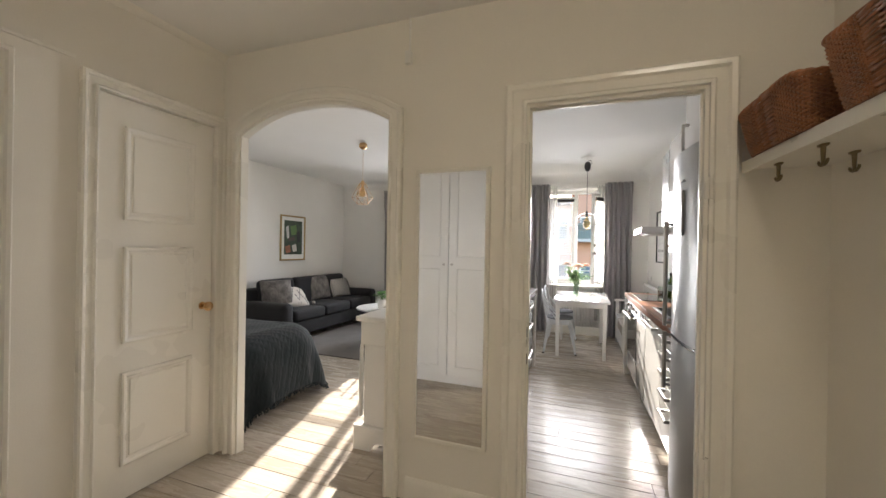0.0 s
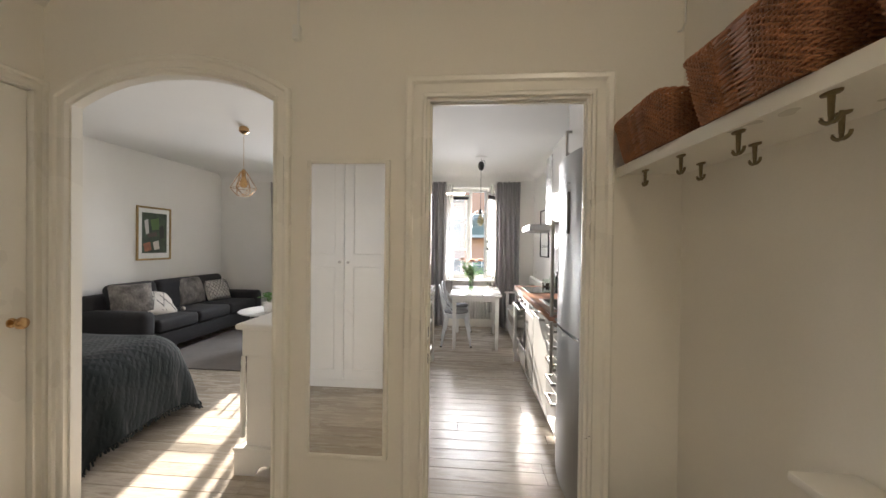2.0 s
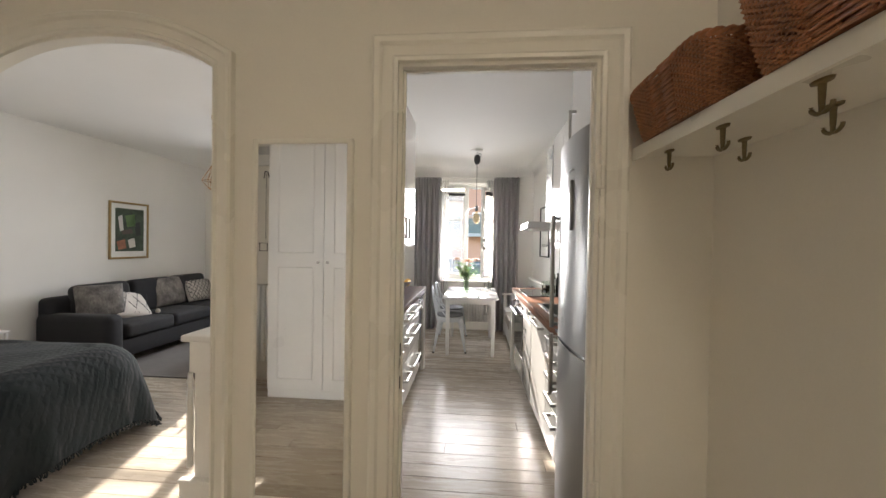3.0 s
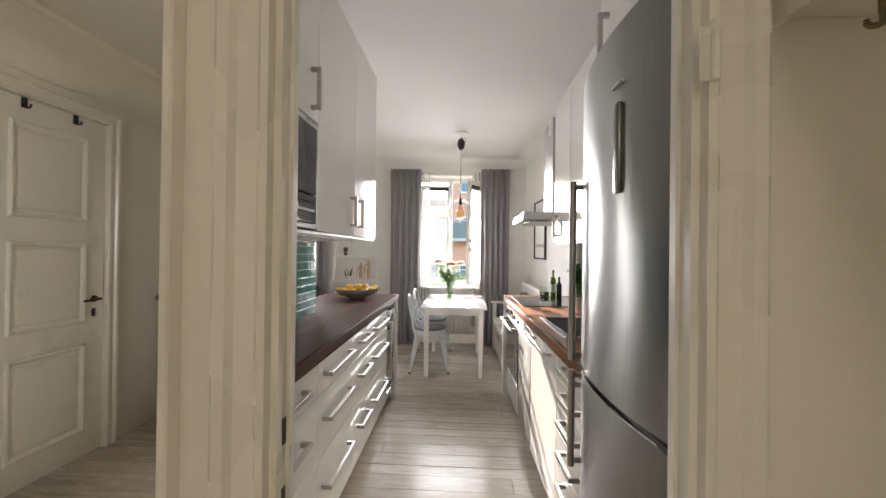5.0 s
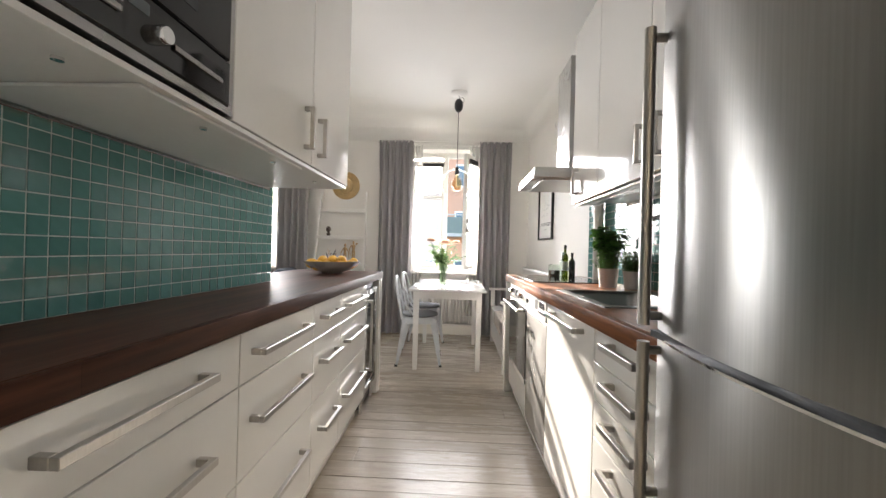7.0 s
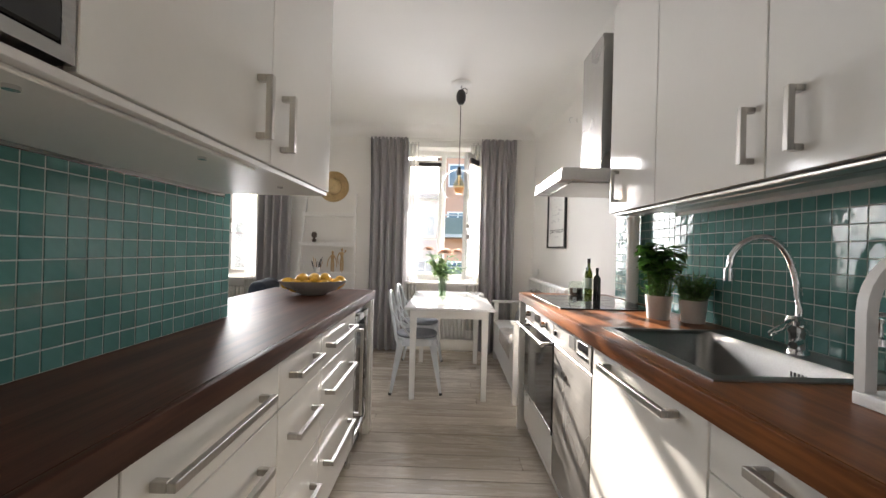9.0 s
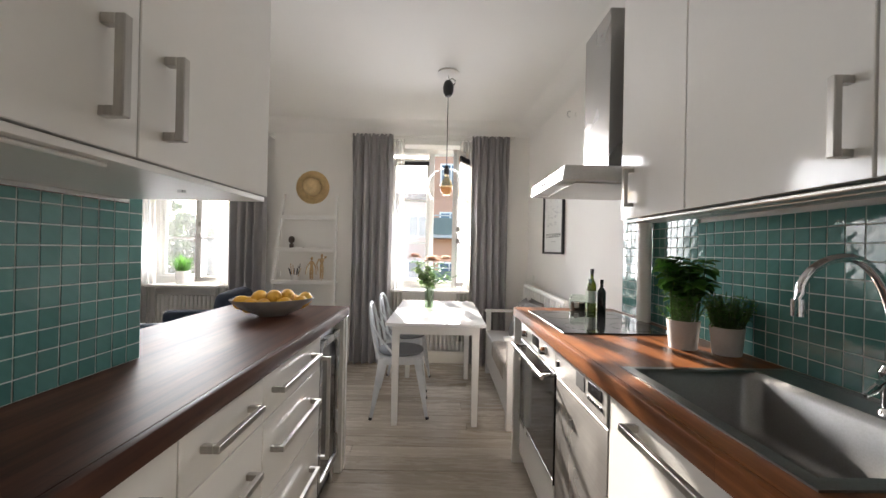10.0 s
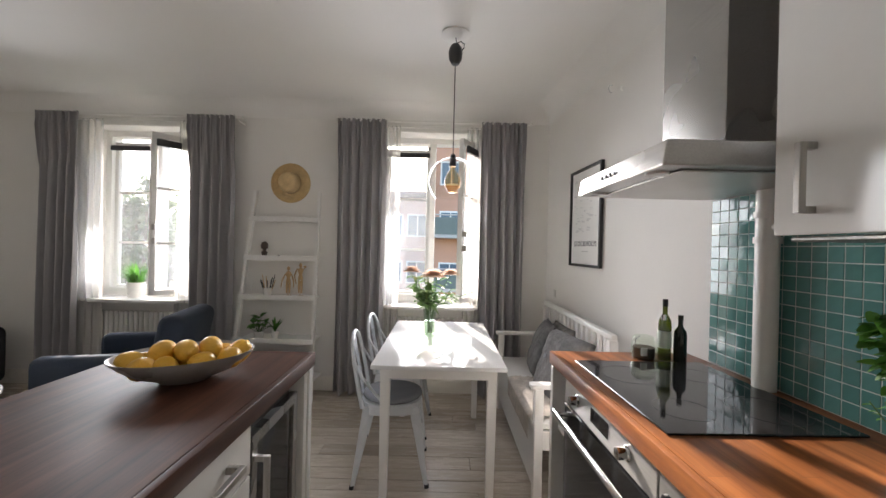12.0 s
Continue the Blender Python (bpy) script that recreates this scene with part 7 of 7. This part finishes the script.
for k in range(-4, 5):
    for s in (-1, 1):
        pts = []
        for q in range(17):
            v = -0.155 + 0.31 * q / 16
            u = k * 0.065 + s * 0.028 * math.cos(q / 16 * 4 * math.pi)
            if abs(u) < 0.215:
                z = 0.07 * ((1 - abs(u / 0.23) ** 3.2) * (1 - abs(v / 0.17) ** 3.2)) ** 0.5
                pts.append(m_ @ Vector((u, v, z + 0.006)))
        if len(pts) > 3:
            tube(pts, 0.0045, 4, lat)
part("lattice_pattern", lat, INK, pb)
pillow("sofa_cushion", pose(-4.08, 5.78, 0.68, 76, 0, 90), 0.40, 0.38, 0.12, PALEC, "plain off-white cushion behind the others", seed=12.0)

rg = thing("rug", (-2.5, 5.0, 0), "grey brown woven rug on the floorboards", "rug")
random.seed(6)
part("woven_top", grid(60, 60, lambda a, b: Vector((-3.55 + 1.95 * a + 0.006 * noise.noise(Vector((b * 9, 0, 0))), 4.02 + 2.3 * b, 0.011 + 0.004 * noise.noise(Vector((a * 40, b * 40, 0)))))), RUG, rg, smooth=180)
part("edge_binding", sweep([(-3.555, 4.015), (-1.595, 4.015), (-1.595, 6.325), (-3.555, 6.325)], ((0, 0), (0, 0.011), (0.02, 0.014), (0.022, 0.0)), lambda u, v, h: Vector((u, v, 0.001 + h)), True), RUG, rg)

ct = thing("coffee_table", (-2.45, 5.0, 0), "round white coffee table on thin steel legs", "coffee table")
part("tabletop", lathe([(0, 0.47), (0.40, 0.47), (0.41, 0.478), (0.41, 0.488), (0.405, 0.492), (0, 0.492)], (-2.45, 5.0, 0), 48), TABLE, ct)
for k in range(3):
    a = radians(200 + 120 * k)
    part("leg", cyl((-2.45 + 0.30 * math.cos(a), 5.0 + 0.30 * math.sin(a), 0.014), (-2.45 + 0.26 * math.cos(a), 5.0 + 0.26 * math.sin(a), 0.47), 0.010, seg=10), CHROME, ct)
pot_plant("table_plant", (-2.42, 4.86, 0.492), 0.075, 0.13, "bushy green houseplant in a white pot", "leafy")
random.seed(21)
tr = thing("tray", (-2.2, 4.92, 0.492), "grey tray on the coffee table", "tray")
part("plate", bx(-2.36, -2.10, 4.80, 5.06, 0.4925, 0.50, 0.004), STONEP, tr)
part("lip", sweep([(-2.36, 4.80), (-2.10, 4.80), (-2.10, 5.06), (-2.36, 5.06)], ((0, 0), (0, 0.03), (0.008, 0.03), (0.008, 0)), lambda u, v, h: Vector((u, v, 0.5005 + h)), True), STONEP, tr)
for x, y, s in ((-2.27, 4.90, 1.0), (-2.17, 4.95, 1.25)):
    ca = thing("candlestick", (x, y, 0.50), "turned metal candlestick with a white candle", "candlestick", "candlesticks on the tray")
    part("stick", lathe([(0, 0), (0.034, 0), (0.036, 0.008), (0.012, 0.02), (0.014, 0.05 * s), (0.008, 0.07 * s), (0.014, 0.09 * s), (0.008, 0.11 * s), (0.018, 0.13 * s), (0.014, 0.14 * s), (0, 0.14 * s)], (x, y, 0.501), 18), CHROME, ca)
    part("candle", cyl((x, y, 0.501 + 0.14 * s), (x, y, 0.501 + 0.14 * s + 0.13), 0.009, seg=12), PORC, ca)

# picture over the sofa
ap = thing("framed_picture", (-4.35, 5.22, 1.1), "framed still life print in green and rust tones", "picture")
ay0, ay1, az0, az1 = 4.935, 5.515, 1.115, 1.865
part("frame", sweep([(ay0, az0), (ay1, az0), (ay1, az1), (ay0, az1)], ((0, 0), (0, 0.02), (0.010, 0.026), (0.024, 0.018), (0.026, 0)), on_x(-4.348), True), GOLDF, ap, "thin gilded frame")
part("mount", bx(-4.347, -4.34, ay0 + 0.02, ay1 - 0.02, az0 + 0.02, az1 - 0.02), PAPER, ap, "pale mount")
part("print", bx(-4.3398, -4.337, ay0 + 0.085, ay1 - 0.075, az0 + 0.10, az1 - 0.085), DGREEN, ap, "dark green painted ground")
for u0, u1, v0, v1, mm in ((0.10, 0.24, 0.12, 0.26, ORANGEP), (0.26, 0.38, 0.14, 0.28, PALEC), (0.16, 0.34, 0.32, 0.40, BROWNP), (0.22, 0.38, 0.42, 0.60, LEAFB), (0.12, 0.20, 0.36, 0.58, STONEP), (0.36, 0.46, 0.30, 0.50, BLACK)):
    q = prism([(ay0 + u0 + 0.03, az0 + v0), (ay0 + u1, az0 + v0 + 0.02), (ay0 + u1 - 0.02, az0 + v1), (ay0 + u0, az0 + v1 - 0.03)], on_x(-4.3368), 0.0, 0.0008)
    part("painted_patch", q, mm, ap)

# wire pendant
LX, LY = -2.235, 4.0
lp = thing("pendant_lamp", (LX, LY, 1.87), "brass wire cage pendant lamp", "pendant lamp")
part("ceiling_cup", lathe([(0, 0), (0.035, 0), (0.048, -0.015), (0.05, -0.05), (0.02, -0.075), (0, -0.078)], (LX, LY, CZ), 24), BRASS, lp, "brass ceiling cup")
part("cord", cyl((LX, LY, CZ - 0.07), (LX, LY, 2.14), 0.0022, seg=8), BRASS, lp)
part("socket", lathe([(0, 0), (0.016, 0), (0.022, -0.02), (0.022, -0.07), (0, -0.07)], (LX, LY, 2.15), 18), BRASS, lp)
cage = bmesh.new()
n = 6
tops = [Vector((LX + 0.035 * math.cos(2 * math.pi * k / n), LY + 0.035 * math.sin(2 * math.pi * k / n), 2.12)) for k in range(n)]
mids = [Vector((LX + 0.125 * math.cos(2 * math.pi * (k + 0.5) / n), LY + 0.125 * math.sin(2 * math.pi * (k + 0.5) / n), 1.95)) for k in range(n)]
lows = [Vector((LX + 0.07 * math.cos(2 * math.pi * k / n), LY + 0.07 * math.sin(2 * math.pi * k / n), 1.872)) for k in range(n)]
for k in range(n):
    j = (k + 1) % n
    for a, b in ((tops[k], tops[j]), (tops[k], mids[k]), (tops[j], mids[k]), (mids[k], mids[j]), (mids[k], lows[k]), (mids[k], lows[j]), (lows[k], lows[j])):
        cyl(a, b, 0.0028, seg=6, bm=cage)
part("wire_cage", cage, BRASS, lp, "thin brass wire cage")
part("bulb", lathe([(0.014, 2.08), (0.018, 2.06), (0.038, 2.02), (0.04, 1.99), (0.03, 1.962), (0, 1.952)], (LX, LY, 0), 20), AMBER, lp, "clear amber bulb, unlit", smooth=180)

# armchair by the window
ac = thing("armchair", (-1.97, 5.90, 0), "navy blue upholstered armchair", "armchair")
ma = pose(-1.97, 5.90, 0, 0, 0, -78)


def abox(*a, r=0.05, tilt=None):
    b = bx(*a, r, 4)
    return merge(bmesh.new(), b, ma @ (tilt or Matrix()))


part("base", abox(-0.33, 0.33, -0.33, 0.33, 0.16, 0.34, r=0.03), NAVY, ac)
part("seat_cushion", abox(-0.25, 0.25, -0.36, 0.24, 0.34, 0.47, r=0.045), NAVY, ac)
part("backrest", merge(bmesh.new(), bx(-0.32, 0.32, -0.08, 0.08, 0.0, 0.52, 0.07, 4), ma @ pose(0, 0.30, 0.32, -10, 0, 0)), NAVY, ac)
for s in (-1, 1):
    part("armrest", abox(s * 0.33 - 0.065, s * 0.33 + 0.065, -0.34, 0.30, 0.18, 0.60, r=0.055), NAVY, ac)
    for y in (-0.28, 0.26):
        part("leg", merge(bmesh.new(), cyl((s * 0.28, y, 0.0), (s * 0.26, y, 0.17), 0.014, 0.02, 10), ma), PALEWOOD, ac)

# ---- outside ----
solid("ground", grid(8, 8, lambda a, b: Vector((-900 + 1800 * a, 7.5 + 1500 * b, -9.0))), GROUND, "green ground far below the windows", "ground", kind="structure")


def house(x0, x1, y0, y1, z1, material, label, cols, storeys, balcony=None):
    h = thing("apartment_building", ((x0 + x1) / 2, y0, -9), label, "building")
    part("wall", bx(x0, x1, y0, y1, -9, z1), material, h)
    part("roof", bx(x0 - 0.3, x1 + 0.3, y0 - 0.3, y1, z1, z1 + 0.4, 0.05), ROOFM, h)
    dx = (x1 - x0) / cols
    for k in range(cols):
        for s in storeys:
            xc = x0 + dx * (k + 0.5)
            wn = part("window", sweep([(xc - 0.65, s), (xc + 0.65, s), (xc + 0.65, s + 1.4), (xc - 0.65, s + 1.4)], ((0, -0.05), (0, 0.06), (0.09, 0.06), (0.09, -0.05)), on_y(y0), True), WINPAINT, h)
            part("pane", bx(xc - 0.57, xc + 0.57, y0 - 0.02, y0 - 0.005, s + 0.08, s + 1.32), HOUSEG, wn)
            part("frame", bx(xc - 0.03, xc + 0.03, y0 - 0.05, y0 - 0.021, s + 0.08, s + 1.32), WINPAINT, wn)
    for xc, s in balcony or ():
        bl = part("balcony", bx(xc - 1.1, xc + 1.1, y0 - 1.2, y0, s - 0.2, s, 0.02), PALEF, h)
        part("parapet", bx(xc - 1.1, xc + 1.1, y0 - 1.22, y0 - 1.15, s, s + 0.95, 0.01), GREENB, bl)
        part("handrail", bx(xc - 1.12, xc + 1.12, y0 - 1.25, y0 - 1.12, s + 1.05, s + 1.12, 0.01), PALEF, bl)


house(-5.2, -0.55, 27.0, 37.0, 4.4, PINKF, "pink rendered apartment building across the street", 3, (-7.0, -4.0, -0.9, 2.0))
house(-0.5, 9.0, 25.5, 36.0, 7.4, ORANGEF, "orange rendered apartment building with balconies", 4, (-7.0, -4.0, -0.9, 2.1, 5.0), ((0.7, -0.9), (0.7, 2.1), (5.4, -0.9), (5.4, 2.1)))


def tree_mesh():
    random.seed(17)
    tk, cr = bmesh.new(), bmesh.new()
    tube([(0, 0, 0), (0.1, 0, 3), (0, 0.1, 6.5), (0.1, 0, 10)], 0.32, 10, tk, taper=0.25)
    cent = []
    for k in range(13):
        a = 2.4 * k
        z = 3.8 + 0.55 * k
        r = rnd(1.6, 3.0) * (1 - 0.045 * k)
        p = Vector((r * math.cos(a), r * math.sin(a), z + rnd(0.6, 1.6)))
        tube([(0.05, 0.05, z - 0.6), (p * 0.5) + Vector((0, 0, z * 0.4)), p], 0.10, 6, tk, taper=0.3)
        cent.append((p, rnd(0.9, 1.6)))
    for p, r in cent:
        for q in range(170):
            d = Vector((random.gauss(0, 1), random.gauss(0, 1), random.gauss(0, 0.8)))
            d = d.normalized() * r * rnd(0.35, 1.05)
            m = Matrix.Translation(p + d) @ Euler((rnd(0, 6.3), rnd(0, 6.3), rnd(0, 6.3))).to_matrix().to_4x4()
            s = rnd(0.16, 0.34)
            vs = [cr.verts.new(m @ Vector(v)) for v in ((-s, 0, 0), (0, -s * 0.5, 0.04), (s, 0, 0), (0, s * 0.5, 0.04))]
            cr.faces.new(vs)
    return tk, cr


tk, cr = tree_mesh()
t0 = thing("tree", (0, 0, 0), "leafy tree beyond the street", "tree", "trees beyond the street")
part("trunk", tk, BARK, t0)
part("crown", cr, TREEL, t0, smooth=None)
random.seed(9)
spots = [(-46 + 5.2 * k + rnd(-1.5, 1.5), 46 + rnd(-6, 9)) for k in range(9)] + [(-56 + 4.6 * k, 62 + rnd(-5, 5)) for k in range(12)] + [(-62 + 5 * k, 78 + rnd(-4, 4)) for k in range(12)]
t0.matrix_basis = pose(spots[0][0], spots[0][1], -9, 0, 0, 0) @ Matrix.Diagonal((1.2, 1.2, 1.2, 1))
for k, (x, y) in enumerate(spots[1:]):
    c = copy_thing(t0, pose(x, y, -9, 0, 0, 57 * k))
    s = rnd(1.05, 1.35)
    c.scale = (s, s, s * rnd(0.95, 1.1))

# wooded hills beyond the trees, distance haze mixed into the leaf colour
HILLW = leaf_mat("hazy_far_wood", (0.10, 0.16, 0.15), (0.17, 0.24, 0.22))
random.seed(21)
hv, hf = [], []
for k in range(5200):
    d = rnd(0, 1)
    x = -190 + 230 * rnd(0, 1)
    yy = 105 + 60 * d
    ridge = 7.5 + 3.0 * math.sin(x * 0.045) + 1.6 * math.sin(x * 0.13 + 2)
    z = -9 + (ridge + 9) * d + rnd(-1.2, 1.2)
    c = Vector((x, yy, z))
    for q in range(3):
        r = rnd(1.0, 2.2)
        e = Euler((rnd(0, 6.3), rnd(0, 6.3), rnd(0, 6.3))).to_matrix()
        base = len(hv)
        hv += [tuple(c + e @ Vector(v) * r) for v in ((-1, 0, 0.2), (0, -0.8, 0), (1, 0, 0.2), (0, 0.8, -0.1))]
        hf.append((base, base + 1, base + 2, base + 3))
me = bpy.data.meshes.new("far_woods")
me.from_pydata(hv, [], hf)
me.materials.append(HILLW)
tagged(new("far_woods", me), "hazy green wooded hillside in the distance", "woods", kind="stuff")

# ---- tiles ----
PITCH = 0.0465
TS = PITCH - 0.0032


def tile_mesh(s):
    """One glazed tile facing +x (s 1) or -x (s -1), its back at the wall plane."""
    h, t, e = TS / 2, 0.0021, 0.0009
    co = [(0, -h, -h), (0, h, -h), (0, h, h), (0, -h, h), (s * (t - e * 0.6), -h, -h), (s * (t - e * 0.6), h, -h), (s * (t - e * 0.6), h, h), (s * (t - e * 0.6), -h, h)]
    co += [(s * t, -h + e, -h + e), (s * t, h - e, -h + e), (s * t, h - e, h - e), (s * t, -h + e, h - e)]
    fa = [(0, 1, 5, 4), (1, 2, 6, 5), (2, 3, 7, 6), (3, 0, 4, 7), (4, 5, 9, 8), (5, 6, 10, 9), (6, 7, 11, 10), (7, 4, 8, 11), (8, 9, 10, 11)]
    if s < 0:
        fa = [f[::-1] for f in fa]
    return co, fa


def tiled(name, label, x, s, spans, near):
    """Backing of grout with tiles; the ones within near (y0, y1) are single pieces, the rest one mesh."""
    b = bmesh.new()
    for y0, y1, z0, z1 in spans:
        bx(min(x - s * 0.010, x), max(x - s * 0.010, x), y0, y1, z0, z1, bm=b)
    back = solid(name, b, GROUT, label, "tiled wall", kind="structure", smooth=None)
    co, fa = tile_mesh(s)
    me = bpy.data.meshes.new("tile")
    me.from_pydata(co, [], fa)
    me.materials.append(TILE)
    rest_v, rest_f, count = [], [], 0
    random.seed(2)
    for y0, y1, z0, z1 in spans:
        ny, nz = int(round((y1 - y0) / PITCH)), int(round((z1 - z0) / PITCH))
        py, pz = (y1 - y0) / ny, (z1 - z0) / nz
        for i in range(ny):
            for j in range(nz):
                y, z = y0 + py * (i + 0.5), z0 + pz * (j + 0.5)
                if near[0] <= y <= near[1] and count < 300:
                    o = new("tile", me)
                    o.parent = back
                    o.matrix_basis = Matrix.Translation((x - s * 0.001, y, z)) @ Euler((0, random.gauss(0, 0.006), random.gauss(0, 0.006))).to_matrix().to_4x4() @ Matrix.Diagonal((1, py / PITCH, pz / PITCH, 1))
                    count += 1
                else:
                    k = len(rest_v)
                    ta, tb_ = random.gauss(0, 0.006), random.gauss(0, 0.006)
                    for c in co:
                        rest_v.append((x - s * 0.001 + c[0] + ta * c[1] + tb_ * c[2], y + c[1] * py / PITCH, z + c[2] * pz / PITCH))
                    rest_f += [tuple(k + q for q in f) for f in fa]
    if rest_v:
        me2 = bpy.data.meshes.new("tiles")
        me2.from_pydata(rest_v, [], rest_f)
        me2.materials.append(TILE)
        o = new("tiles", me2)
        o.parent = back
        tagged(o, "green glazed tiles", kind="stuff")


tiled("wall_tiles_west", "green glazed mosaic tiles with pale joints", -0.598, 1, ((1.98, 3.613, 0.902, 1.362),), (2.5, 4.0))
tiled("wall_tiles_east", "green glazed mosaic tiles with pale joints", 1.300, -1, ((2.64, 4.05, 0.902, 1.362), (4.05, 4.69, 0.902, 1.532)), (3.3, 5.0))

# ---- floorboards ----
random.seed(4)
y = -1.33
row = 0
while y < WYO - 0.3:
    w = rnd(0.098, 0.138)
    cuts = [-4.49]
    while cuts[-1] < 1.44:
        cuts.append(min(1.44, cuts[-1] + rnd(1.6, 3.6)))
    if cuts[-1] - cuts[-2] < 0.4:
        cuts.pop(-2)
    for a, b in zip(cuts, cuts[1:]):
        g = rnd(0.0006, 0.0038)
        hz = -0.0005 - rnd(0, 0.0012)
        e = 0.0013
        x0, x1, y0, y1 = a + 0.001, b - 0.001, y + g / 2, y + w - g / 2
        co = [(x0, y0, -0.022), (x1, y0, -0.022), (x1, y1, -0.022), (x0, y1, -0.022), (x0, y0, hz - e), (x1, y0, hz - e), (x1, y1, hz - e), (x0, y1, hz - e), (x0 + e, y0 + e, hz), (x1 - e, y0 + e, hz), (x1 - e, y1 - e, hz), (x0 + e, y1 - e, hz)]
        fa = [(0, 1, 5, 4), (1, 2, 6, 5), (2, 3, 7, 6), (3, 0, 4, 7), (4, 5, 9, 8), (5, 6, 10, 9), (6, 7, 11, 10), (7, 4, 8, 11), (8, 9, 10, 11)]
        me = bpy.data.meshes.new("plank")
        me.from_pydata(co, [], fa)
        me.materials.append(BOARD)
        o = new("plank", me)
        o.parent = floor
    y += w
